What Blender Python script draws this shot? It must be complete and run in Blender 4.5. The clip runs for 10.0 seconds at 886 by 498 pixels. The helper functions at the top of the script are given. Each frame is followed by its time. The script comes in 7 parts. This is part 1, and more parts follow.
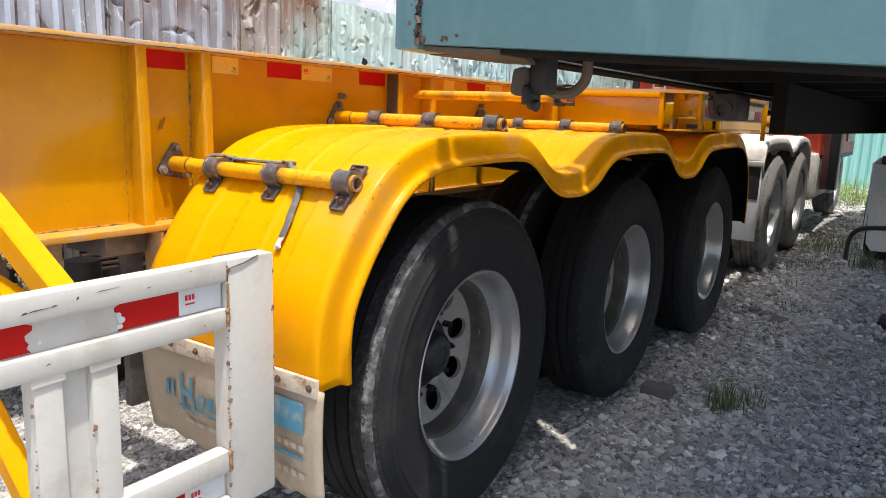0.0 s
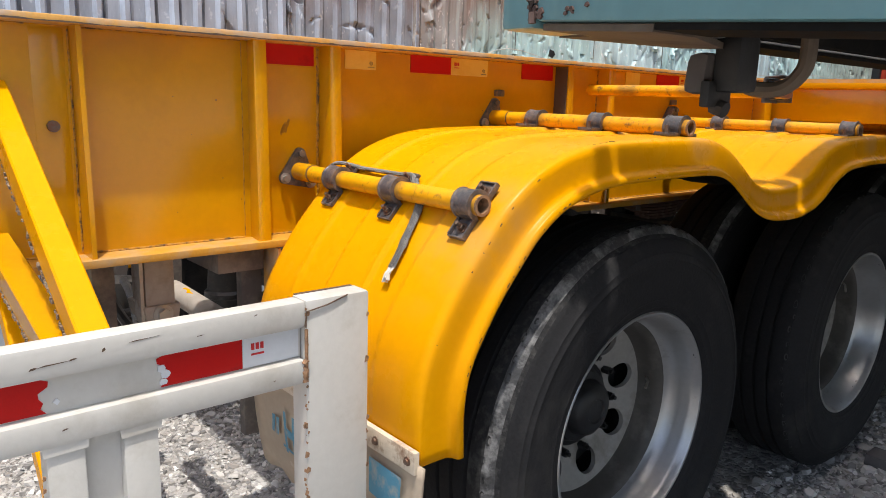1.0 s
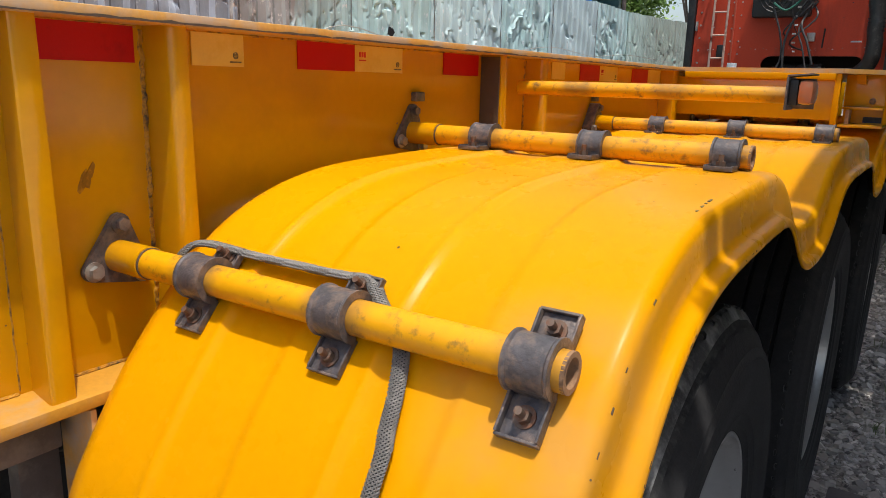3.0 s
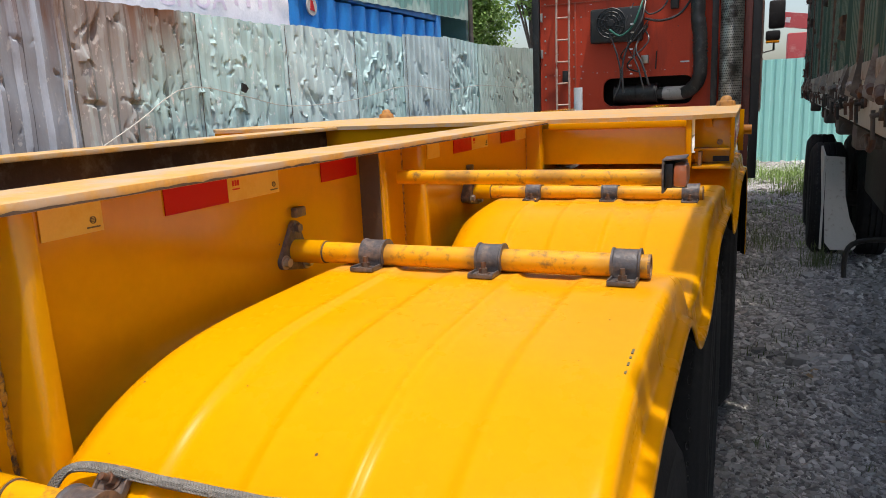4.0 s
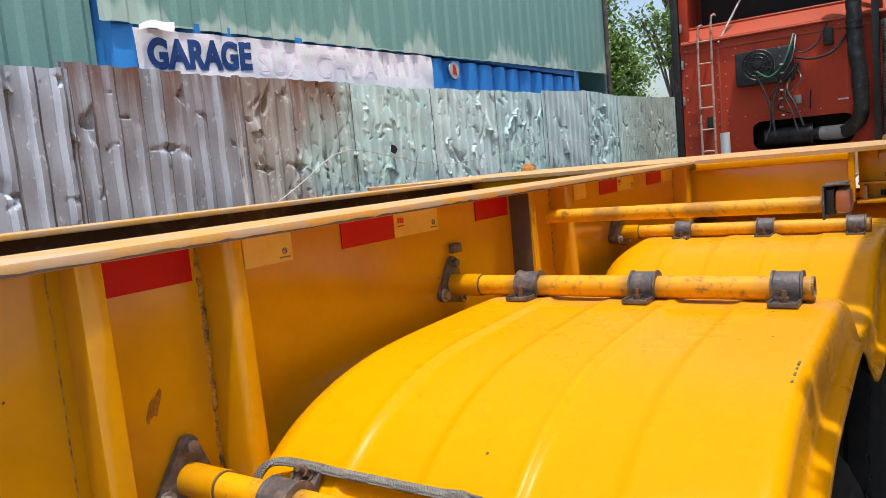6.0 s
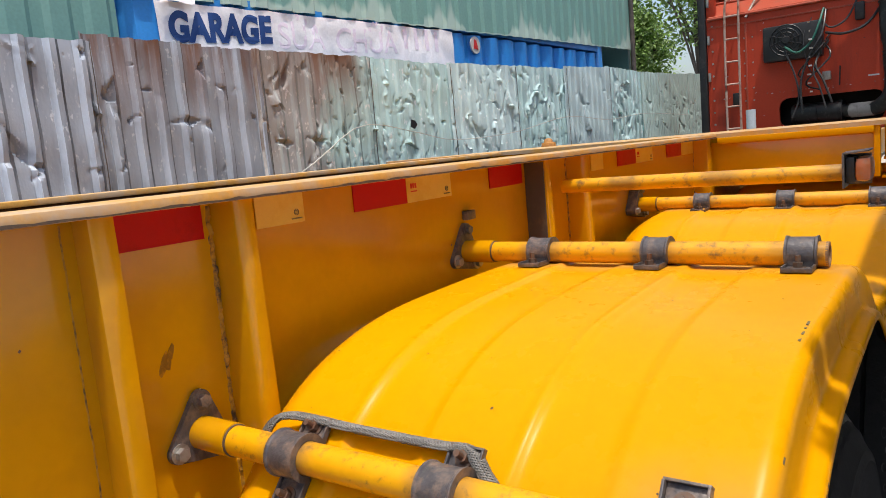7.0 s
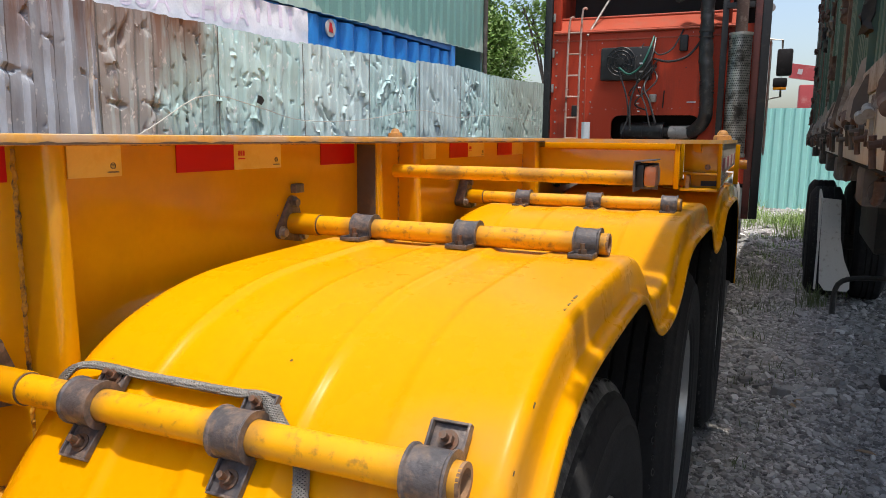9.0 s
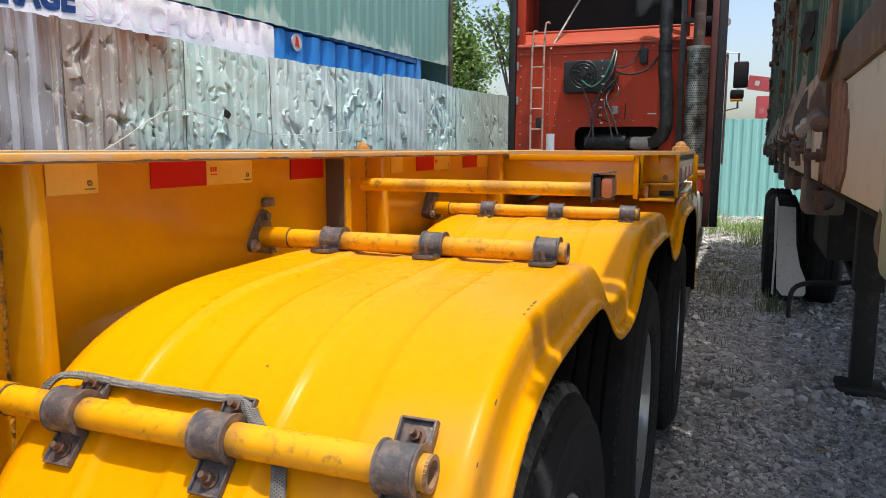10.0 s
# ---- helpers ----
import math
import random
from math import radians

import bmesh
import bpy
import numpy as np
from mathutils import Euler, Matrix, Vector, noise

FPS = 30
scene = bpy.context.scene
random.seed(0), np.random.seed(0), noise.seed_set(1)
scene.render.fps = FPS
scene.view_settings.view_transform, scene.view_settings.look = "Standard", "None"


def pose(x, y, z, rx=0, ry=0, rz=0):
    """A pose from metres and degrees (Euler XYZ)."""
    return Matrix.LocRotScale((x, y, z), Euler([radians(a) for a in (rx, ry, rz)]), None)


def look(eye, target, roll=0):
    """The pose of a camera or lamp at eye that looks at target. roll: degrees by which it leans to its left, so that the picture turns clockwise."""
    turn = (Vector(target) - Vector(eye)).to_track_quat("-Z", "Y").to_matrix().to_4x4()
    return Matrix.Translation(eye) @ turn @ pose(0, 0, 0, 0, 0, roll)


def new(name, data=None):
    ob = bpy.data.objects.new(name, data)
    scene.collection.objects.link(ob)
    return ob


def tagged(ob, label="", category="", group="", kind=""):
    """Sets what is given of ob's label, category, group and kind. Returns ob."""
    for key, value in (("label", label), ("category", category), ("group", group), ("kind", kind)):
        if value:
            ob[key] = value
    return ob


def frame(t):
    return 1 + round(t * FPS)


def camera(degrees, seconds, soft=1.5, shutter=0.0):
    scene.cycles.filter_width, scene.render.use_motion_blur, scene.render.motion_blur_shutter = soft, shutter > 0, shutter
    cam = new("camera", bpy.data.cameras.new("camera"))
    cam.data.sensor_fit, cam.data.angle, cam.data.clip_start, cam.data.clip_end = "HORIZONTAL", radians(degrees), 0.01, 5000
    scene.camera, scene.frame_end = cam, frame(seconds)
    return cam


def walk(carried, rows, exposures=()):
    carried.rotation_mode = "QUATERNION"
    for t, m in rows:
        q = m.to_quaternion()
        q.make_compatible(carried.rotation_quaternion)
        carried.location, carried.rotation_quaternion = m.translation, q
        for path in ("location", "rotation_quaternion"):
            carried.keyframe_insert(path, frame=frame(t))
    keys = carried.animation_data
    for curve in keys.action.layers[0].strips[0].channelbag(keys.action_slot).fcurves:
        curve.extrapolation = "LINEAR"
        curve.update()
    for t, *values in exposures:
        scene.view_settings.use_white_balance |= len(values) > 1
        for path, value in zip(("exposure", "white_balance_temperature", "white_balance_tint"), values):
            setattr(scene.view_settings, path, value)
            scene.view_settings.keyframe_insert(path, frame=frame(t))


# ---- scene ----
cam = camera(63.3, 10.0, 0.9)
PATH = [
    (0, (1.093, -1.79, 1.273), (0.005, -0.154, 0.902), 2.1),
    (0.5, (1.016, -1.601, 1.284), (-0.219, -0.082, 0.876), 2.0),
    (1, (0.943, -1.415, 1.294), (-0.541, -0.137, 0.888), 1.8),
    (1.5, (0.798, -1.331, 1.291), (-0.744, -0.125, 0.882), 1.9),
    (2, (0.529, -1.246, 1.299), (-0.848, 0.14, 0.872), 2.7),
    (2.2, (0.449, -1.218, 1.311), (-0.866, 0.222, 0.866), 2.8),
    (3.3, (0.158, -1.016, 1.403), (-0.812, 0.676, 0.96), 0.3),
    (3.5, (0.137, -1.006, 1.452), (-0.757, 0.73, 1.018), -0.7),
    (4, (0.113, -0.983, 1.524), (-0.656, 0.82, 1.126), -2.5),
    (4.5, (0.116, -0.998, 1.504), (-0.636, 0.823, 1.157), -3.3),
    (5, (0.147, -1.025, 1.483), (-0.699, 0.765, 1.199), -4.1),
    (5.5, (0.128, -1.053, 1.49), (-0.867, 0.667, 1.262), -4.7),
    (5.7, (0.123, -1.063, 1.491), (-0.928, 0.625, 1.279), -5.0),
    (6.8, (0.123, -1.064, 1.46), (-1.057, 0.532, 1.218), -5.4),
    (7, (0.139, -1.06, 1.458), (-1.024, 0.546, 1.194), -5.1),
    (7.5, (0.175, -1.062, 1.444), (-0.897, 0.594, 1.112), -3.2),
    (8, (0.196, -1.078, 1.405), (-0.719, 0.645, 0.962), 0.5),
    (8.5, (0.218, -1.09, 1.42), (-0.595, 0.693, 1.02), 1.8),
    (9, (0.217, -1.099, 1.435), (-0.576, 0.712, 1.128), 0.6),
    (9.5, (0.207, -1.125, 1.443), (-0.536, 0.712, 1.171), 0.1),
    (10, (0.244, -1.154, 1.442), (-0.47, 0.694, 1.167), 0.2),
]
walk(cam, [(t, look(eye, target, roll)) for t, eye, target, roll in PATH], [(0.0, 1.20), (0.5, 1.0), (1.0, 0.87), (2.0, 0.78), (3.5, 0.64), (4.5, 0.77), (5.5, 0.75), (7.5, 0.64), (9.0, 0.78), (10.0, 0.84)])

# ---- light ----
SUN = Vector((0.203, -0.135, 1.0)).normalized()
sun_data = bpy.data.lights.new("sun", "SUN")
sun_data.energy, sun_data.angle, sun_data.color = 2.45, radians(0.55), (1.0, 0.95, 0.88)
sun = new("sun", sun_data)
sun.matrix_world = look(tuple(SUN * 30), (0, 0, 0))

world = bpy.data.worlds.new("world")
scene.world = world
world.use_nodes = True
wn = world.node_tree.nodes
sky = wn.new("ShaderNodeTexSky")
sky.sky_type, sky.sun_disc = "NISHITA", False
sky.sun_elevation, sky.sun_rotation = math.asin(SUN.z), math.atan2(SUN.x, SUN.y)
sky.air_density, sky.dust_density, sky.ozone_density = 1.0, 3.2, 0.4
world.node_tree.links.new(sky.outputs[0], wn["Background"].inputs[0])
wn["Background"].inputs[1].default_value = 0.135


# ---- materials ----
def make_mat(name, base, rough=0.5, metal=0.0, stain=None, stain_amount=0.3, stain_scale=3.0, grain=0.08, grain_scale=60.0,
             bump=0.15, bump_scale=80.0, coat=0.0, streak=False, spec=0.5, detail=4.0):
    """Painted or raw surface with fine grain and larger stains, in metres of the object's own space."""
    m = bpy.data.materials.new(name)
    m.use_nodes = True
    n, links = m.node_tree.nodes, m.node_tree.links
    b = n["Principled BSDF"]
    co = n.new("ShaderNodeTexCoord")
    g = n.new("ShaderNodeTexNoise")
    g.inputs["Scale"].default_value, g.inputs["Detail"].default_value = grain_scale, detail
    links.new(co.outputs["Object"], g.inputs["Vector"])
    hsv = n.new("ShaderNodeHueSaturation")
    hsv.inputs["Color"].default_value = (*base, 1)
    mp = n.new("ShaderNodeMapRange")
    mp.inputs[3].default_value, mp.inputs[4].default_value = 1 - grain * 2, 1 + grain * 2
    links.new(g.outputs[0], mp.inputs[0])
    links.new(mp.outputs[0], hsv.inputs["Value"])
    colour = hsv.outputs[0]
    s = n.new("ShaderNodeTexNoise")
    s.inputs["Scale"].default_value, s.inputs["Detail"].default_value, s.inputs["Roughness"].default_value = stain_scale, 6, 0.65
    vec = n.new("ShaderNodeMapping")
    if streak:
        vec.inputs["Scale"].default_value = (1, 1, 0.18)
    links.new(co.outputs["Object"], vec.inputs[0])
    links.new(vec.outputs[0], s.inputs["Vector"])
    ramp = n.new("ShaderNodeMapRange")
    edge = 0.72 - 0.35 * stain_amount
    ramp.inputs[1].default_value, ramp.inputs[2].default_value = edge - 0.05, edge + 0.13
    ramp.inputs[4].default_value = 1.0 if stain else 0.0
    links.new(s.outputs[0], ramp.inputs[0])
    if stain:
        mix = n.new("ShaderNodeMix")
        mix.data_type = "RGBA"
        links.new(ramp.outputs[0], mix.inputs[0])
        links.new(colour, mix.inputs[6])
        mix.inputs[7].default_value = (*stain, 1)
        colour = mix.outputs[2]
    links.new(colour, b.inputs["Base Color"])
    rr = n.new("ShaderNodeMapRange")
    rr.inputs[3].default_value, rr.inputs[4].default_value = max(0.03, rough - 0.1), min(1, rough + 0.12)
    links.new(s.outputs[0], rr.inputs[0])
    links.new(rr.outputs[0], b.inputs["Roughness"])
    b.inputs["Metallic"].default_value = metal
    b.inputs["Specular IOR Level"].default_value = spec
    b.inputs["Coat Weight"].default_value, b.inputs["Coat Roughness"].default_value = coat, 0.12
    if bump:
        h = n.new("ShaderNodeTexNoise")
        h.inputs["Scale"].default_value, h.inputs["Detail"].default_value = bump_scale, 4
        links.new(co.outputs["Object"], h.inputs["Vector"])
        bu = n.new("ShaderNodeBump")
        bu.inputs["Strength"].default_value, bu.inputs["Distance"].default_value = bump, 0.004
        links.new(h.outputs[0], bu.inputs["Height"])
        links.new(bu.outputs[0], b.inputs["Normal"])
    return m


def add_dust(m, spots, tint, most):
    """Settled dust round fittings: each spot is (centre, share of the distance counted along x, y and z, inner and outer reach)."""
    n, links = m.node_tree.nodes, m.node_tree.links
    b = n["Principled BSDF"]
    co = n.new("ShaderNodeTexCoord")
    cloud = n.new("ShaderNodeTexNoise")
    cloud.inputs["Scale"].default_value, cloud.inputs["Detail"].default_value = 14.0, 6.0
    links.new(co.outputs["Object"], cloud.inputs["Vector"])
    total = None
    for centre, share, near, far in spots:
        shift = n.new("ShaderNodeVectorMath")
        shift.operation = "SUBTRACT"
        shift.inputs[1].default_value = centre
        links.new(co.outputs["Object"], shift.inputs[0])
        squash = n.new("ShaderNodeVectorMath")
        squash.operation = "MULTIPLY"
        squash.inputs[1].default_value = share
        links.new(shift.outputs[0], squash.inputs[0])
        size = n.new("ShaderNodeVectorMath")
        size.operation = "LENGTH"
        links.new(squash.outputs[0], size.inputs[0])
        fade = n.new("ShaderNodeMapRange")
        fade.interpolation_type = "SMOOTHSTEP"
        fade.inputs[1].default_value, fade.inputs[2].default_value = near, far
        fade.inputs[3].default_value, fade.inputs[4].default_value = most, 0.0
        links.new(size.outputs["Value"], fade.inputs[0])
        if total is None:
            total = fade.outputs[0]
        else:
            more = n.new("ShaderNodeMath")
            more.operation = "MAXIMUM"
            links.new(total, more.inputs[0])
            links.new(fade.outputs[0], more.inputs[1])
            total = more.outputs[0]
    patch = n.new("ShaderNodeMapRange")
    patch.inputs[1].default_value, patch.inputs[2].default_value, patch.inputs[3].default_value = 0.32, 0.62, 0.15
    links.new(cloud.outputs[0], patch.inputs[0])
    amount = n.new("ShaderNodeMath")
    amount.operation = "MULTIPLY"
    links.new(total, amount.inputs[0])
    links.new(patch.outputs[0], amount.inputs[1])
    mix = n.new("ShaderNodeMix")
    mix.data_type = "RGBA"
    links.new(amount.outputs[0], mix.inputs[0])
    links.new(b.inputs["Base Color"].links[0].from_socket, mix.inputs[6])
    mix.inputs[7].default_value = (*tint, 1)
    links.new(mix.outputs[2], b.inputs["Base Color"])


DUST = (0.42, 0.36, 0.3)
M_BEAM = make_mat("orange_yellow_paint", (0.60, 0.278, 0.001), 0.16, stain=(0.48, 0.214, 0.003), stain_amount=0.42, stain_scale=2.2, grain=0.03, bump=0.03, bump_scale=30, spec=0.5, coat=0.12)
M_FENDER = make_mat("yellow_fender_paint", (0.69, 0.296, 0.0005), 0.27, stain=(0.66, 0.290, 0.006), stain_amount=0.18, stain_scale=4.5, grain=0.025, bump=0.03, bump_scale=25, spec=0.07)
M_PIPE = make_mat("worn_yellow_pipe_paint", (0.74, 0.345, 0.002), 0.34, stain=(0.15, 0.085, 0.035), stain_amount=0.34, stain_scale=44, grain=0.05)
M_PIPE_B, M_PIPE_C = M_PIPE.copy(), M_PIPE.copy()
for paint, places in ((M_PIPE, (-0.534, -0.302, -0.061)), (M_PIPE_B, (-0.535, -0.302, -0.064)), (M_PIPE_C, (-0.497, -0.262, -0.031))):
    add_dust(paint, [((x, 0, 0), (1, 0, 0), 0.020, 0.060) for x in places], (0.13, 0.075, 0.04), 0.65)
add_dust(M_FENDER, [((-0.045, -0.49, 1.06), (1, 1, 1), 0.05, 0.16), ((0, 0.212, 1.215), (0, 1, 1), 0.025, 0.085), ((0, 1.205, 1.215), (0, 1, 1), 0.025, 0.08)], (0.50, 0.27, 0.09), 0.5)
M_FLANGE = make_mat("worn_flange_paint", (0.62, 0.33, 0.075), 0.5, stain=(0.50, 0.36, 0.235), stain_amount=0.72, stain_scale=11, grain=0.10, grain_scale=140)
M_CLAMP = make_mat("rust_spotted_clamp_steel", (0.088, 0.080, 0.082), 0.42, metal=0.15, stain=(0.215, 0.155, 0.12), stain_amount=0.58, stain_scale=46, grain=0.28, grain_scale=110, bump=0.35, bump_scale=140)
M_BOLT = make_mat("rusty_bolt", (0.17, 0.12, 0.09), 0.55, metal=0.6, stain=(0.20, 0.09, 0.05), stain_amount=0.6, stain_scale=90, grain=0.1)
M_TYRE = make_mat("black_rubber", (0.024, 0.024, 0.0255), 0.66, stain=(0.040, 0.039, 0.038), stain_amount=0.4, stain_scale=7, grain=0.12, grain_scale=120, bump=0.3, bump_scale=160, spec=0.08)
M_TREAD = make_mat("worn_tread_rubber", (0.026, 0.026, 0.027), 0.75, stain=(0.062, 0.061, 0.059), stain_amount=0.55, stain_scale=42, grain=0.2, bump=0.8, bump_scale=90, spec=0.15)
M_SCUFF = make_mat("scuffed_grey_shoulder", (0.040, 0.040, 0.041), 0.5, stain=(0.25, 0.247, 0.243), stain_amount=0.55, stain_scale=19, grain=0.3, grain_scale=120, bump=1.0, bump_scale=70, spec=0.6)
M_TYRE_DUSTY = make_mat("dust_caked_rubber", (0.15, 0.143, 0.133), 0.85, stain=(0.05, 0.048, 0.046), stain_amount=0.5, stain_scale=6, grain=0.1, bump=0.4)
M_FLAP_WHITE = make_mat("chalky_white_plastic", (0.64, 0.62, 0.585), 0.6, stain=(0.30, 0.25, 0.20), stain_amount=0.25, stain_scale=30, grain=0.04)
M_RIM = make_mat("silver_wheel_paint", (0.42, 0.42, 0.42), 0.30, metal=0.65, stain=(0.22, 0.20, 0.18), stain_amount=0.25, stain_scale=9, grain=0.04)
M_HUB = make_mat("black_hub", (0.010, 0.010, 0.011), 0.5, stain=(0.035, 0.032, 0.03), stain_amount=0.3, stain_scale=20)
M_WHITE = make_mat("greyed_white_paint", (0.53, 0.515, 0.475), 0.40, stain=(0.43, 0.405, 0.355), stain_amount=0.42, stain_scale=7, grain=0.03, bump=0.12)
M_CHIP = make_mat("rusted_chips", (0.30, 0.17, 0.09), 0.85, stain=(0.10, 0.06, 0.04), stain_amount=0.5, stain_scale=60, bump=0.4)
M_SCRATCH = make_mat("dark_paint_scratch", (0.10, 0.06, 0.035), 0.8, stain=(0.05, 0.03, 0.02), stain_amount=0.5, stain_scale=80)
M_WELD = make_mat("grimy_weld_bead", (0.50, 0.23, 0.008), 0.6, stain=(0.07, 0.042, 0.02), stain_amount=0.62, stain_scale=70, bump=0.8, bump_scale=220)
M_SCUFFED = make_mat("smudged_scuff", (0.27, 0.125, 0.010), 0.5, stain=(0.50, 0.21, 0.004), stain_amount=0.55, stain_scale=70, spec=0.28)
M_RED_TAPE = make_mat("red_reflective_tape", (0.45, 0.005, 0.004), 0.35, spec=0.2, stain=(0.34, 0.004, 0.004), stain_amount=0.3, stain_scale=20, grain=0.03, grain_scale=300, bump=0.1, bump_scale=400)
# yellow reflected onto the white tape is put into its colour
M_WHITE_TAPE = make_mat("yellow_lit_white_tape", (0.72, 0.50, 0.095), 0.35, stain=(0.66, 0.41, 0.045), stain_amount=0.5, stain_scale=16, grain=0.03, grain_scale=300)
M_SILVER_TAPE = make_mat("silver_tape", (0.62, 0.64, 0.66), 0.35, stain=(0.5, 0.5, 0.5), stain_amount=0.3, stain_scale=20, grain=0.03)
M_INK = make_mat("dark_print", (0.12, 0.10, 0.07), 0.6, bump=0)
M_RED_INK = make_mat("red_print", (0.55, 0.02, 0.02), 0.6, bump=0)
M_BLUE_INK = make_mat("faded_blue_print", (0.07, 0.22, 0.32), 0.7, stain=(0.28, 0.30, 0.28), stain_amount=0.45, stain_scale=25, bump=0)
M_PALE_INK = make_mat("washed_out_print", (0.45, 0.38, 0.29), 0.7, bump=0)
M_FLAP = make_mat("dusty_rubber_flap", (0.38, 0.31, 0.23), 0.8, stain=(0.46, 0.39, 0.30), stain_amount=0.5, stain_scale=4, grain=0.05)
M_FRAME = make_mat("dusty_underframe", (0.085, 0.073, 0.067), 0.75, stain=(0.19, 0.16, 0.135), stain_amount=0.5, stain_scale=8, grain=0.08)
M_DUSTY = make_mat("pale_dusty_steel", (0.34, 0.30, 0.26), 0.8, stain=(0.22, 0.18, 0.15), stain_amount=0.45, stain_scale=9, grain=0.08)
M_SIDE_DUST = make_mat("streaked_dusty_side", (0.42, 0.36, 0.30), 0.75, stain=(0.20, 0.15, 0.11), stain_amount=0.5, stain_scale=16, grain=0.1, streak=True)
M_TAPE_FADED = make_mat("faded_crimson_tape", (0.36, 0.06, 0.08), 0.5, stain=(0.42, 0.26, 0.22), stain_amount=0.4, stain_scale=18, grain=0.06)
M_SIDE_PALE = make_mat("dusty_pale_tape", (0.60, 0.53, 0.46), 0.5, stain=(0.40, 0.32, 0.25), stain_amount=0.45, stain_scale=14, grain=0.06)
# the deep shade under the flatbed is put into this black
M_UNDER = make_mat("plain_black_underside", (0.010, 0.0095, 0.009), 0.8, stain=(0.022, 0.019, 0.016), stain_amount=0.4, stain_scale=8, spec=0.1)
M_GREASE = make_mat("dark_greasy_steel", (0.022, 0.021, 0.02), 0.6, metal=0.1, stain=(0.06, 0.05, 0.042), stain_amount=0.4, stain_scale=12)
M_BRAID = make_mat("grey_braided_sleeve", (0.125, 0.117, 0.105), 0.45, stain=(0.20, 0.187, 0.165), stain_amount=0.5, stain_scale=60, grain=0.2, grain_scale=300, bump=0.2, bump_scale=500)
M_ROPE = make_mat("frayed_cord_end", (0.55, 0.53, 0.47), 0.9)
M_LAMP_RED = make_mat("red_brown_lamp_lens", (0.46, 0.14, 0.05), 0.3, stain=(0.36, 0.20, 0.13), stain_amount=0.4, stain_scale=30)
M_AMBER = make_mat("amber_lens", (0.85, 0.30, 0.01), 0.25, bump=0)
M_LOCK = make_mat("rusty_twist_lock", (0.42, 0.20, 0.05), 0.65, stain=(0.20, 0.10, 0.05), stain_amount=0.5, stain_scale=40)
M_CAB = make_mat("weathered_red_cab_paint", (0.54, 0.062, 0.027), 0.40, stain=(0.29, 0.045, 0.026), stain_amount=0.55, stain_scale=2.5, grain=0.06, streak=True, spec=0.2)
M_CAB_EDGE = make_mat("orange_red_cab_edge", (0.42, 0.065, 0.028), 0.45, stain=(0.35, 0.09, 0.05), stain_amount=0.4, stain_scale=6)
M_FAIRING = make_mat("dark_red_brown_fairing", (0.13, 0.038, 0.030), 0.45, stain=(0.030, 0.016, 0.014), stain_amount=0.5, stain_scale=4)
M_BLACK = make_mat("black_plastic", (0.016, 0.016, 0.017), 0.5, stain=(0.05, 0.047, 0.045), stain_amount=0.35, stain_scale=10)
M_HOSE = make_mat("black_hose", (0.020, 0.020, 0.021), 0.40, stain=(0.085, 0.082, 0.078), stain_amount=0.36, stain_scale=18)
M_STEEL = make_mat("dull_steel", (0.42, 0.40, 0.37), 0.45, metal=0.7, stain=(0.20, 0.15, 0.11), stain_amount=0.45, stain_scale=14)
M_LADDER = make_mat("pale_ladder_metal", (0.55, 0.40, 0.33), 0.5, metal=0.2, stain=(0.35, 0.13, 0.08), stain_amount=0.5, stain_scale=10)
M_CANISTER = make_mat("pale_blue_canister", (0.66, 0.73, 0.78), 0.4)
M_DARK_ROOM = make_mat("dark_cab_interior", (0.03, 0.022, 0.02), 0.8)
M_GREEN_WIRE = make_mat("green_wire", (0.015, 0.11, 0.08), 0.5)
M_TRUCK_WHITE = make_mat("dusty_white_fender", (0.58, 0.555, 0.52), 0.6, stain=(0.42, 0.38, 0.33), stain_amount=0.6, stain_scale=5)
M_TEAL = make_mat("teal_truck_paint", (0.115, 0.245, 0.262), 0.30, stain=(0.21, 0.37, 0.38), stain_amount=0.42, stain_scale=3, grain=0.05, streak=True)
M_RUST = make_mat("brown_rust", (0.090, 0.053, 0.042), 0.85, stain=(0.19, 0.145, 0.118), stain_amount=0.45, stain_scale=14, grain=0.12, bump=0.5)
M_SILL = make_mat("cream_rusted_sill", (0.27, 0.262, 0.245), 0.6, stain=(0.13, 0.088, 0.068), stain_amount=0.6, stain_scale=16, grain=0.06, bump=0.3)
M_CREAM = make_mat("stained_cream_steel", (0.42, 0.425, 0.405), 0.5, stain=(0.30, 0.245, 0.20), stain_amount=0.34, stain_scale=15, grain=0.05, bump=0.2)
M_SIDE_GREEN = make_mat("faded_dark_green_side", (0.042, 0.102, 0.083), 0.5, stain=(0.17, 0.17, 0.145), stain_amount=0.28, stain_scale=7, grain=0.06, streak=True)
M_CONTAINER = make_mat("blue_container_paint", (0.03, 0.25, 0.66), 0.45, stain=(0.16, 0.11, 0.10), stain_amount=0.12, stain_scale=4, streak=True)
M_BANNER = make_mat("sun_bleached_banner", (0.93, 0.91, 0.93), 0.6, stain=(0.91, 0.86, 0.90), stain_amount=0.45, stain_scale=4, bump=0.2, bump_scale=12)
M_NAVY = make_mat("navy_letters", (0.018, 0.065, 0.24), 0.55, bump=0)
M_GHOST = make_mat("bleached_pink_letters", (0.88, 0.77, 0.875), 0.6, bump=0)
M_CLAD = make_mat("green_cladding_sheet", (0.175, 0.345, 0.305), 0.5, stain=(0.205, 0.38, 0.335), stain_amount=0.4, stain_scale=3, streak=True)
M_GREEN_SHEET = make_mat("mint_green_sheet", (0.30, 0.62, 0.55), 0.5, stain=(0.38, 0.66, 0.60), stain_amount=0.4, stain_scale=3, streak=True)


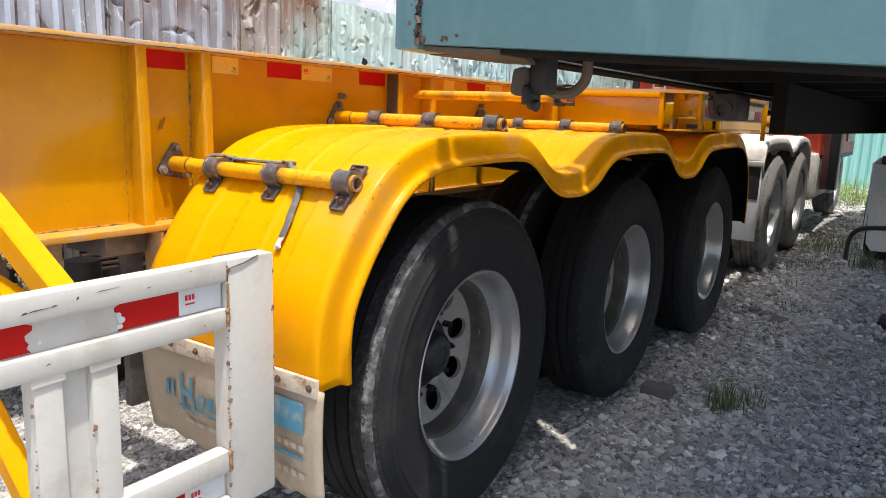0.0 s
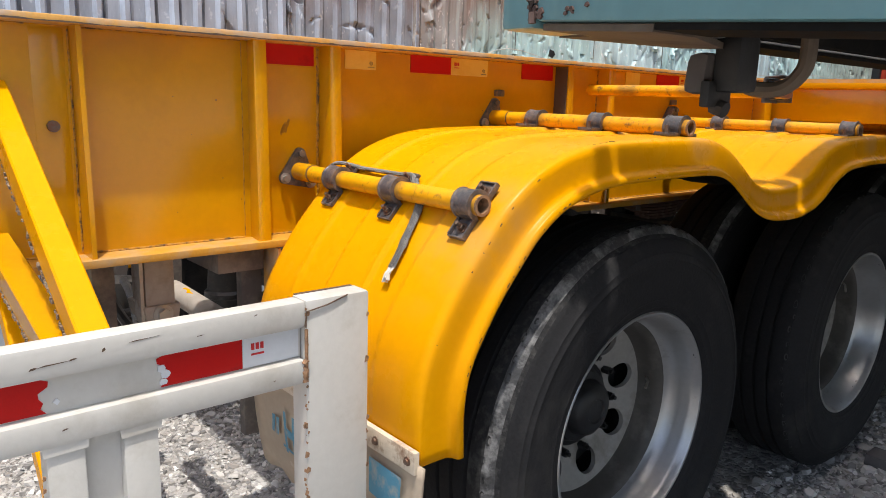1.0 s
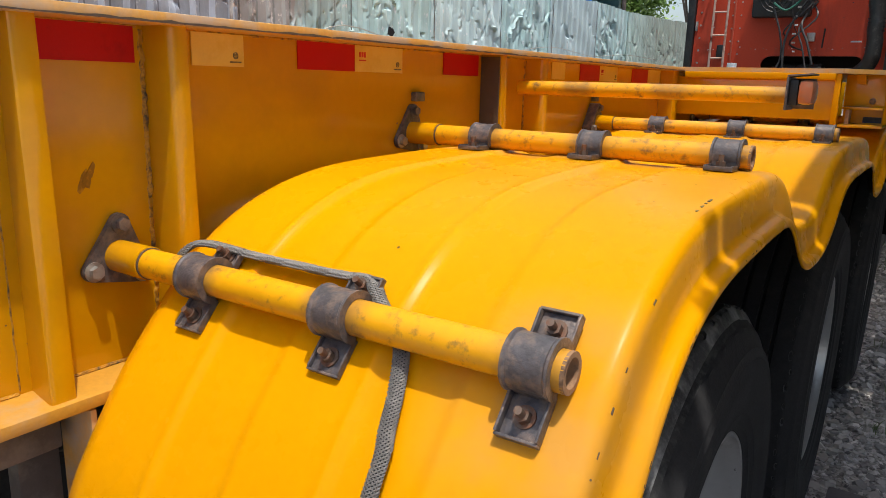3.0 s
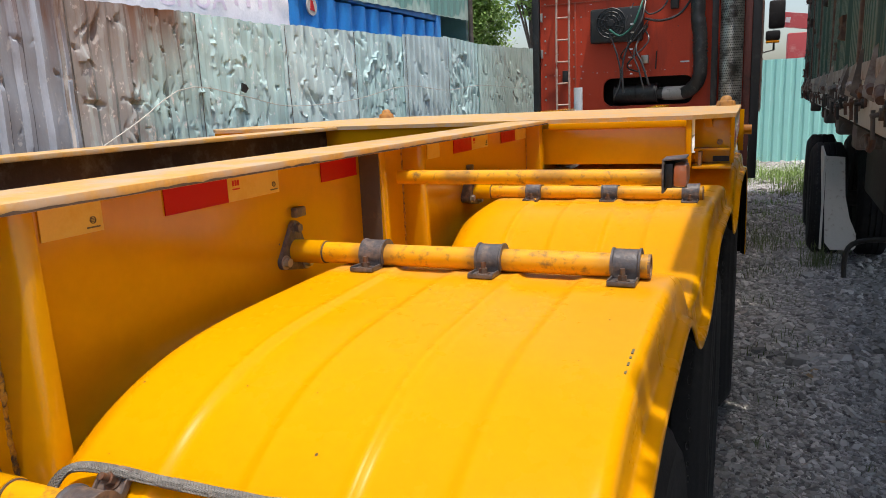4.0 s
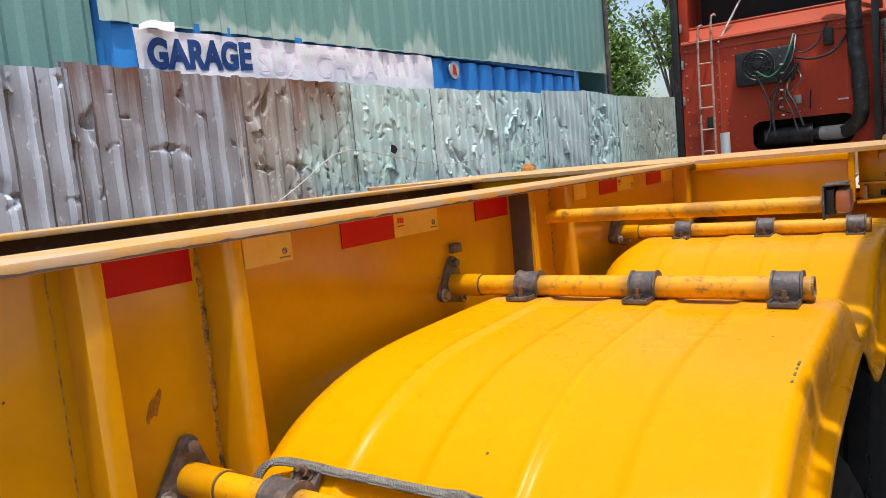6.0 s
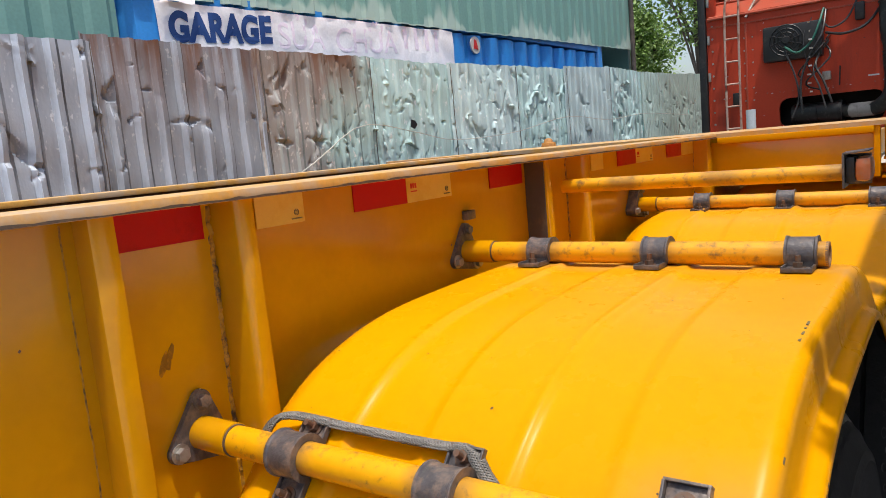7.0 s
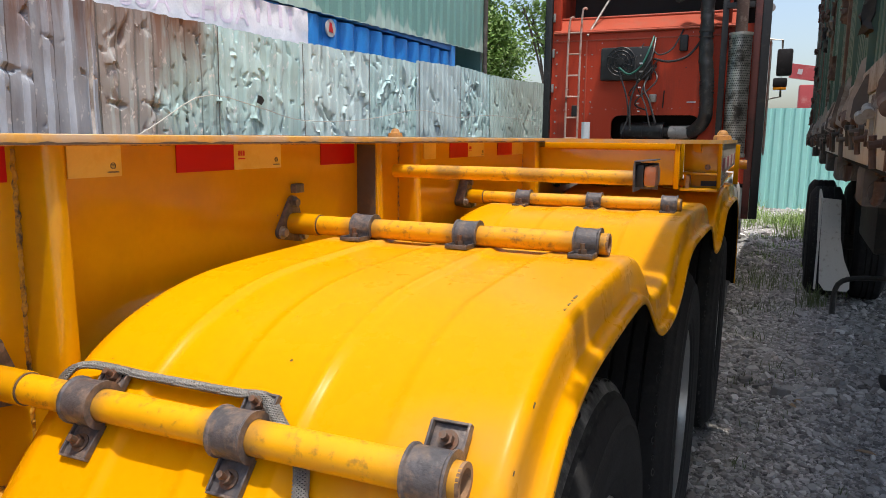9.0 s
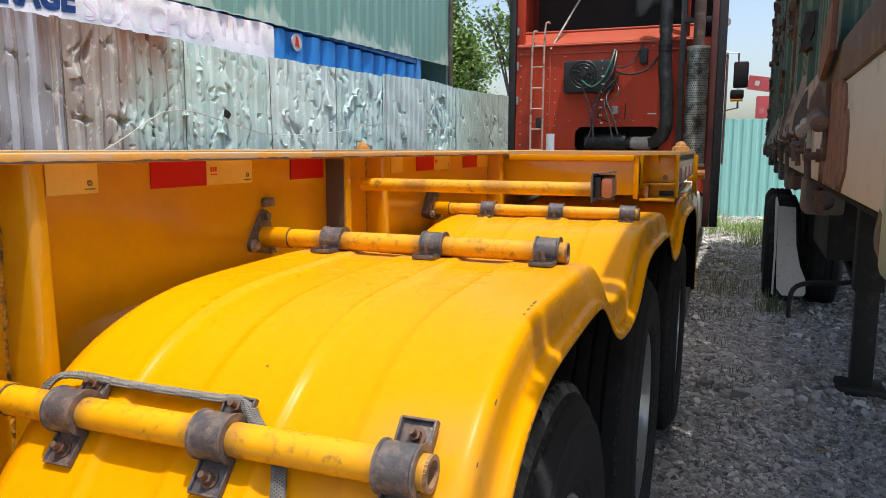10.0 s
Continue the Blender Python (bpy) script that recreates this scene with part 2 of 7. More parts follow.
def sawtooth_lit(m, low, rise, reach, tint):
    """A copy of a sheet paint with teeth of sunlight painted up from its lower edge; the edge rises along y."""
    m = m.copy()
    n, links = m.node_tree.nodes, m.node_tree.links
    b = n["Principled BSDF"]
    co = n.new("ShaderNodeTexCoord")
    sep = n.new("ShaderNodeSeparateXYZ")
    links.new(co.outputs["Object"], sep.inputs[0])
    level = n.new("ShaderNodeMath")
    level.operation = "MULTIPLY_ADD"
    level.inputs[1].default_value, level.inputs[2].default_value = -rise, -low
    links.new(sep.outputs[1], level.inputs[0])
    above = n.new("ShaderNodeMath")
    above.operation = "ADD"
    links.new(sep.outputs[2], above.inputs[0])
    links.new(level.outputs[0], above.inputs[1])
    runs = n.new("ShaderNodeTexNoise")
    runs.inputs["Scale"].default_value, runs.inputs["Detail"].default_value = 7.0, 5.0
    vec = n.new("ShaderNodeMapping")
    vec.inputs["Scale"].default_value = (1, 1, 0.12)
    links.new(co.outputs["Object"], vec.inputs[0])
    links.new(vec.outputs[0], runs.inputs["Vector"])
    teeth = n.new("ShaderNodeMath")
    teeth.operation, teeth.inputs[1].default_value = "PINGPONG", 0.1
    links.new(sep.outputs[1], teeth.inputs[0])
    groups = n.new("ShaderNodeTexNoise")
    groups.inputs["Scale"].default_value, groups.inputs["Detail"].default_value = 1.1, 1.0
    across = n.new("ShaderNodeMapping")
    across.inputs["Scale"].default_value = (0, 1, 0)
    across.inputs["Location"].default_value = (0, 0.35, 0)
    links.new(co.outputs["Object"], across.inputs[0])
    links.new(across.outputs[0], groups.inputs["Vector"])
    gather = n.new("ShaderNodeMapRange")
    gather.inputs[1].default_value, gather.inputs[2].default_value = 0.44, 0.58
    links.new(groups.outputs[0], gather.inputs[0])
    tooth = n.new("ShaderNodeMapRange")
    tooth.inputs[1].default_value, tooth.inputs[2].default_value = 0.0, 0.1
    tooth.inputs[3].default_value, tooth.inputs[4].default_value = 0.25, 1.0
    links.new(teeth.outputs[0], tooth.inputs[0])
    ragged = n.new("ShaderNodeMapRange")
    ragged.inputs[1].default_value, ragged.inputs[2].default_value, ragged.inputs[3].default_value = 0.30, 0.70, 0.35
    links.new(runs.outputs[0], ragged.inputs[0])
    share = ragged.outputs[0]
    for more in (tooth.outputs[0], gather.outputs[0]):
        times = n.new("ShaderNodeMath")
        times.operation = "MULTIPLY"
        links.new(share, times.inputs[0])
        links.new(more, times.inputs[1])
        share = times.outputs[0]
    tall = n.new("ShaderNodeMapRange")
    tall.inputs[3].default_value, tall.inputs[4].default_value = 0.012, reach
    links.new(share, tall.inputs[0])
    ratio = n.new("ShaderNodeMath")
    ratio.operation = "DIVIDE"
    links.new(above.outputs[0], ratio.inputs[0])
    links.new(tall.outputs[0], ratio.inputs[1])
    amount = n.new("ShaderNodeMapRange")
    amount.inputs[1].default_value, amount.inputs[2].default_value = 0.5, 1.0
    amount.inputs[3].default_value, amount.inputs[4].default_value = 0.75, 0.0
    links.new(ratio.outputs[0], amount.inputs[0])
    mix = n.new("ShaderNodeMix")
    mix.data_type = "RGBA"
    links.new(amount.outputs[0], mix.inputs[0])
    links.new(b.inputs["Base Color"].links[0].from_socket, mix.inputs[6])
    mix.inputs[7].default_value = (*tint, 1)
    links.new(mix.outputs[2], b.inputs["Base Color"])
    return m


# sunlight on the foot of the ribs, painted as pale teeth
M_CLAD_LIT = sawtooth_lit(M_CLAD, 2.373, 0.0225, 0.52, (0.50, 0.64, 0.57))


def sheet_mat(name, base, second, chip, rust, rust_amount, top_rust=0.0, metal=0.0, pitch=0.125, rib_shade=0.5, fade=None):
    """Old painted sheet metal: streaky two-tone paint, small pale chips, rust runs from the cut top edge."""
    m = bpy.data.materials.new(name)
    m.use_nodes = True
    n, links = m.node_tree.nodes, m.node_tree.links
    b = n["Principled BSDF"]
    co = n.new("ShaderNodeTexCoord")

    def field(scale, stretch, lo, hi, detail=6.0, top=1.0):
        vec = n.new("ShaderNodeMapping")
        vec.inputs["Scale"].default_value = (1, 1, stretch)
        links.new(co.outputs["Object"], vec.inputs[0])
        t = n.new("ShaderNodeTexNoise")
        t.inputs["Scale"].default_value, t.inputs["Detail"].default_value, t.inputs["Roughness"].default_value = scale, detail, 0.7
        links.new(vec.outputs[0], t.inputs["Vector"])
        r = n.new("ShaderNodeMapRange")
        r.inputs[1].default_value, r.inputs[2].default_value, r.inputs[4].default_value = lo, hi, top
        links.new(t.outputs[0], r.inputs[0])
        return r.outputs[0]

    def blend(fac, first, colour):
        mix = n.new("ShaderNodeMix")
        mix.data_type = "RGBA"
        links.new(fac, mix.inputs[0])
        links.new(first, mix.inputs[6])
        mix.inputs[7].default_value = (*colour, 1)
        return mix.outputs[2]

    rgb = n.new("ShaderNodeRGB")
    rgb.outputs[0].default_value = (*base, 1)
    col = blend(field(5.0, 0.22, 0.42, 0.66), rgb.outputs[0], second)
    if fade:
        # paint worn away towards one end of the sheet: bare pinkish zinc, brown where it rusts
        near, far, bare, brown = fade
        along = n.new("ShaderNodeSeparateXYZ")
        links.new(co.outputs["Object"], along.inputs[0])
        slope = n.new("ShaderNodeMapRange")
        slope.clamp = False
        slope.inputs[1].default_value, slope.inputs[2].default_value = near, far
        slope.inputs[3].default_value, slope.inputs[4].default_value = 0.62, 0.12
        links.new(along.outputs[1], slope.inputs[0])
        for tone, scale, stretch, reach in ((bare, 3.2, 0.35, 0.0), (brown, 4.5, 0.30, -0.30), (chip, 6.0, 0.40, -0.26)):
            spread = n.new("ShaderNodeMath")
            spread.operation = "ADD"
            links.new(slope.outputs[0], spread.inputs[0])
            links.new(field(scale, stretch, 0.0, 1.0), spread.inputs[1])
            cut = n.new("ShaderNodeMapRange")
            cut.inputs[1].default_value, cut.inputs[2].default_value, cut.inputs[4].default_value = 0.86 - reach, 0.98 - reach, 0.85
            links.new(spread.outputs[0], cut.inputs[0])
            col = blend(cut.outputs[0], col, tone)
    col = blend(field(22.0, 0.6, 0.60, 0.66, 4.0, 0.85), col, chip)
    # shade painted along one foot of every rib, light along the other
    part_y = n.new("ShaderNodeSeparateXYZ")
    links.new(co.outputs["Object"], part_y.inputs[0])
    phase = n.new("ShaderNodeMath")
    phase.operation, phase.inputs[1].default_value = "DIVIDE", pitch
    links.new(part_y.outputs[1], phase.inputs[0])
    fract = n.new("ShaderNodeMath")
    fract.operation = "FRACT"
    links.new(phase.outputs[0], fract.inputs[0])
    for centre, width, tone, amount in ((0.745, 0.09, tuple(0.32 * c for c in second), rib_shade), (0.355, 0.06, tuple(min(0.9, 1.55 * c) for c in base), rib_shade if metal else 0.22 * rib_shade)):
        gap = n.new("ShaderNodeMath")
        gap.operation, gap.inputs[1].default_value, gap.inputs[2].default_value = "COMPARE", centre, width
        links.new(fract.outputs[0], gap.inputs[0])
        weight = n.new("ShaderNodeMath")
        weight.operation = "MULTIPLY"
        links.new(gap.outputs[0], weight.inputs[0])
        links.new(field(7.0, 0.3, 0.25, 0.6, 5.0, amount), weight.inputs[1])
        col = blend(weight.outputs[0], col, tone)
    edge = 0.74 - 0.3 * rust_amount
    col = blend(field(4.0, 0.25, edge, edge + 0.10), col, rust)
    if top_rust:
        sep = n.new("ShaderNodeSeparateXYZ")
        links.new(co.outputs["Object"], sep.inputs[0])
        h = n.new("ShaderNodeMapRange")
        h.inputs[1].default_value, h.inputs[2].default_value, h.inputs[4].default_value = 2.12 - 0.55 * top_rust, 2.12, 1.0
        links.new(sep.outputs[2], h.inputs[0])
        mul = n.new("ShaderNodeMath")
        mul.operation = "MULTIPLY"
        links.new(h.outputs[0], mul.inputs[0])
        links.new(field(3.2, 0.10, 0.38, 0.55), mul.inputs[1])
        col = blend(mul.outputs[0], col, tuple(0.75 * c for c in rust))
    links.new(col, b.inputs["Base Color"])
    rough = n.new("ShaderNodeMapRange")
    rough.inputs[3].default_value, rough.inputs[4].default_value = 0.5, 0.8
    links.new(field(9.0, 0.5, 0.3, 0.7, 4.0), rough.inputs[0])
    links.new(rough.outputs[0], b.inputs["Roughness"])
    b.inputs["Specular IOR Level"].default_value = 0.4
    b.inputs["Metallic"].default_value = metal
    g = n.new("ShaderNodeTexNoise")
    g.inputs["Scale"].default_value, g.inputs["Detail"].default_value = 45, 4
    links.new(co.outputs["Object"], g.inputs["Vector"])
    bu = n.new("ShaderNodeBump")
    bu.inputs["Strength"].default_value, bu.inputs["Distance"].default_value = 0.35, 0.006
    links.new(g.outputs[0], bu.inputs["Height"])
    links.new(bu.outputs[0], b.inputs["Normal"])
    return m


BROWN = (0.24, 0.105, 0.055)
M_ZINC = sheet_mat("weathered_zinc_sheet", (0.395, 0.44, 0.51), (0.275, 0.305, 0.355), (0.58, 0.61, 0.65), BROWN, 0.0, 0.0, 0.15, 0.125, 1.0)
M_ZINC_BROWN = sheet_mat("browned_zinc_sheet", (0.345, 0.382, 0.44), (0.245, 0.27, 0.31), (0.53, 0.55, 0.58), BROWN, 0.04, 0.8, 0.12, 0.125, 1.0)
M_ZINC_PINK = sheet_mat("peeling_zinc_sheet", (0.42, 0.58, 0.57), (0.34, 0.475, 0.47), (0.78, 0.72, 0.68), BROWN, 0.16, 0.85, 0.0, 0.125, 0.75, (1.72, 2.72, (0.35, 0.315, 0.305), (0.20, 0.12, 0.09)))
M_MINT = sheet_mat("peeling_mint_sheet", (0.43, 0.62, 0.615), (0.55, 0.71, 0.715), (0.80, 0.85, 0.87), (0.20, 0.28, 0.28), 0.40, rib_shade=0.22)
M_MINT_PALE = sheet_mat("pale_mint_sheet", (0.49, 0.645, 0.655), (0.59, 0.72, 0.73), (0.82, 0.85, 0.85), (0.44, 0.35, 0.20), 0.20, rib_shade=0.2)
M_MINT_BLUE = sheet_mat("bluish_plain_sheet", (0.50, 0.63, 0.65), (0.45, 0.58, 0.60), (0.72, 0.78, 0.78), (0.40, 0.36, 0.28), 0.05, rib_shade=0.2)
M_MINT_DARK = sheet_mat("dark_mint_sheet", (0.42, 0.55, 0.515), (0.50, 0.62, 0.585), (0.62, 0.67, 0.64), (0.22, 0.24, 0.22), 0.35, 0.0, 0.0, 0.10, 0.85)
M_SHIELD = make_mat("sooty_perforated_steel", (0.50, 0.48, 0.45), 0.30, metal=0.8, stain=(0.07, 0.06, 0.052), stain_amount=0.66, stain_scale=6, grain=0.15, bump=0.4)
M_BAG = make_mat("crumpled_white_plastic", (0.8, 0.8, 0.8), 0.4, bump=0.6, bump_scale=60)
M_TAPE_GREY = make_mat("grey_wrapping_tape", (0.33, 0.32, 0.31), 0.5, stain=(0.16, 0.15, 0.14), stain_amount=0.4, stain_scale=20)
M_WIRE = make_mat("pale_wire", (0.5, 0.5, 0.46), 0.6)
M_BARK = make_mat("grey_bark", (0.10, 0.08, 0.065), 0.9, bump=0.6, bump_scale=30)
M_STONE = make_mat("dark_stone_block", (0.12, 0.11, 0.11), 0.85, bump=0.5, bump_scale=50)
M_LEAF_DRY = make_mat("dry_leaf", (0.36, 0.25, 0.15), 0.8)
M_DARK_BROWN = make_mat("dark_brown_tone", (0.085, 0.058, 0.042), 0.7, stain=(0.16, 0.10, 0.05), stain_amount=0.4, stain_scale=14)
M_RIM_DEEP = make_mat("dark_deep_rim", (0.085, 0.078, 0.070), 0.6, metal=0.2, stain=(0.16, 0.145, 0.13), stain_amount=0.4, stain_scale=9)
M_DISC = make_mat("dusty_wheel_disc", (0.30, 0.285, 0.265), 0.5, metal=0.2, stain=(0.19, 0.17, 0.15), stain_amount=0.45, stain_scale=10)
M_CLOTH = make_mat("black_torn_cover", (0.03, 0.03, 0.031), 0.55, stain=(0.09, 0.088, 0.085), stain_amount=0.4, stain_scale=9)
M_STRIP = make_mat("worn_cream_strip", (0.56, 0.48, 0.37), 0.6, stain=(0.20, 0.11, 0.06), stain_amount=0.5, stain_scale=22, grain=0.06, bump=0.3)
M_SOIL_PLATE = make_mat("soiled_brown_plate", (0.12, 0.088, 0.06), 0.7, stain=(0.06, 0.042, 0.03), stain_amount=0.5, stain_scale=9, grain=0.08)
M_SILL_RUST = make_mat("flaking_red_brown_rust", (0.17, 0.085, 0.058), 0.85, stain=(0.09, 0.05, 0.038), stain_amount=0.5, stain_scale=18, grain=0.12, bump=0.6)
M_LOW_FLANGE = make_mat("dust_covered_yellow_paint", (0.50, 0.245, 0.022), 0.6, stain=(0.40, 0.265, 0.13), stain_amount=0.55, stain_scale=9, grain=0.08, grain_scale=140)
M_GRIME = make_mat("caked_grit", (0.20, 0.135, 0.085), 0.95, stain=(0.40, 0.31, 0.22), stain_amount=0.5, stain_scale=70, grain=0.3, grain_scale=200, bump=1.0, bump_scale=180)
M_CRANE = make_mat("faded_red_crane_paint", (0.42, 0.06, 0.06), 0.5, stain=(0.5, 0.2, 0.18), stain_amount=0.4, stain_scale=3)
M_PALE_HULL = make_mat("pale_far_panels", (0.5, 0.45, 0.44), 0.6)


def leaf_mat(name, base):
    m = make_mat(name, base, 0.55, stain=tuple(c * 1.7 for c in base), stain_amount=0.5, stain_scale=1.2, grain=0.15, grain_scale=4, bump=0)
    m.node_tree.nodes["Principled BSDF"].inputs["Subsurface Weight"].default_value = 0.0
    return m


M_LEAF = leaf_mat("tree_leaves", (0.145, 0.24, 0.045))
M_GRASS = leaf_mat("grass_blades", (0.105, 0.135, 0.055))
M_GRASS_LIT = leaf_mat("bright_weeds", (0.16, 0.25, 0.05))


def gravel_mat():
    m = bpy.data.materials.new("crushed_grey_stone")
    m.use_nodes = True
    n, links = m.node_tree.nodes, m.node_tree.links
    b = n["Principled BSDF"]
    co = n.new("ShaderNodeTexCoord")
    v = n.new("ShaderNodeTexVoronoi")
    v.inputs["Scale"].default_value = 44
    links.new(co.outputs["Object"], v.inputs["Vector"])
    big = n.new("ShaderNodeTexNoise")
    big.inputs["Scale"].default_value, big.inputs["Detail"].default_value = 0.9, 6
    links.new(co.outputs["Object"], big.inputs["Vector"])
    ramp = n.new("ShaderNodeValToRGB")
    ramp.color_ramp.elements[0].color, ramp.color_ramp.elements[1].color = (0.18, 0.172, 0.163, 1), (0.50, 0.48, 0.455, 1)
    sep = n.new("ShaderNodeSeparateColor")
    links.new(v.outputs["Color"], sep.inputs[0])
    links.new(sep.outputs[0], ramp.inputs[0])
    mix = n.new("ShaderNodeMix")
    mix.data_type = "RGBA"
    mix.inputs[7].default_value = (0.20, 0.165, 0.13, 1)
    r2 = n.new("ShaderNodeMapRange")
    r2.inputs[1].default_value, r2.inputs[2].default_value, r2.inputs[4].default_value = 0.5, 0.75, 0.6
    links.new(big.outputs[0], r2.inputs[0])
    links.new(r2.outputs[0], mix.inputs[0])
    links.new(ramp.outputs[0], mix.inputs[6])
    links.new(mix.outputs[2], b.inputs["Base Color"])
    b.inputs["Roughness"].default_value = 0.9
    h = n.new("ShaderNodeTexVoronoi")
    h.feature = "DISTANCE_TO_EDGE"
    h.inputs["Scale"].default_value = 44
    links.new(co.outputs["Object"], h.inputs["Vector"])
    bu = n.new("ShaderNodeBump")
    bu.inputs["Strength"].default_value, bu.inputs["Distance"].default_value = 0.8, 0.02
    links.new(h.outputs[0], bu.inputs["Height"])
    links.new(bu.outputs[0], b.inputs["Normal"])
    return m


M_GRAVEL = gravel_mat()


def stones_mat():
    m = bpy.data.materials.new("stone_shards")
    m.use_nodes = True
    n, links = m.node_tree.nodes, m.node_tree.links
    b = n["Principled BSDF"]
    geo = n.new("ShaderNodeNewGeometry")
    ramp = n.new("ShaderNodeValToRGB")
    e = ramp.color_ramp.elements
    e[0].color, e[1].color = (0.16, 0.153, 0.147, 1), (0.72, 0.70, 0.67, 1)
    mid = e.new(0.55)
    mid.color = (0.50, 0.485, 0.465, 1)
    warm = e.new(0.75)
    warm.color = (0.30, 0.275, 0.25, 1)
    links.new(geo.outputs["Random Per Island"], ramp.inputs[0])
    links.new(ramp.outputs[0], b.inputs["Base Color"])
    b.inputs["Roughness"].default_value = 0.85
    co = n.new("ShaderNodeTexCoord")
    h = n.new("ShaderNodeTexNoise")
    h.inputs["Scale"].default_value = 90
    links.new(co.outputs["Object"], h.inputs["Vector"])
    bu = n.new("ShaderNodeBump")
    bu.inputs["Strength"].default_value, bu.inputs["Distance"].default_value = 0.5, 0.004
    links.new(h.outputs[0], bu.inputs["Height"])
    links.new(bu.outputs[0], b.inputs["Normal"])
    return m


M_SHARD = stones_mat()


# ---- mesh helpers ----
def to_mesh(name, bm, material, sharp=35):
    me = bpy.data.meshes.new(name)
    bmesh.ops.recalc_face_normals(bm, faces=bm.faces)
    bm.to_mesh(me)
    bm.free()
    me.materials.append(material)
    me.polygons.foreach_set("use_smooth", [True] * len(me.polygons))
    me.set_sharp_from_angle(angle=radians(sharp))
    return me


def part(name, data, material=None, parent=None, label="", at=None, sharp=35):
    """Links a bmesh (in world metres) or a ready mesh as one object, under its thing or part."""
    me = data if isinstance(data, bpy.types.Mesh) else to_mesh(name, data, material, sharp)
    ob = new(name, me)
    if parent is not None:
        ob.parent = parent
        if parent.type == "EMPTY":
            ob.matrix_parent_inverse = Matrix.Translation(parent.location).inverted()
    if at is not None:
        ob.location = at
    if label:
        ob["label"] = label
    return ob


def thing(name, base, label, category, group="", kind=""):
    ob = new(name)
    ob.empty_display_size = 0.2
    ob.location = base
    return tagged(ob, label, category, group, kind)


def box(bm, x0, x1, y0, y1, z0, z1, bevel=0.0, m=None):
    made = bmesh.ops.create_cube(bm, size=1.0)["verts"]
    for v in made:
        v.co = Vector(((x0 + x1) / 2 + v.co.x * (x1 - x0), (y0 + y1) / 2 + v.co.y * (y1 - y0), (z0 + z1) / 2 + v.co.z * (z1 - z0)))
    if m is not None:
        bmesh.ops.transform(bm, matrix=m, verts=made)
    if bevel:
        edges = list({e for v in made for e in v.link_edges})
        bmesh.ops.bevel(bm, geom=edges, offset=bevel, segments=2, affect="EDGES", profile=0.6)
    return bm


def boxed(*args, **kw):
    return box(bmesh.new(), *args, **kw)


def rod(bm, a, b, r, seg=14, r2=None, caps=True):
    a, b = Vector(a), Vector(b)
    d = b - a
    turn = d.to_track_quat("Z", "Y").to_matrix().to_4x4()
    made = bmesh.ops.create_cone(bm, cap_ends=caps, segments=seg, radius1=r, radius2=r if r2 is None else r2, depth=d.length)["verts"]
    bmesh.ops.transform(bm, matrix=Matrix.Translation((a + b) / 2) @ turn, verts=made)
    return bm


def tube(bm, pts, r, seg=8, flat=1.0, up=(0, 0, 1)):
    """A round or flattened strand along points."""
    pts = [Vector(p) for p in pts]
    rings = []
    for i, p in enumerate(pts):
        d = (pts[min(i + 1, len(pts) - 1)] - pts[max(i - 1, 0)]).normalized()
        u = Vector(up).cross(d)
        u = u.normalized() if u.length > 1e-4 else Vector((1, 0, 0))
        w = d.cross(u)
        rings.append([bm.verts.new(p + u * (math.cos(k * 2 * math.pi / seg) * r) + w * (math.sin(k * 2 * math.pi / seg) * r * flat)) for k in range(seg)])
    for a, b in zip(rings, rings[1:]):
        for k in range(seg):
            bm.faces.new((a[k], a[(k + 1) % seg], b[(k + 1) % seg], b[k]))
    bm.faces.new(rings[0])
    bm.faces.new(rings[-1])
    return bm


def smooth_line(pts, n):
    """Points on a Catmull-Rom line through pts, evenly spaced."""
    pts = [Vector(p) for p in pts]
    full = []
    for i in range(len(pts) - 1):
        p0, p1, p2, p3 = pts[max(i - 1, 0)], pts[i], pts[i + 1], pts[min(i + 2, len(pts) - 1)]
        for k in range(16):
            t = k / 16
            full.append(0.5 * ((2 * p1) + (p2 - p0) * t + (2 * p0 - 5 * p1 + 4 * p2 - p3) * t * t + (3 * p1 - p0 - 3 * p2 + p3) * t ** 3))
    full.append(pts[-1])
    run = [0.0]
    for a, b in zip(full, full[1:]):
        run.append(run[-1] + (b - a).length)
    out, j = [], 0
    for k in range(n):
        s = run[-1] * k / (n - 1)
        while j < len(full) - 2 and run[j + 1] < s:
            j += 1
        f = (s - run[j]) / max(1e-9, run[j + 1] - run[j])
        out.append(full[j].lerp(full[j + 1], min(1, f)))
    return out


def lathe(bm, profile, seg=64, centre=(0, 0, 0)):
    """Turns (radius, x) pairs round the x axis through centre."""
    c = Vector(centre)
    rings = []
    for r, x in profile:
        rings.append([bm.verts.new(c + Vector((x, r * math.cos(2 * math.pi * k / seg), r * math.sin(2 * math.pi * k / seg)))) for k in range(seg)])
    for a, b in zip(rings, rings[1:]):
        for k in range(seg):
            bm.faces.new((a[k], a[(k + 1) % seg], b[(k + 1) % seg], b[k]))
    return bm


def prism(bm, poly, axis, a, b, bevel=0.0):
    """Extrudes a polygon (pairs of the two other axes, in order) from a to b along axis."""
    def at(p, v):
        q = list(p)
        q.insert("xyz".index(axis), v)
        return Vector(q)
    lo, hi = [bm.verts.new(at(p, a)) for p in poly], [bm.verts.new(at(p, b)) for p in poly]
    faces = [bm.faces.new(lo), bm.faces.new(hi)]
    for i in range(len(poly)):
        j = (i + 1) % len(poly)
        faces.append(bm.faces.new((lo[i], lo[j], hi[j], hi[i])))
    if bevel:
        bmesh.ops.recalc_face_normals(bm, faces=faces)
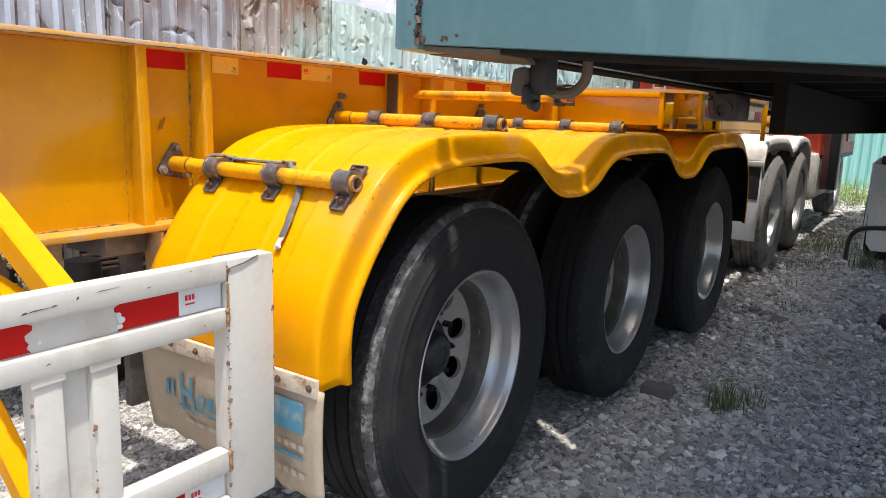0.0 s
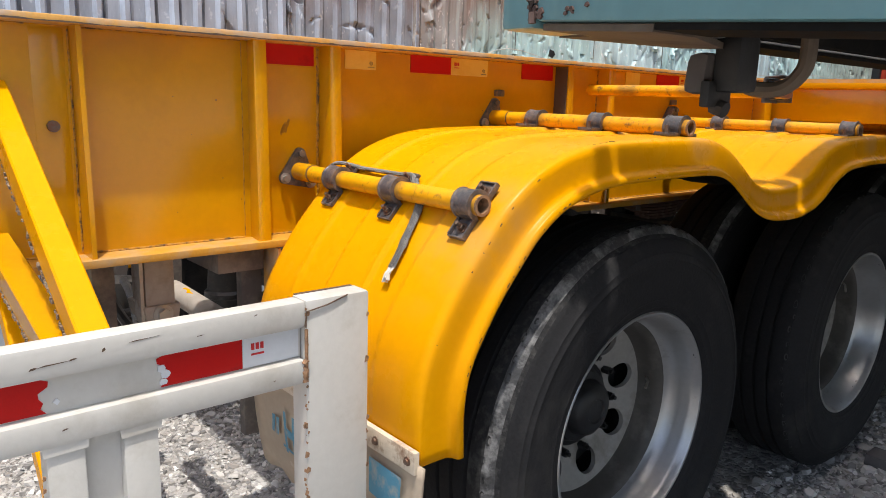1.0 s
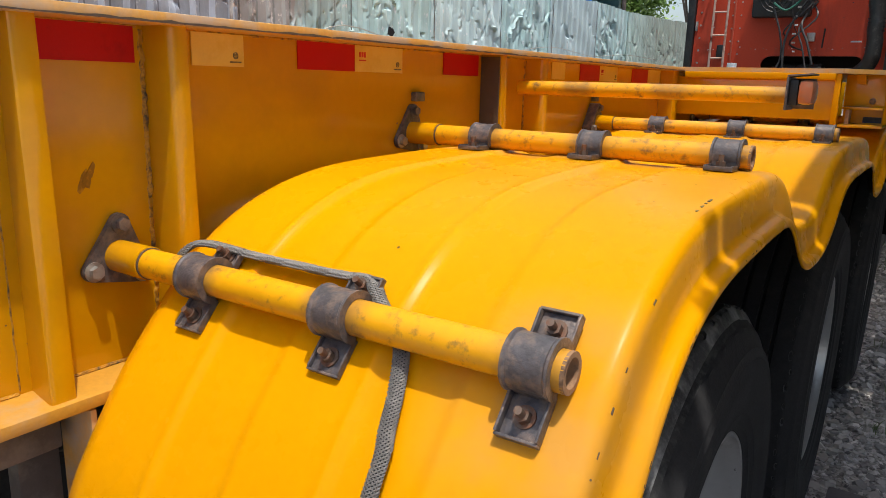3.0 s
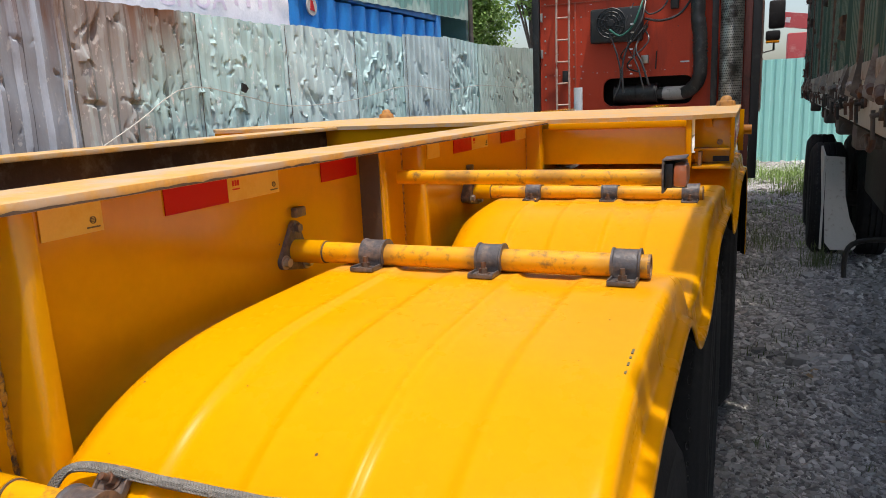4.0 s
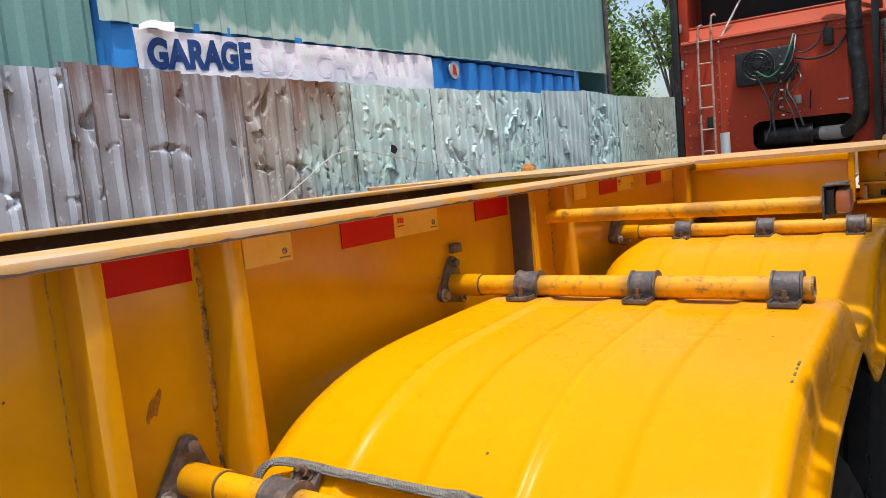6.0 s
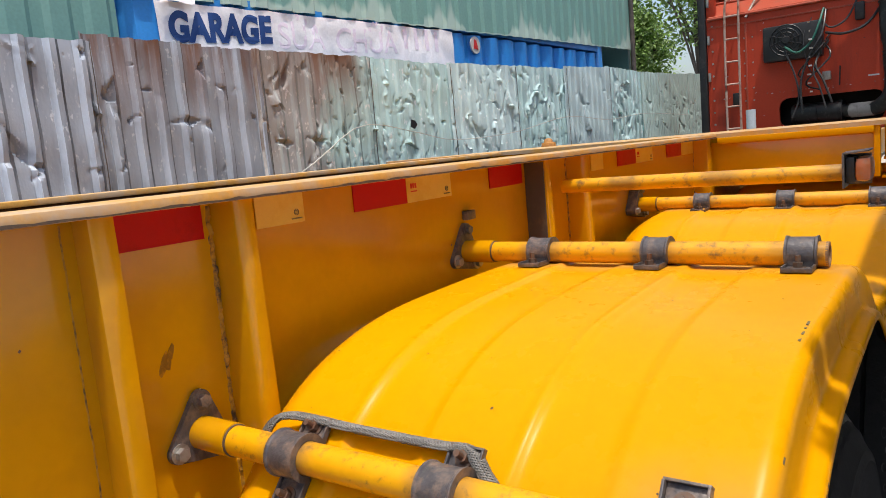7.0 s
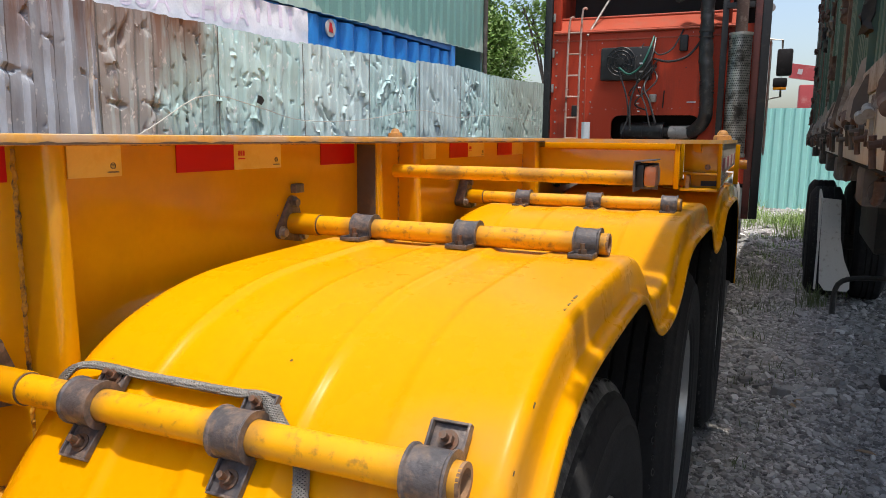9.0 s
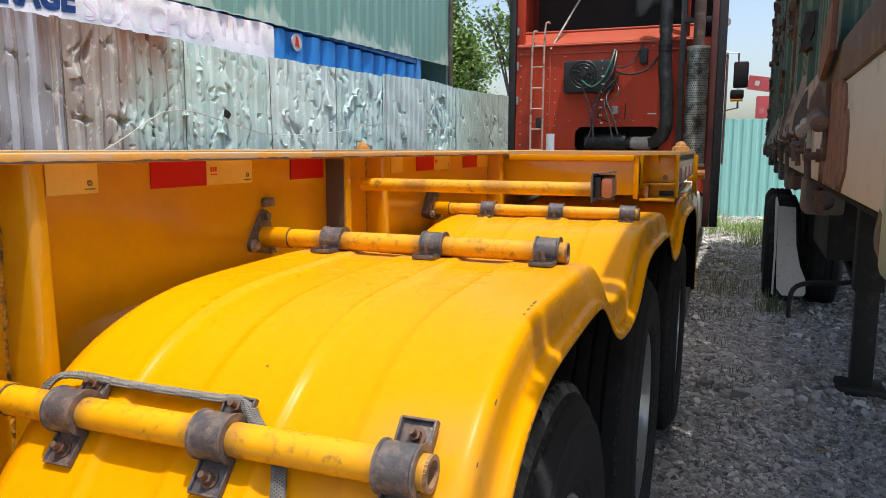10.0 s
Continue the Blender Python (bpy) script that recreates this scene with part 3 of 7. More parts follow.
        bmesh.ops.bevel(bm, geom=list({e for f in faces for e in f.edges}), offset=bevel, segments=2, affect="EDGES")
    return bm


def hexbolt(bm, p, n, r=0.009, h=0.008, stud=0.0):
    p, n = Vector(p), Vector(n).normalized()
    rod(bm, p, p + n * 0.002, r * 1.5, 14)
    rod(bm, p + n * 0.002, p + n * (0.002 + h), r, 6)
    if stud:
        rod(bm, p, p + n * (h + stud), r * 0.55, 10)
    return bm


# ---- ground ----
def ground_height(x, y):
    return 0.018 * noise.noise(Vector((x * 0.8, y * 0.8, 0.3))) + 0.008 * noise.noise(Vector((x * 4, y * 4, 1.7))) - 0.012


def build_ground():
    def ticks(lo, hi, fine_lo, fine_hi, step):
        t = [lo, lo * 0.5, lo * 0.25, fine_lo - 8, fine_lo - 3]
        k = fine_lo
        while k <= fine_hi:
            t.append(k)
            k += step
        return t + [fine_hi + 3, fine_hi + 8, hi * 0.25, hi * 0.5, hi]
    xs, ys = ticks(-400, 400, -4, 4, 0.1), ticks(-400, 400, -4, 17, 0.12)
    verts = [(x, y, ground_height(x, y)) for y in ys for x in xs]
    w = len(xs)
    faces = [(j * w + i, j * w + i + 1, (j + 1) * w + i + 1, (j + 1) * w + i) for j in range(len(ys) - 1) for i in range(w - 1)]
    me = bpy.data.meshes.new("ground")
    me.from_pydata(verts, [], faces)
    me.materials.append(M_GRAVEL)
    me.polygons.foreach_set("use_smooth", [True] * len(me.polygons))
    tagged(new("ground", me), "grey crushed stone yard with flat shards", "ground", kind="structure")


build_ground()


def shard(rnd, x, y, size, verts, faces, flat=0.32):
    """One angular flake of stone: an uneven five or six sided slab lying at a slant."""
    n = rnd.choice((5, 6, 6))
    a0 = rnd.random() * 6.28
    lx, ly = size * rnd.uniform(0.7, 1.3), size * rnd.uniform(0.45, 0.9)
    turn = rnd.random() * 6.28
    tilt = Euler((rnd.gauss(0, 0.3), rnd.gauss(0, 0.3), turn)).to_matrix()
    h = size * flat * rnd.uniform(0.5, 1.3)
    z = ground_height(x, y) + h * rnd.uniform(0.12, 0.5)
    base = len(verts)
    for top in (0, 1):
        for k in range(n):
            a = a0 + k * 6.283 / n + rnd.uniform(-0.3, 0.3)
            s = rnd.uniform(0.72, 0.95) if top else 1.0
            p = tilt @ Vector((lx * 0.5 * s * math.cos(a), ly * 0.5 * s * math.sin(a), (h * 0.5 if top else -h * 0.5)))
            verts.append((x + p.x, y + p.y, z + p.z))
    faces.append(tuple(base + n + k for k in range(n)))
    for k in range(n):
        faces.append((base + k, base + (k + 1) % n, base + n + (k + 1) % n, base + n + k))


def build_shards():
    rnd = random.Random(4)
    verts, faces = [], []
    zones = [(-0.1, 1.5, -0.4, 3.2, 34000, 0.0185), (1.5, 1.9, -0.4, 3.2, 1200, 0.04), (-0.1, 1.7, 3.2, 3.6, 900, 0.034), (-0.2, 2.2, 3.6, 9.5, 16000, 0.027), (-2.6, 0.1, -1.5, 0.5, 42000, 0.0135), (-2.6, 0.1, -2.4, -1.5, 6000, 0.022), (0.0, 2.0, -2.2, -0.4, 900, 0.04),
             (-0.4, 2.5, 9.5, 16, 1600, 0.06)]
    for x0, x1, y0, y1, count, size in zones:
        for _ in range(count):
            s = size * rnd.lognormvariate(-0.1, 0.55)
            shard(rnd, rnd.uniform(x0, x1), rnd.uniform(y0, y1), min(s, size * 3.2), verts, faces)
    me = bpy.data.meshes.new("gravel")
    me.from_pydata(verts, [], faces)
    me.materials.append(M_SHARD)
    tagged(new("gravel", me), "loose grey flakes of crushed stone on the yard", "gravel", kind="stuff")


build_shards()


# ---- corrugated fence on the far side ----
def corrugated(y0, y1, z0, ztop0, ztop1, pitch, depth, x, seed, dents, ny_per=7, rows=34, lean=0.0, crest=0.3):
    """A trapezoid-ribbed sheet in the y-z plane, with dents and a ragged top."""
    bm = bmesh.new()
    count = max(2, int(round((y1 - y0) / pitch)))
    cols = count * ny_per
    grid = []
    for j in range(rows + 1):
        row = []
        for i in range(cols + 1):
            f = i / cols
            ph = (f * count) % 1.0
            rib = max(0.0, min(1.0, (crest - abs(ph - 0.5)) / 0.09 + 0.5))
            v = j / rows
            y = y0 + (y1 - y0) * f
            top = ztop0 + (ztop1 - ztop0) * f + 0.012 * noise.noise(Vector((y * 5, seed, 0)))
            z = z0 + (top - z0) * v
            d = 0.0
            for s, amp in ((4.0, 1.0), (9.0, 0.7)):
                q = noise.noise(Vector((y * s + seed * 3.1, z * s * 0.7, seed)))
                d += amp * max(0.0, q - 0.18) * dents
            row.append(bm.verts.new((x + depth * rib * (1 - min(1, d * 12)) - d + lean * v + 0.015 * noise.noise(Vector((y * 1.3, z * 1.3, seed))), y, z)))
        grid.append(row)
    for j in range(rows):
        for i in range(cols):
            bm.faces.new((grid[j][i], grid[j][i + 1], grid[j + 1][i + 1], grid[j + 1][i]))
    return bm


def battered_sheet(y0, y1, top0, top1, pitch, depth, x, seed, dents, size, crest=0.22):
    """A ribbed fence sheet with many small sharp knocks and a ragged top edge."""
    rng = np.random.default_rng(seed)
    ny, nz = int((y1 - y0) / 0.0075), 190
    yy, vv = np.meshgrid(np.linspace(y0, y1, ny), np.linspace(0, 1, nz))
    f = (yy - y0) / (y1 - y0)
    rag = 0.003 * np.sin(yy * 13 + seed) + 0.002 * np.sin(yy * 61 + seed * 2)
    zz = vv * (top0 + (top1 - top0) * f + rag)
    ph = (yy / pitch) % 1.0
    rib = np.clip((crest - np.abs(ph - 0.5)) / 0.10 + 0.5, 0, 1)
    off = np.zeros_like(yy)
    for _ in range(dents):
        cy, cz = rng.uniform(y0, y1), rng.uniform(0.9, 2.12)
        ry = size * rng.lognormal(0.0, 0.65)
        rz = ry * rng.uniform(0.35, 2.6)
        tw = rng.normal(0, 0.55)
        dy, dz = yy - cy, zz - cz
        u, w = (dy * math.cos(tw) - dz * math.sin(tw)) / ry, (dy * math.sin(tw) + dz * math.cos(tw)) / rz
        u = u + 0.35 * w * w * rng.choice((-1, 1))
        q = np.abs(u) * rng.uniform(0.6, 0.9) + np.sqrt(u * u + w * w) * 0.45
        deep = min(ry, 0.05) * rng.uniform(0.3, 0.75) * (-1 if rng.random() < 0.75 else 0.7)
        off += deep * np.clip(1 - q, 0, 1) * (1 + 0.75 * np.sign(w + 0.5 * u))
        rib *= 1 - 0.5 * np.clip(1.2 - q, 0, 1)
    wave = 0.008 * np.sin(yy * 3.1 + seed) * np.sin(zz * 2.3 + seed * 0.7) + 0.003 * np.sin(zz * 17 + yy * 9)
    xx = x + depth * rib + off + wave
    verts = np.stack([xx, yy, zz], -1).reshape(-1, 3)
    i = (np.arange(nz - 1)[:, None] * ny + np.arange(ny - 1)[None, :]).ravel()
    faces = np.stack([i, i + 1, i + ny + 1, i + ny], -1)
    me = bpy.data.meshes.new("metal_sheet")
    me.from_pydata(verts.tolist(), [], faces.tolist())
    me.polygons.foreach_set("use_smooth", [True] * len(me.polygons))
    me.set_sharp_from_angle(angle=radians(24))
    return me


fence = thing("fence_side", (-3.02, 4, 0), "old corrugated metal sheet fence, dented, rusty grey and peeling mint", "fence", kind="structure")
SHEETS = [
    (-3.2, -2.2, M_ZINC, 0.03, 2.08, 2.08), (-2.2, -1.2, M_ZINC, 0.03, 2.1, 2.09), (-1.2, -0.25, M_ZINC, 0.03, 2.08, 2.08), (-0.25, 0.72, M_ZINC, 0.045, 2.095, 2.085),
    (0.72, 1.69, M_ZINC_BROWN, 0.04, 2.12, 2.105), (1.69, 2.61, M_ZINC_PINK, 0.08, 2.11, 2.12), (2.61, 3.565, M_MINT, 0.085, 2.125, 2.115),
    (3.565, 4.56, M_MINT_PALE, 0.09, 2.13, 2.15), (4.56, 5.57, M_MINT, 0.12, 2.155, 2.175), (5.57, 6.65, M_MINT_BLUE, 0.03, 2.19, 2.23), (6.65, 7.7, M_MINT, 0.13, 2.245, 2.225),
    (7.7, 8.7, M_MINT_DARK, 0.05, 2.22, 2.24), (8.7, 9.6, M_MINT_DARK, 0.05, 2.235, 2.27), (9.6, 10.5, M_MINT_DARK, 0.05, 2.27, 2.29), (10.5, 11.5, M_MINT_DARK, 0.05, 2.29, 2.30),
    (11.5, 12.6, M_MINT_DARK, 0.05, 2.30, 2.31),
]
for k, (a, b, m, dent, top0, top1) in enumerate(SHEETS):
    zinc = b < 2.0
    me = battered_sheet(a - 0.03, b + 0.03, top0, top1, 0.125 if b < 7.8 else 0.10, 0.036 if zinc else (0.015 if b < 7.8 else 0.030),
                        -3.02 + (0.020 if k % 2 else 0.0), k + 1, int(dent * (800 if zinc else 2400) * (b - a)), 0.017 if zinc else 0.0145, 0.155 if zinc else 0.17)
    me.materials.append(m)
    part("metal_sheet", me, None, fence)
# thin dark strips stand in for the shade lines at the overlaps
for y, top, lean in ((0.72, 2.09, 0.01), (1.69, 2.10, 0.0), (2.61, 2.11, 0.012), (3.565, 2.115, -0.045), (4.56, 2.14, -0.02), (5.57, 2.17, -0.015), (6.65, 2.22, 0.01)):
    bm = bmesh.new()
    line = [(-2.978 if y > 2 else -2.966, y + lean * (k / 30 - 0.5) + 0.004 * noise.noise(Vector((y, k * 0.4, 3))), 0.4 + (top - 0.4) * k / 30) for k in range(31)]
    tube(bm, line, 0.0026, 5, up=(0, 1, 0))
    part("lap_shade", bm, M_FRAME, fence, "dark strip for the shade line where two sheets overlap")
for y in (0.72, 3.55, 6.6, 9.0):
    part("post", boxed(-3.10, -3.05, y - 0.025, y + 0.025, 0, 2.05, bevel=0.004), M_FRAME, fence)
part("torn_hole", prism(bmesh.new(), [(3.01, 1.66), (3.05, 1.645), (3.08, 1.675), (3.06, 1.70), (3.02, 1.71)], "x", -2.995, -2.985), M_BLACK, fence, "small black torn hole")
bm = bmesh.new()
wire = smooth_line([(-2.945, y, z) for y, z in ((1.2, 1.12), (1.99, 1.468), (2.445, 1.676), (3.0, 1.62), (3.485, 1.55), (4.4, 1.58), (5.46, 1.70), (6.5, 1.66), (7.66, 1.717), (9.5, 1.68))], 60)
tagged(part("fence_wire", tube(bm, wire, 0.0035, 5), M_WIRE), "thin pale wire slung along the metal fence", "wire")

# ---- fence across the end of the lane ----
end_fence = thing("fence_end", (1, 16, 0), "clean mint green corrugated sheet fence", "fence", kind="structure")
for k in range(8):
    a = -6.0 + k * 1.5
    bm = corrugated(a, a + 1.52, -0.02, 2.12, 2.12, 0.19, 0.03, 16.0, 40 + k, 0.0, rows=3)
    for v in bm.verts:
        v.co = Vector((v.co.y, 32.0 - v.co.x + 0.006 * (k % 2), v.co.z))
    part("metal_sheet", bm, M_GREEN_SHEET, end_fence, sharp=28)

# ---- container, banner and building behind the fence ----
container = thing("shipping_container", (-4.6, 4.2, 0), "blue corrugated steel shipping container behind the fence", "container")
CY0, CY1, CX = 1.15, 7.25, -3.30
part("side_wall", corrugated(CY0 + 0.12, CY1 - 0.1, 0.15, 2.45, 2.45, 0.28, 0.045, CX - 0.045, 70, 0.0, ny_per=8, rows=3, crest=0.27), M_CONTAINER, container, sharp=28)
for a, b in ((CY0 + 0.03, CY0 + 0.16), (CY1 - 0.12, CY1)):
    part("corner_post", boxed(CX - 0.16, CX, a, b, 0.0, 2.59, bevel=0.006), M_CONTAINER, container)
part("top_rail", boxed(CX - 0.06, CX - 0.005, CY0 + 0.16, CY1 - 0.12, 2.47, 2.59, bevel=0.004), M_CONTAINER, container)
part("bottom_rail", boxed(CX - 0.06, CX - 0.005, CY0 + 0.16, CY1 - 0.12, 0.0, 0.15, bevel=0.004), M_CONTAINER, container)
part("roof", boxed(CX - 2.43, CX - 0.06, CY0, CY1, 2.55, 2.59), M_CONTAINER, container)
part("end_wall", boxed(CX - 2.43, CX - 0.16, CY0, CY0 + 0.05, 0.02, 2.55), M_CONTAINER, container)
part("end_wall", boxed(CX - 2.43, CX - 0.16, CY1 - 0.05, CY1, 0.02, 2.55), M_CONTAINER, container)
bm = bmesh.new()
rod(bm, (CX - 0.01, 4.44, 2.365), (CX + 0.004, 4.44, 2.365), 0.075, 24)
emblem = part("emblem", bm, M_WHITE, container, "round white and red emblem plate")
part("emblem_mark", prism(bmesh.new(), [(4.405, 2.335), (4.475, 2.325), (4.45, 2.405), (4.42, 2.415)], "x", CX + 0.004, CX + 0.008), M_RED_INK, emblem)


def cloth(y, z):
    return CX + 0.012 + 0.012 * noise.noise(Vector((y * 3, z * 3, 2))) + 0.01 * noise.noise(Vector((y * 9, z * 7, 5)))


def build_banner():
    bm = bmesh.new()
    cols, rows = 160, 20
    grid = []
    for j in range(rows + 1):
        row = []
        for i in range(cols + 1):
            f, v = i / cols, j / rows
            y = 1.315 + 2.77 * f - 0.02 * v
            z = 2.02 + (0.365 + 0.065 * f) * v
            row.append(bm.verts.new((cloth(y, z), y, z + 0.012 * noise.noise(Vector((y * 4, 1, 8))) * v)))
        grid.append(row)
    for j in range(rows):
        for i in range(cols):
            bm.faces.new((grid[j][i], grid[j][i + 1], grid[j + 1][i + 1], grid[j + 1][i]))
    return bm


banner = tagged(part("banner", build_banner(), M_BANNER), "sun-bleached white cloth garage banner with navy lettering", "banner")


def flat_flap():
    bm = bmesh.new()
    rows = []
    for i in range(9):
        f = i / 8
        y, z = 1.325 + 0.22 * f, 2.385 + 0.045 * f + 0.012 * math.sin(f * 5)
        rows.append([bm.verts.new((CX + 0.03 + 0.03 * w * (1 - 0.3 * w), y - 0.02 * w, z - 0.022 * w + 0.02 * math.sin(w * 2.5 + f))) for w in (0, 0.4, 0.8, 1.2)])
    for a, b in zip(rows, rows[1:]):
        for k in range(3):
            bm.faces.new((a[k], a[k + 1], b[k + 1], b[k]))
    return bm


def letters(name, text, x, y0, y1, z0, z1, material, parent, bold=0.0, rise=0.0):
    """Flat lettering as a mesh, fitted between y0 and y1, z0 and z1, facing +x."""
    cu = bpy.data.curves.new(name, "FONT")
    cu.body, cu.size, cu.extrude, cu.offset = text, 1.0, 0.0003, bold
    ob = new(name, cu)
    me = bpy.data.meshes.new_from_object(ob.evaluated_get(bpy.context.evaluated_depsgraph_get()))
    bpy.data.objects.remove(ob)
    bpy.data.curves.remove(cu)
    me.materials.clear()
    me.materials.append(material)
    us, vs = [v.co.x for v in me.vertices], [v.co.y for v in me.vertices]
    u0, u1, v0, v1 = min(us), max(us), min(vs), max(vs)
    for v in me.vertices:
        v.co = Vector((x + v.co.z, y0 + (v.co.x - u0) / (u1 - u0) * (y1 - y0), z0 + (v.co.y - v0) / (v1 - v0) * (z1 - z0) + rise * (v.co.x - u0) / (u1 - u0) * (y1 - y0)))
    for v in me.vertices:
        v.co.x += cloth(v.co.y, v.co.z)
    return part(name, me, None, parent)


letters("lettering", "GARAGE", 0.003, 1.365, 2.085, 2.17, 2.34, M_NAVY, banner, 0.05, 0.055)
letters("lettering", "SỬA", 0.0012, 2.14, 2.55, 2.185, 2.405, M_GHOST, banner, 0.01, 0.045)
letters("lettering", "CHỮA", 0.0012, 2.66, 3.32, 2.195, 2.415, M_GHOST, banner, 0.01, 0.045)
for k in range(4):
    letters("faded_bar", "I", 0.0012, 3.41 + 0.135 * k, 3.455 + 0.135 * k, 2.27, 2.43, M_GHOST, banner)
part("torn_flap", flat_flap(), M_BANNER, banner, "curled torn corner")

shed = thing("warehouse", (-6.0, 4, 0), "warehouse with green corrugated cladding over the container", "warehouse", kind="structure")
bm = corrugated(1.12, 8.35, 2.40, 6.2, 6.2, 0.2, 0.022, -3.300, 90, 0.0, rows=3)
for v in bm.verts:
    v.co.z += 0.0225 * (v.co.y - 1.2) if v.co.z < 3 else 0
part("cladding", bm, M_CLAD_LIT, shed, "green cladding with sunlit teeth painted along its lower edge", sharp=28)
part("cladding", corrugated(-3.5, 1.11, 1.7, 5.2, 5.2, 0.2, 0.02, -3.35, 93, 0.0, rows=3), M_CLAD, shed, sharp=28)
part("wall", boxed(-9.0, -3.36, 8.26, 8.34, 0, 6.2), M_CLAD, shed)
part("wall", boxed(-9.0, -8.9, -3.5, 8.26, 0, 6.2), M_CLAD, shed)
part("roof", boxed(-9.0, -3.25, -3.5, 8.6, 6.2, 6.26), M_CLAD, shed)
part("downpipe", rod(bmesh.new(), (-3.27, 8.2, 0), (-3.27, 8.2, 6.1), 0.03, 12), M_FRAME, shed)

# ---- the yellow semi-trailer ----
trailer = thing("semi_trailer", (-1.24, 1.3, 0), "yellow three-axle container semi-trailer with pressed fenders, parked on gravel", "semi-trailer")
WEB, TOP, FLU = -0.735, 1.434, 1.419
LEFT_WEB = -1.75


def main_beam(x, sign):
    # the far web takes the dark brown of the rusted parts all over
    web = part("main_beam", boxed(x - 0.007, x + 0.007, -2.6, 4.0, 0.94, FLU), M_BEAM if sign > 0 else M_RUST, trailer, "orange-yellow welded steel beam" if sign > 0 else "dark brown inner face of the far beam")
    part("top_flange", boxed(x - 0.08, x + 0.08, -2.6, 4.0, FLU, TOP, bevel=0.003), M_FLANGE, web, "dusty worn flange")
    part("bottom_flange", boxed(x - 0.085, x + 0.085, -2.6, 3.2, 0.922, 0.94, bevel=0.003), M_LOW_FLANGE, web, "dusty dull yellow lower flange")
    return web


beam_r = main_beam(WEB, 1)
bm = bmesh.new()
rows = []
for k in range(441):
    y = -2.6 + 0.015 * k
    h = 0.0026 + 0.0030 * noise.noise(Vector((y * 9, 2, 0))) + 0.0022 * noise.noise(Vector((y * 41, 7, 0)))
    rows.append([bm.verts.new((WEB + 0.0806, y, FLU + 0.0008)), bm.verts.new((WEB + 0.0806, y, FLU + 0.0012 + max(0.0004, h)))])
for p, q in zip(rows, rows[1:]):
    bm.faces.new((p[0], q[0], q[1], p[1]))
part("edge_grime", bm, M_DARK_BROWN, beam_r, "brown grime on the flange edge")
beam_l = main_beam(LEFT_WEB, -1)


def rib(y, top=0.062, bottom=0.074, thick=0.01, z0=0.94):
    prism_poly = [(WEB, z0), (WEB + bottom, z0), (WEB + top, FLU), (WEB, FLU)]
    bm = bmesh.new()
    lo = [bm.verts.new((px, y - thick / 2, pz)) for px, pz in prism_poly]
    hi = [bm.verts.new((px, y + thick / 2, pz)) for px, pz in prism_poly]
    bm.faces.new(lo)
    bm.faces.new(hi)
    for i in range(4):
        j = (i + 1) % 4
        bm.faces.new((lo[i], lo[j], hi[j], hi[i]))
    return part("rib", bm, M_BEAM, beam_r)


def folded_rib(plan, top=0.062, bottom=0.074, z0=0.94):
    """Folded stiffener: plan points (share of the depth, y), widening towards the lower flange."""
    bm = bmesh.new()
    lo = [bm.verts.new((WEB + 0.006 + u * (bottom - 0.006), y, z0)) for u, y in plan]
    hi = [bm.verts.new((WEB + 0.006 + u * (top - 0.006), y, FLU)) for u, y in plan]
    bm.faces.new(lo)
    bm.faces.new(hi)
    for i in range(len(plan)):
        j = (i + 1) % len(plan)
        bm.faces.new((lo[i], lo[j], hi[j], hi[i]))
    return part("rib", bm, M_BEAM, beam_r, "folded yellow stiffener", sharp=35)


def box_rib(y0, y1, lean=0.0):
    return folded_rib([(0, y0 + lean), (0.9, y0 + 0.002), (0.97, y0 + 0.003), (1, y0 + 0.006), (1, y1 - 0.003), (0.97, y1), (0, y1)])


def lipped_rib(root, y1):
    return folded_rib([(0, root), (0.55, root + 0.001), (0.8, root + 0.0025), (0.91, root + 0.005), (0.97, root + 0.009), (1, root + 0.014), (1, y1 - 0.003), (0.97, y1), (0, y1)])


for y in (-1.75, -1.005):
    rib(y)
box_rib(-0.630, -0.595, 0.012)
lipped_rib(-0.420, -0.387)
box_rib(0.507, 0.538)
lipped_rib(0.738, 0.768)
box_rib(1.91, 1.975)
# doubler plate with two pins beside the rear rib, weld bead, dark channel
part("doubler_plate", boxed(WEB + 0.0, WEB + 0.008, -1.085, -1.02, 0.945, FLU - 0.004, bevel=0.003), M_BEAM, beam_r)
for z in (1.216, 1.005):
    part("pin", rod(bmesh.new(), (WEB + 0.006, -1.052, z), (WEB + 0.018, -1.052, z), 0.012, 18), M_BOLT, beam_r, "steel pin head")
for y0 in (-0.424, 0.735):
    line = [(WEB + 0.0068, y0 + 0.0018 * noise.noise(Vector((0, y0, z * 60))), 0.945 + z) for z in [k * 0.0024 for k in range(196)]]
    weld = bmesh.new()
    tube(weld, line, 0.0042, 8, up=(0, 1, 0))
    for v in weld.verts:
        # ragged ripples of the bead
        k = 0.7 + 0.9 * noise.noise(Vector((v.co.y * 160, 3, v.co.z * 130))) + 0.45 * noise.noise(Vector((v.co.y * 60, 9, v.co.z * 38)))
        v.co.x = WEB + 0.0068 + (v.co.x - WEB - 0.0068) * max(0.25, k)
        v.co.y = y0 + (v.co.y - y0) * max(0.4, 0.5 + 0.6 * k)
    part("weld_seam", weld, M_WELD, beam_r, "dark ragged weld bead")
# thin dark beads drawn for the dark lines along the joints
for y0, fat in ((-1.012, 0.0024), (-0.999, 0.0024), (-0.634, 0.0012), (0.541, 0.0024), (1.907, 0.0024)):
    line = [(WEB + 0.0072, y0 + 0.0012 * noise.noise(Vector((5, y0, z * 50))), 0.945 + z) for z in [k * 0.006 for k in range(79)]]
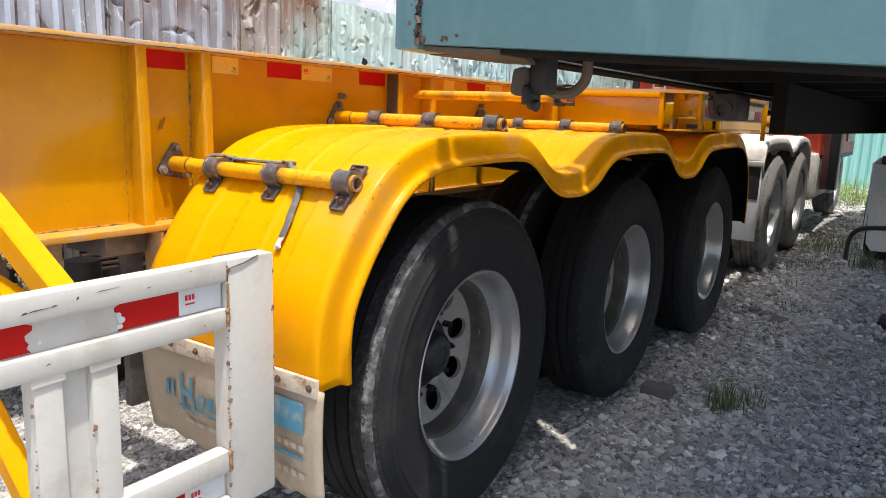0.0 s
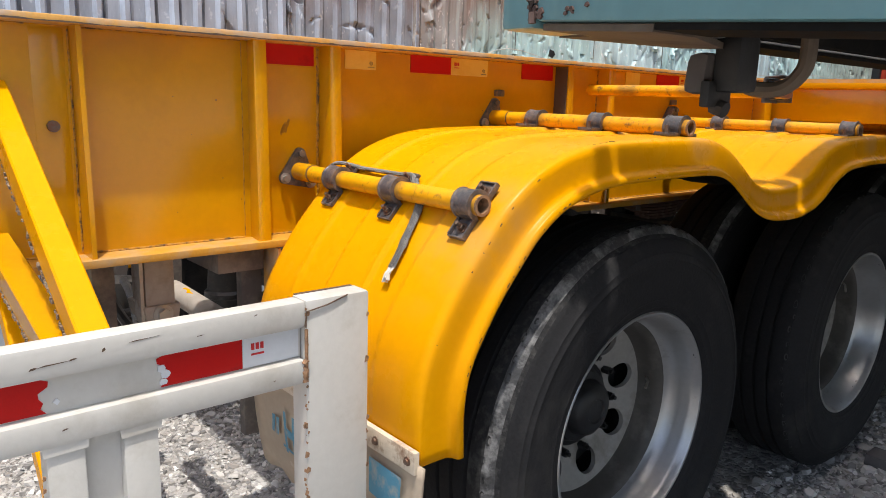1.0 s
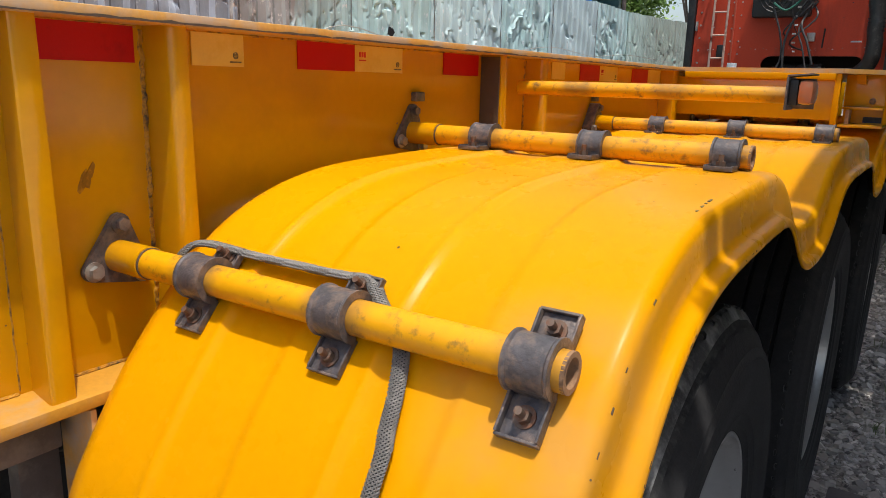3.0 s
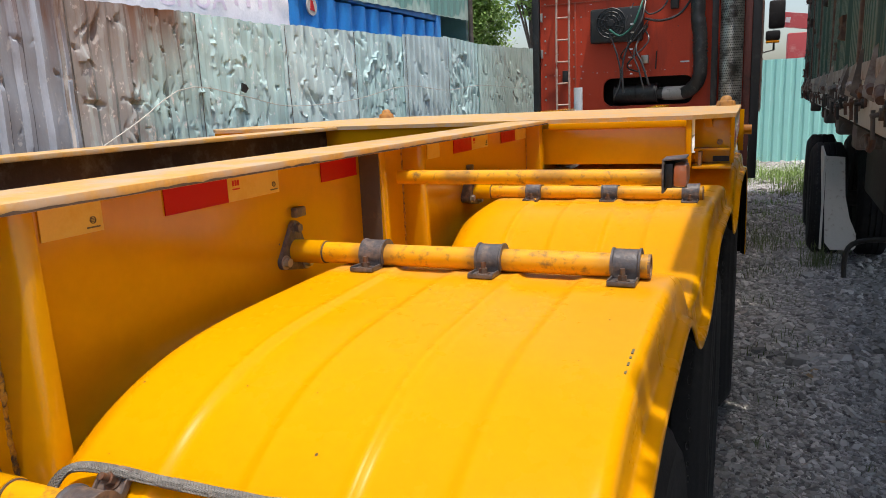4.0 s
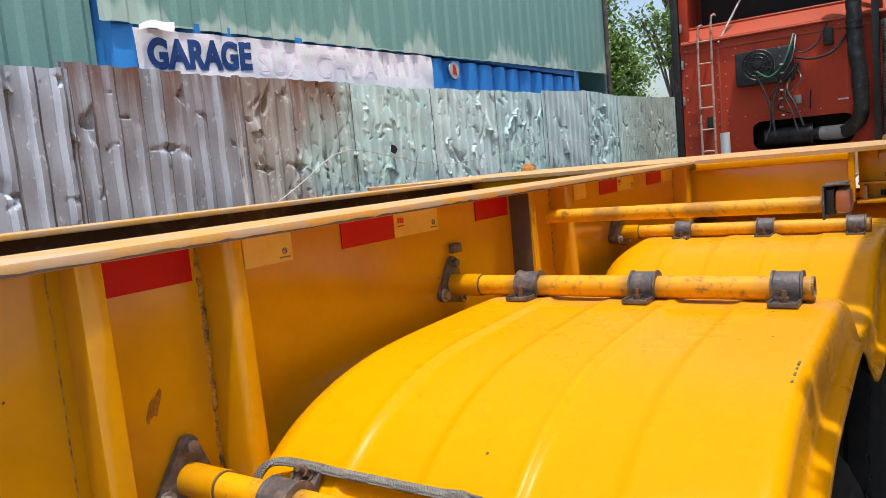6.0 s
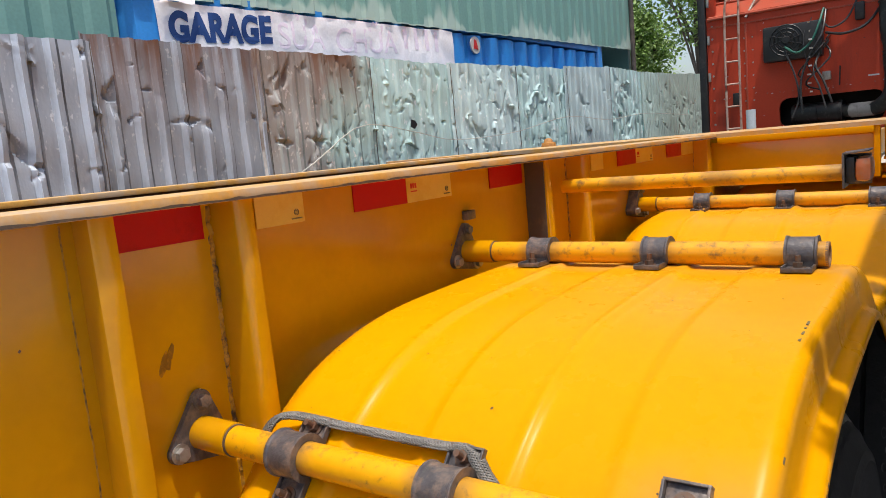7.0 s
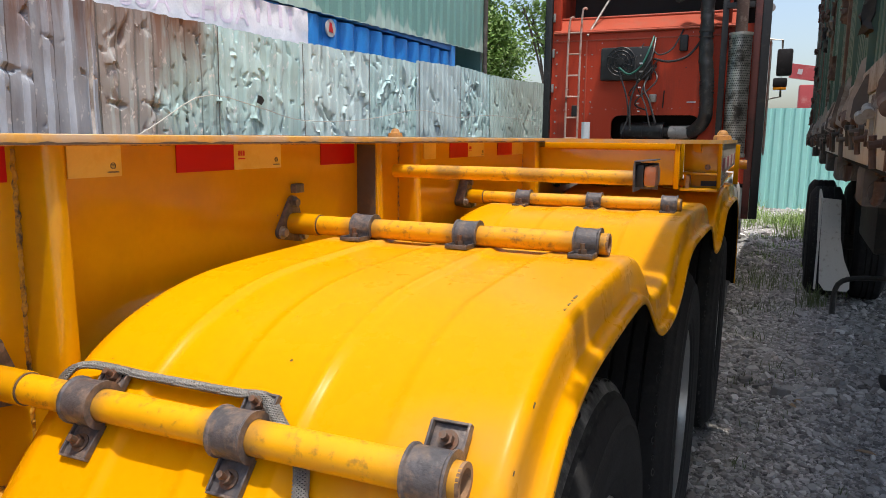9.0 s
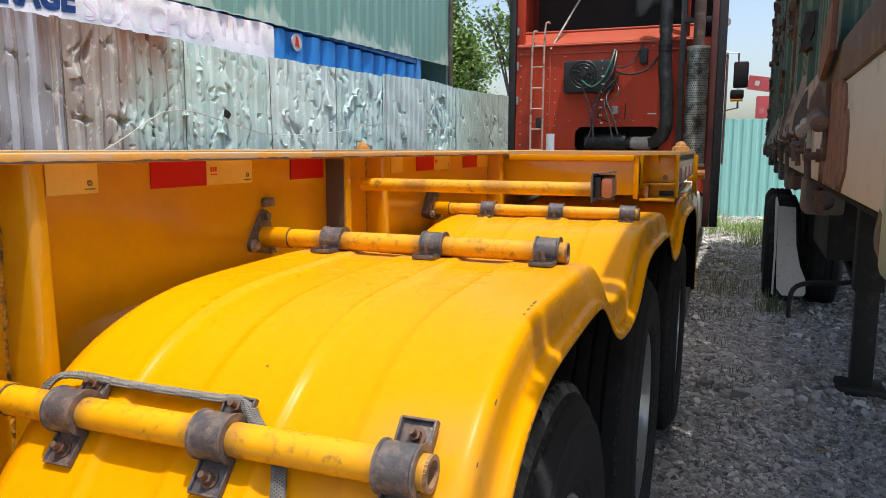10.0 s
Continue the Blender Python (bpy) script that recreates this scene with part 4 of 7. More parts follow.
    part("weld_seam", tube(bmesh.new(), line, fat, 6, up=(0, 1, 0)), M_WELD, beam_r, "thin dark bead along a joint")
for z0, fat in ((0.9415, 0.0030), (FLU - 0.0012, 0.0022)):
    for y0, y1 in ((-2.5, -1.09), (-0.99, -0.636), (-0.59, -0.43), (-0.384, 0.50), (0.545, 0.733), (0.771, 1.905)):
        count = int((y1 - y0) / 0.012)
        line = [(WEB + 0.0076, y0 + (y1 - y0) * k / count, z0 + 0.0010 * noise.noise(Vector((9, k * 0.5, z0)))) for k in range(count + 1)]
        part("weld_seam", tube(bmesh.new(), line, fat, 6), M_WELD, beam_r, "thin dark bead along a joint")
# thin dark brown plate over one side of the stiffener
part("brown_side", boxed(WEB + 0.008, WEB + 0.060, 0.5035, 0.5065, 0.945, FLU - 0.004), M_DARK_BROWN, beam_r, "dark brown side of the stiffener")


def tape(y0, y1, mat, marks=0):
    z0, z1 = 1.368, 1.417
    strip = part("reflector_strip", boxed(WEB + 0.008, WEB + 0.0095, y0, y1, z0, z1), mat, beam_r, "red reflective tape" if mat is M_RED_TAPE else "white reflective tape tinted by reflected yellow")
    if marks == 1:
        bm = bmesh.new()
        for k in range(3):
            box(bm, WEB + 0.0095, WEB + 0.0105, y0 + 0.012 + 0.007 * k, y0 + 0.0165 + 0.007 * k, z0 + 0.027, z0 + 0.037)
        box(bm, WEB + 0.0095, WEB + 0.0105, y0 + 0.012, y0 + 0.032, z0 + 0.020, z0 + 0.0225)
        part("printed_mark", bm, M_RED_INK, strip)
    if marks:
        bm = bmesh.new()
        lathe(bm, [(0.0052, WEB + 0.0095), (0.0052, WEB + 0.0106), (0.0042, WEB + 0.0106), (0.0042, WEB + 0.0095)], 18, (0, y1 - 0.017, z0 + 0.017))
        for k in range(3):
            box(bm, WEB + 0.0095, WEB + 0.0105, y1 - 0.0195, y1 - 0.0145, z0 + 0.0145 + 0.0021 * k, z0 + 0.0155 + 0.0021 * k)
        for k in range(7):
            box(bm, WEB + 0.0095, WEB + 0.0105, y1 - 0.028 + 0.0033 * k, y1 - 0.0258 + 0.0033 * k, z0 + 0.006, z0 + 0.0082)
        part("printed_mark", bm, M_INK, strip)
    return strip


tape(-0.586, -0.436, M_RED_TAPE)
tape(-0.341, -0.241, M_WHITE_TAPE, 2)
tape(-0.121, 0.031, M_RED_TAPE)
tape(0.032, 0.182, M_WHITE_TAPE, 1)
tape(0.336, 0.489, M_RED_TAPE)
tape(0.90, 0.99, M_WHITE_TAPE)
tape(1.103, 1.262, M_RED_TAPE)
tape(1.263, 1.425, M_WHITE_TAPE, 1)
tape(1.575, 1.749, M_RED_TAPE)
tape(1.75, 1.90, M_WHITE_TAPE)
# scuff mark and primer patch on the web
rnd = random.Random(77)
SCUFF_Y, SCUFF_Z = -0.519, 1.213
for k in range(9):
    a, y, z = rnd.uniform(0.008, 0.012), SCUFF_Y - 0.006 + 0.0014 * k + rnd.uniform(-0.004, 0.004), SCUFF_Z - 0.008 + 0.0020 * k + rnd.uniform(-0.004, 0.004)
    part("scuff", prism(bmesh.new(), [(y + a * 0.45 * rnd.uniform(0.6, 1.2) * math.cos(q) + a * 0.35 * math.sin(q), z + a * rnd.uniform(0.6, 1.2) * math.sin(q)) for q in [j * 0.785 for j in range(8)]], "x", WEB + 0.0065, WEB + 0.0072 + 0.00012 * k), M_SCUFFED, beam_r)

# cross members and front deck
for y in (-2.3, -1.05, -0.47, 0.6, 1.35):
    part("cross_member", boxed(LEFT_WEB + 0.01, WEB - 0.01, y - 0.055, y + 0.055, 1.05, 1.30, bevel=0.004), M_BEAM, trailer)
DX, DR = -0.095, 0.072
front = part("front_bolster", boxed(WEB + 0.012, DX, 2.0, 2.02, 1.25, 1.40, bevel=0.002), M_BEAM, trailer, "orange-yellow bolster frame with a dusty deck")
deck_line = [(DX + 0.012, 1.985), (DR - 0.012, 2.13), (DR, 2.17), (DR, 3.85), (-2.55, 3.85), (-2.55, 2.17), (-2.38, 1.985)]
part("deck_plate", prism(bmesh.new(), deck_line, "z", 1.42, 1.4365), M_FLANGE, front, "dusty rust-brown deck plate")
part("edge_flange", boxed(WEB + 0.085, DX - 0.01, 1.975, 2.0, 1.395, 1.4195, bevel=0.004), M_FENDER, front)
part("side_post", boxed(DX - 0.012, DX + 0.008, 1.99, 2.03, 1.235, 1.4195, bevel=0.002), M_FENDER, front)
# set-back end panel with its shelf, bolt and slot, closed by an upright plate
end_panel = part("end_panel", boxed(DX + 0.01, DR - 0.02, 2.16, 2.175, 1.30, 1.4195, bevel=0.002), M_BEAM, front)
part("bolt", hexbolt(bmesh.new(), (0.012, 2.16, 1.322), (0, -1, 0), 0.008, 0.008), M_CHIP, end_panel)
part("lug", prism(bmesh.new(), [(-0.045, 1.385), (-0.015, 1.385), (-0.02, 1.4195), (-0.05, 1.4195)], "y", 2.12, 2.158), M_FENDER, end_panel)
part("lower_panel", boxed(DX + 0.01, DR - 0.02, 2.20, 2.212, 1.236, 1.2995), M_BEAM, front)
part("shelf", boxed(DX + 0.01, DR - 0.02, 2.12, 2.20, 1.2895, 1.2995, bevel=0.001), M_BEAM, front)
part("slot", boxed(-0.015, 0.048, 2.196, 2.1995, 1.240, 1.262), M_BLACK, front)
part("bottom_plate", boxed(DX + 0.01, DR - 0.012, 2.04, 3.8, 1.225, 1.235, bevel=0.001), M_BEAM, front)
part("inner_post", boxed(DX + 0.03, DX + 0.042, 2.06, 2.16, 1.236, 1.289), M_CHIP, front)
part("end_upright", prism(bmesh.new(), [(2.125, 1.4195), (2.215, 1.4195), (2.215, 1.237), (2.165, 1.237)], "x", DR - 0.019, DR - 0.006), M_FENDER, front)
side = part("side_face", boxed(DR - 0.02, DR - 0.006, 2.217, 3.80, 1.285, 1.4195, bevel=0.002), M_SIDE_DUST, front, "dusty grey-tan side face with run streaks")
for k in range(7):
    part("reflector_strip", boxed(DR - 0.006, DR - 0.0045, 2.235 + 0.215 * k, 2.435 + 0.215 * k, 1.302, 1.358), M_TAPE_FADED if k % 2 == 0 else M_SIDE_PALE, side, "sun-faded reflective tape")
part("left_face", boxed(-2.40, LEFT_WEB - 0.012, 2.0, 2.02, 1.25, 1.4195), M_BEAM, front)
part("inner_face", boxed(LEFT_WEB + 0.012, WEB - 0.012, 2.0, 2.02, 1.1, 1.4195), M_BEAM, front)
for x in (-2.27, -0.01):
    bm = bmesh.new()
    lathe(bm, [(0.0, 0.06), (0.018, 0.058), (0.03, 0.045), (0.034, 0.03), (0.05, 0.026), (0.055, 0.0)], 20)
    for v in bm.verts:
        v.co = Vector((x + v.co.y, 3.68 + v.co.z, 1.4365 + v.co.x))
    part("twist_lock", bm, M_LOCK, front, "rusty orange twist lock")
part("lamp_strip", boxed(DR - 0.01, DR + 0.02, 3.82, 3.832, 1.16, 1.41, bevel=0.002), M_FENDER, front)
part("marker_lamp", rod(bmesh.new(), (DR + 0.02, 3.86, 1.285), (DR + 0.065, 3.86, 1.285), 0.03, 16), M_AMBER, front, "amber marker lamp")
# gooseneck beams ahead of the deck
for x in (LEFT_WEB, WEB):
    part("neck_beam", boxed(x - 0.06, x + 0.06, 4.0, 7.2, 1.18, 1.40, bevel=0.005), M_BEAM, trailer)
part("neck_plate", boxed(-2.2, -0.25, 3.9, 4.0, 1.16, 1.41, bevel=0.004), M_BEAM, trailer)
neck_tape = part("neck_side", boxed(-0.30, -0.27, 3.9, 7.2, 1.20, 1.36, bevel=0.003), M_FLANGE, trailer)
# ---- fender ----
PROFILE = [(-0.655, 0.635), (-0.657, 0.75), (-0.635, 0.85), (-0.575, 0.955), (-0.515, 1.032), (-0.44, 1.112), (-0.34, 1.175), (-0.2, 1.212), (0, 1.222),
           (0.20, 1.223), (0.29, 1.214), (0.36, 1.190), (0.425, 1.152), (0.49, 1.110), (0.55, 1.087), (0.62, 1.080), (0.70, 1.080), (0.755, 1.089), (0.81, 1.109), (0.87, 1.148),
           (0.925, 1.177), (0.985, 1.199), (1.06, 1.211), (1.2, 1.219), (1.5, 1.219), (1.61, 1.211), (1.68, 1.190), (1.745, 1.152), (1.81, 1.110), (1.87, 1.087), (1.94, 1.080),
           (2.02, 1.080), (2.075, 1.089), (2.13, 1.109), (2.19, 1.148), (2.245, 1.177), (2.305, 1.199), (2.40, 1.211), (2.55, 1.218), (2.9, 1.219), (3.08, 1.195), (3.23, 1.11), (3.33, 0.97), (3.38, 0.8), (3.385, 0.62)]
LINE = smooth_line([(0, y, z) for y, z in PROFILE], 230)


def splay(y):
    """The fender's outer edge drifts outwards towards the front."""
    return 0.030 * max(0.0, y - 0.3)


def fender_mesh():
    """Pressed sheet: crowned top with four raised beads, rolled outer shoulder and a flared lip."""
    across = []
    for k in range(161):
        x = -0.655 + 0.645 * k / 160
        o = 0.0
        # two shallow sunken bands, each between a crisp bead and a soft one
        for a, b in ((-0.482, -0.374), (-0.243, -0.140)):
            o -= 0.0045 / (1 + math.exp(-(x - a) / 0.0035)) / (1 + math.exp((x - b) / 0.0045))
            o += 0.0028 * math.exp(-((x - a + 0.006) / 0.008) ** 2) + 0.0012 * math.exp(-((x - b - 0.006) / 0.008) ** 2)
        o -= 0.03 * max(0.0, (-0.60 - x) / 0.055) ** 1.6 if x < -0.60 else 0.0
        across.append((x, o))
    across = [(-0.664, -0.075), (-0.662, -0.05)] + across
    across += [(-0.003, -0.001), (0.003, -0.003), (0.0075, -0.0065), (0.0105, -0.012), (0.0118, -0.019), (0.0128, -0.032), (0.0140, -0.048), (0.0155, -0.060), (0.0180, -0.066), (0.0225, -0.070), (0.030, -0.072),
               (0.0345, -0.0745), (0.037, -0.079), (0.0375, -0.085), (0.036, -0.089)]
    bm = bmesh.new()
    grid = []
    for i, p in enumerate(LINE):
        d = (LINE[min(i + 1, len(LINE) - 1)] - LINE[max(i - 1, 0)]).normalized()
        n = Vector((0, -d.z, d.y))
        ease = min(1.0, i / 12)
        row = []
        for x, o in across:
            q = p + n * (o if o < -0.03 else o * (0.3 + 0.7 * ease))
            row.append(bm.verts.new((x + splay(q.y) * min(1.0, max(0.0, (x + 0.5) / 0.4)), q.y, q.z)))
        grid.append(row)
    for a, b in zip(grid, grid[1:]):
        for k in range(len(across) - 1):
            bm.faces.new((a[k], a[k + 1], b[k + 1], b[k]))
    return bm


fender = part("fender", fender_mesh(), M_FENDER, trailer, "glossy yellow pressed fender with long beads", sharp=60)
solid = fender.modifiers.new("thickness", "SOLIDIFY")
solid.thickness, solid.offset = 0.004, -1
# the inner shell of the fender is near black
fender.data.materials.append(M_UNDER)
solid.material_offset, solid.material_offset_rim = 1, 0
bm = fender_mesh()
for v in bm.verts:
    v.co.x = -2.485 - v.co.x
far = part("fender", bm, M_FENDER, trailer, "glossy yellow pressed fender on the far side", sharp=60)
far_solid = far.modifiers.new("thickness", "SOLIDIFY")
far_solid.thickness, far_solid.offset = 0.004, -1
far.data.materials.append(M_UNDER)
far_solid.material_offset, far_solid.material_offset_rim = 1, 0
bm = bmesh.new()
for y0, y1 in ((-0.193, -0.178), (-0.172, -0.160), (-0.152, -0.146), (-0.138, -0.122)):
    z = min(LINE, key=lambda q: abs(q.y - y0) + (0 if q.z > 0.9 else 9)).z
    box(bm, -0.0068, -0.0040, y0, y1, z - 0.006, z + 0.0004)
part("worn_print", bm, M_INK, fender)
rnd = random.Random(31)
for k in range(30):
    i = int(rnd.choice((11, 20, 22, 31, 45)) + rnd.gauss(0, 1.9))
    p = LINE[i]
    d = (LINE[i + 1] - LINE[i - 1]).normalized()
    n = Vector((0, -d.z, d.y))
    low = rnd.random() < 0.7
    c = Vector((0.0370, p.y, p.z)) + n * -0.081 if low else Vector((0.0098, p.y, p.z)) + n * -0.0098
    ln, wd = rnd.uniform(0.0008, 0.0055), rnd.uniform(0.0004, 0.0010)
    bm = bmesh.new()
    box(bm, c.x - wd, c.x + wd * 0.6, c.y - 0.001, c.y + 0.001, c.z - 0.001, c.z + 0.001)
    for v in bm.verts:
        q = v.co - c
        v.co = c + Vector((q.x, 0, 0)) + d * (ln if q.y > 0 else -ln) * rnd.uniform(0.6, 1) + n * (0.0004 if q.z > 0 else -0.002)
    part("paint_chip", bm, M_SCRATCH, fender)
rnd = random.Random(58)
for k in range(34):
    i = int(rnd.uniform(24, 90))
    p, d = LINE[i], (LINE[i + 1] - LINE[i - 1]).normalized()
    n = Vector((0, -d.z, d.y))
    x, a = rnd.choice((-0.58, -0.45, -0.33, -0.20, -0.07)) + rnd.uniform(-0.03, 0.03), rnd.uniform(0.0008, 0.0022)
    bm = bmesh.new()
    c = Vector((x, p.y, p.z)) + n * (0.0004 if not (-0.482 < x < -0.374 or -0.243 < x < -0.14) else -0.0036)
    bm.faces.new([bm.verts.new(c + Vector((1, 0, 0)) * (a * math.cos(q)) + d * (a * rnd.uniform(0.6, 1.3) * math.sin(q))) for q in [j * 1.0472 for j in range(6)]])
    part("paint_speck", bm, M_SCRATCH, fender)
for k in range(22):
    y, z, a = rnd.uniform(-1.0, 0.55), rnd.uniform(0.96, 1.35), rnd.uniform(0.0008, 0.002)
    part("paint_speck", prism(bmesh.new(), [(y - a, z), (y, z - a), (y + a * 1.2, z + 0.2 * a), (y + 0.2 * a, z + a * 1.3)], "x", WEB + 0.0065, WEB + 0.0074), M_SCRATCH, beam_r)
# rusted strip that holds the mud flap
strip = part("flap_strip", boxed(-0.64, 0.02, -0.672, -0.660, 0.628, 0.672, bevel=0.002), M_STRIP, fender, "rusted cream flap strip with bolts")
for k in range(7):
    part("rivet", hexbolt(bmesh.new(), (-0.60 + 0.1 * k, -0.672, 0.65), (0, -1, 0), 0.006, 0.004), M_BOLT, strip)


def flap_mesh():
    bm = bmesh.new()
    grid = []
    for j in range(13):
        row = []
        for i in range(25):
            x, z = -0.645 + 0.68 * i / 24, 0.645 - 0.275 * j / 12
            bend = 0.03 * (j / 12) ** 2 + 0.008 * math.sin(i * 0.5) * (j / 12)
            zz = z - (0.006 * math.sin(i * 1.7) if j == 12 else 0)
            row.append(bm.verts.new((x, -0.664 + bend - 0.02 * (i / 24) * (j / 12), zz)))
        grid.append(row)
    for a, b in zip(grid, grid[1:]):
        for k in range(24):
            bm.faces.new((a[k], a[k + 1], b[k + 1], b[k]))
    return bm


flap = part("mud_flap", flap_mesh(), M_FLAP, trailer, "dusty tan rubber mud flap with blue print")
bm = flap_mesh()
for v in bm.verts:
    v.co.x = -2.485 - v.co.x
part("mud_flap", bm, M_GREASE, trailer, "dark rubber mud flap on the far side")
fs = flap.modifiers.new("thickness", "SOLIDIFY")
fs.thickness = 0.006


def flap_bar(x0, x1, z0, z1, material, lean=0.0):
    """A printed bar that follows the bend of the flap."""
    bm = bmesh.new()
    rows = []
    for j in range(5):
        row = []
        for i in range(7):
            x, z = x0 + (x1 - x0) * i / 6, z0 + (z1 - z0) * j / 4
            u, v = (x + 0.645) / 0.68, (0.645 - z) / 0.275
            y = -0.664 + 0.03 * v * v + 0.008 * math.sin(u * 12) * v - 0.02 * u * v
            row.append(bm.verts.new((x + lean * (z - z0), y - 0.0075, z)))
        rows.append(row)
    for p, q in zip(rows, rows[1:]):
        for i in range(6):
            bm.faces.new((p[i], p[i + 1], q[i + 1], q[i]))
    return part("print_bar", bm, material, flap)


for x0, x1, z0, z1 in ((-0.55, -0.535, 0.495, 0.545), (-0.528, -0.513, 0.495, 0.545), (-0.475, -0.462, 0.47, 0.575), (-0.430, -0.417, 0.47, 0.575), (-0.405, -0.380, 0.495, 0.535),
                       (-0.370, -0.345, 0.495, 0.535), (-0.335, -0.312, 0.495, 0.535), (-0.302, -0.28, 0.495, 0.535), (-0.49, -0.25, 0.478, 0.485)):
    flap_bar(x0, x1, z0, z1, M_BLUE_INK, 0.25 if 0.03 < z1 - z0 < 0.06 else 0.0)
flap_bar(-0.462, -0.430, 0.515, 0.535, M_BLUE_INK)
flap_bar(-0.12, -0.015, 0.535, 0.61, M_BLUE_INK)
flap_bar(-0.12, -0.015, 0.468, 0.478, M_BLUE_INK)
for k in range(4):
    flap_bar(-0.46 + 0.05 * k, -0.43 + 0.05 * k, 0.44, 0.452, M_PALE_INK)
    flap_bar(-0.115 + 0.028 * k, -0.097 + 0.028 * k, 0.42, 0.436, M_PALE_INK)
    flap_bar(-0.105 + 0.026 * k, -0.09 + 0.026 * k, 0.492, 0.506, M_PALE_INK)


# ---- fender support pipes ----
def surface_at(y):
    p = min(LINE, key=lambda q: abs(q.y - y) + (0 if q.z > 0.9 else 9))
    i = LINE.index(p)
    d = (LINE[i + 1] - LINE[i - 1]).normalized()
    return p, d, Vector((0, -d.z, d.y))


def clamp(pipe, x, y, z, big=False):
    """Saddle band with two bolted feet on the fender."""
    _, t, n = surface_at(y)
    c = Vector((x, y, z))
    bm = bmesh.new()
    w, r0, r1 = 0.024, 0.0212, 0.0285
    rings = []
    for k in range(19):
        a = radians(-35 + 250 * k / 18)
        u = t * math.cos(a) + n * math.sin(a)
        rings.append([bm.verts.new(c + Vector((dx, 0, 0)) + u * r) for dx, r in ((-w, r0), (-w, r1 + 0.002), (-w + 0.003, r1 + 0.002), (-w + 0.005, r1), (w - 0.005, r1), (w - 0.003, r1 + 0.002), (w, r1 + 0.002), (w, r0))])
    for a, b in zip(rings, rings[1:]):
        for k in range(8):
            bm.faces.new((a[k], a[(k + 1) % 8], b[(k + 1) % 8], b[k]))
    bm.faces.new(rings[0])
    bm.faces.new(rings[-1])
    ob = part("clamp", bm, M_CLAMP, trailer, "dark rubber-lined pipe clamp")
    frame_m = Matrix.Translation(c) @ Matrix((Vector((1, 0, 0)), t, n)).transposed().to_4x4()
    for s in (-1, 1):
        foot = bmesh.new()
        long = (0.068 if s < 0 else 0.060) if big else (0.064 if s < 0 else 0.054)
        wide = 0.0195
        lo, hi = sorted((s * 0.018, s * long))
        box(foot, -wide, wide, lo, hi, -0.0215, -0.0170, bevel=0.0012)
        lo, hi = sorted((s * 0.020, s * 0.027))
        box(foot, -wide, wide, lo, hi, -0.02, 0.002, bevel=0.001)
        # turned-up rim on three sides of the pressed foot
        lip = 0.0085 if big else 0.0045
        for e in (-1, 1):
            a, b = sorted((e * wide, e * (wide + 0.0030)))
            lo, hi = sorted((s * 0.02, s * long))
            box(foot, a, b, lo, hi, -0.0215, -0.0170 + lip, bevel=0.0008)
        lo, hi = sorted((s * long, s * (long + 0.003)))
        box(foot, -wide - 0.003, wide + 0.003, lo, hi, -0.0215, -0.0170 + lip * 0.7, bevel=0.0008)
        bmesh.ops.transform(foot, matrix=frame_m, verts=foot.verts)
        part("foot", foot, M_CLAMP, ob)
        bo = hexbolt(bmesh.new(), (0, s * (0.047 if s < 0 else 0.042), -0.0170), (0, 0, 1), 0.0078, 0.008, 0.013)
        bmesh.ops.transform(bo, matrix=frame_m, verts=bo.verts)
        part("bolt", bo, M_BOLT, ob)
    return ob


def support_pipe(y, z, x1, clamps, big_last=False, base=0.0):
    # base: how far the mounting plate stands off the web
    neck = base * 0.35
    bm = bmesh.new()
    lathe(bm, [(0.0205, WEB + 0.075 + neck), (0.0205, x1), (0.0155, x1), (0.0155, x1 - 0.06), (0.0, x1 - 0.06)], 28, (0, y, z))
    pipe = part("support_pipe", bm, M_PIPE if y < 0 else M_PIPE_B if y < 1 else M_PIPE_C, trailer, "yellow painted steel pipe with scuffs")
    mouth = lathe(bmesh.new(), [(0.0206, x1 - 0.003), (0.0206, x1 + 0.001), (0.0150, x1 + 0.001), (0.0148, x1 - 0.055), (0.0, x1 - 0.055)], 24, (0, y, z))
    part("pipe_mouth", mouth, M_CHIP, pipe, "rusty open pipe end")
    bm = bmesh.new()
    lathe(bm, [(0.0, WEB + 0.006), (0.0235, WEB + 0.006), (0.0235, WEB + 0.086 + neck), (0.0205, WEB + 0.087 + neck)], 28, (0, y, z))
    part("socket", bm, M_BEAM, pipe)
    part("collar_gap", lathe(bmesh.new(), [(0.0208, WEB + 0.0865 + neck), (0.0222, WEB + 0.087 + neck), (0.0222, WEB + 0.0895 + neck), (0.0208, WEB + 0.090 + neck)], 28, (0, y, z)), M_SCRATCH, pipe)
    bm = bmesh.new()
    outline = []
    for cy, cz in ((0.004, 0.046), (-0.040, -0.016), (0.034, -0.030)):
        a0 = math.atan2(cz, cy)
        for k in range(-3, 4):
            a = a0 + k * 0.3
            outline.append((y + cy + 0.015 * math.cos(a), z + cz + 0.015 * math.sin(a)))
    prism(bm, outline, "x", WEB + 0.0075, WEB + 0.017 + base, bevel=0.001)
    plate = part("mount_plate", bm, M_CLAMP, pipe, "dark three-bolt mounting plate")
    for cy, cz in ((0.004, 0.046), (-0.040, -0.016), (0.034, -0.030)):
        part("bolt", hexbolt(bmesh.new(), (WEB + 0.017 + base, y + cy, z + cz), (1, 0, 0), 0.0095, 0.009), M_STEEL if cz < 0 else M_CLAMP, plate)
    if y > 0:
        part("lug_block", boxed(WEB + 0.0075, WEB + 0.022, y + 0.004, y + 0.038, z + 0.066, z + 0.086, bevel=0.003), M_CLAMP, plate)
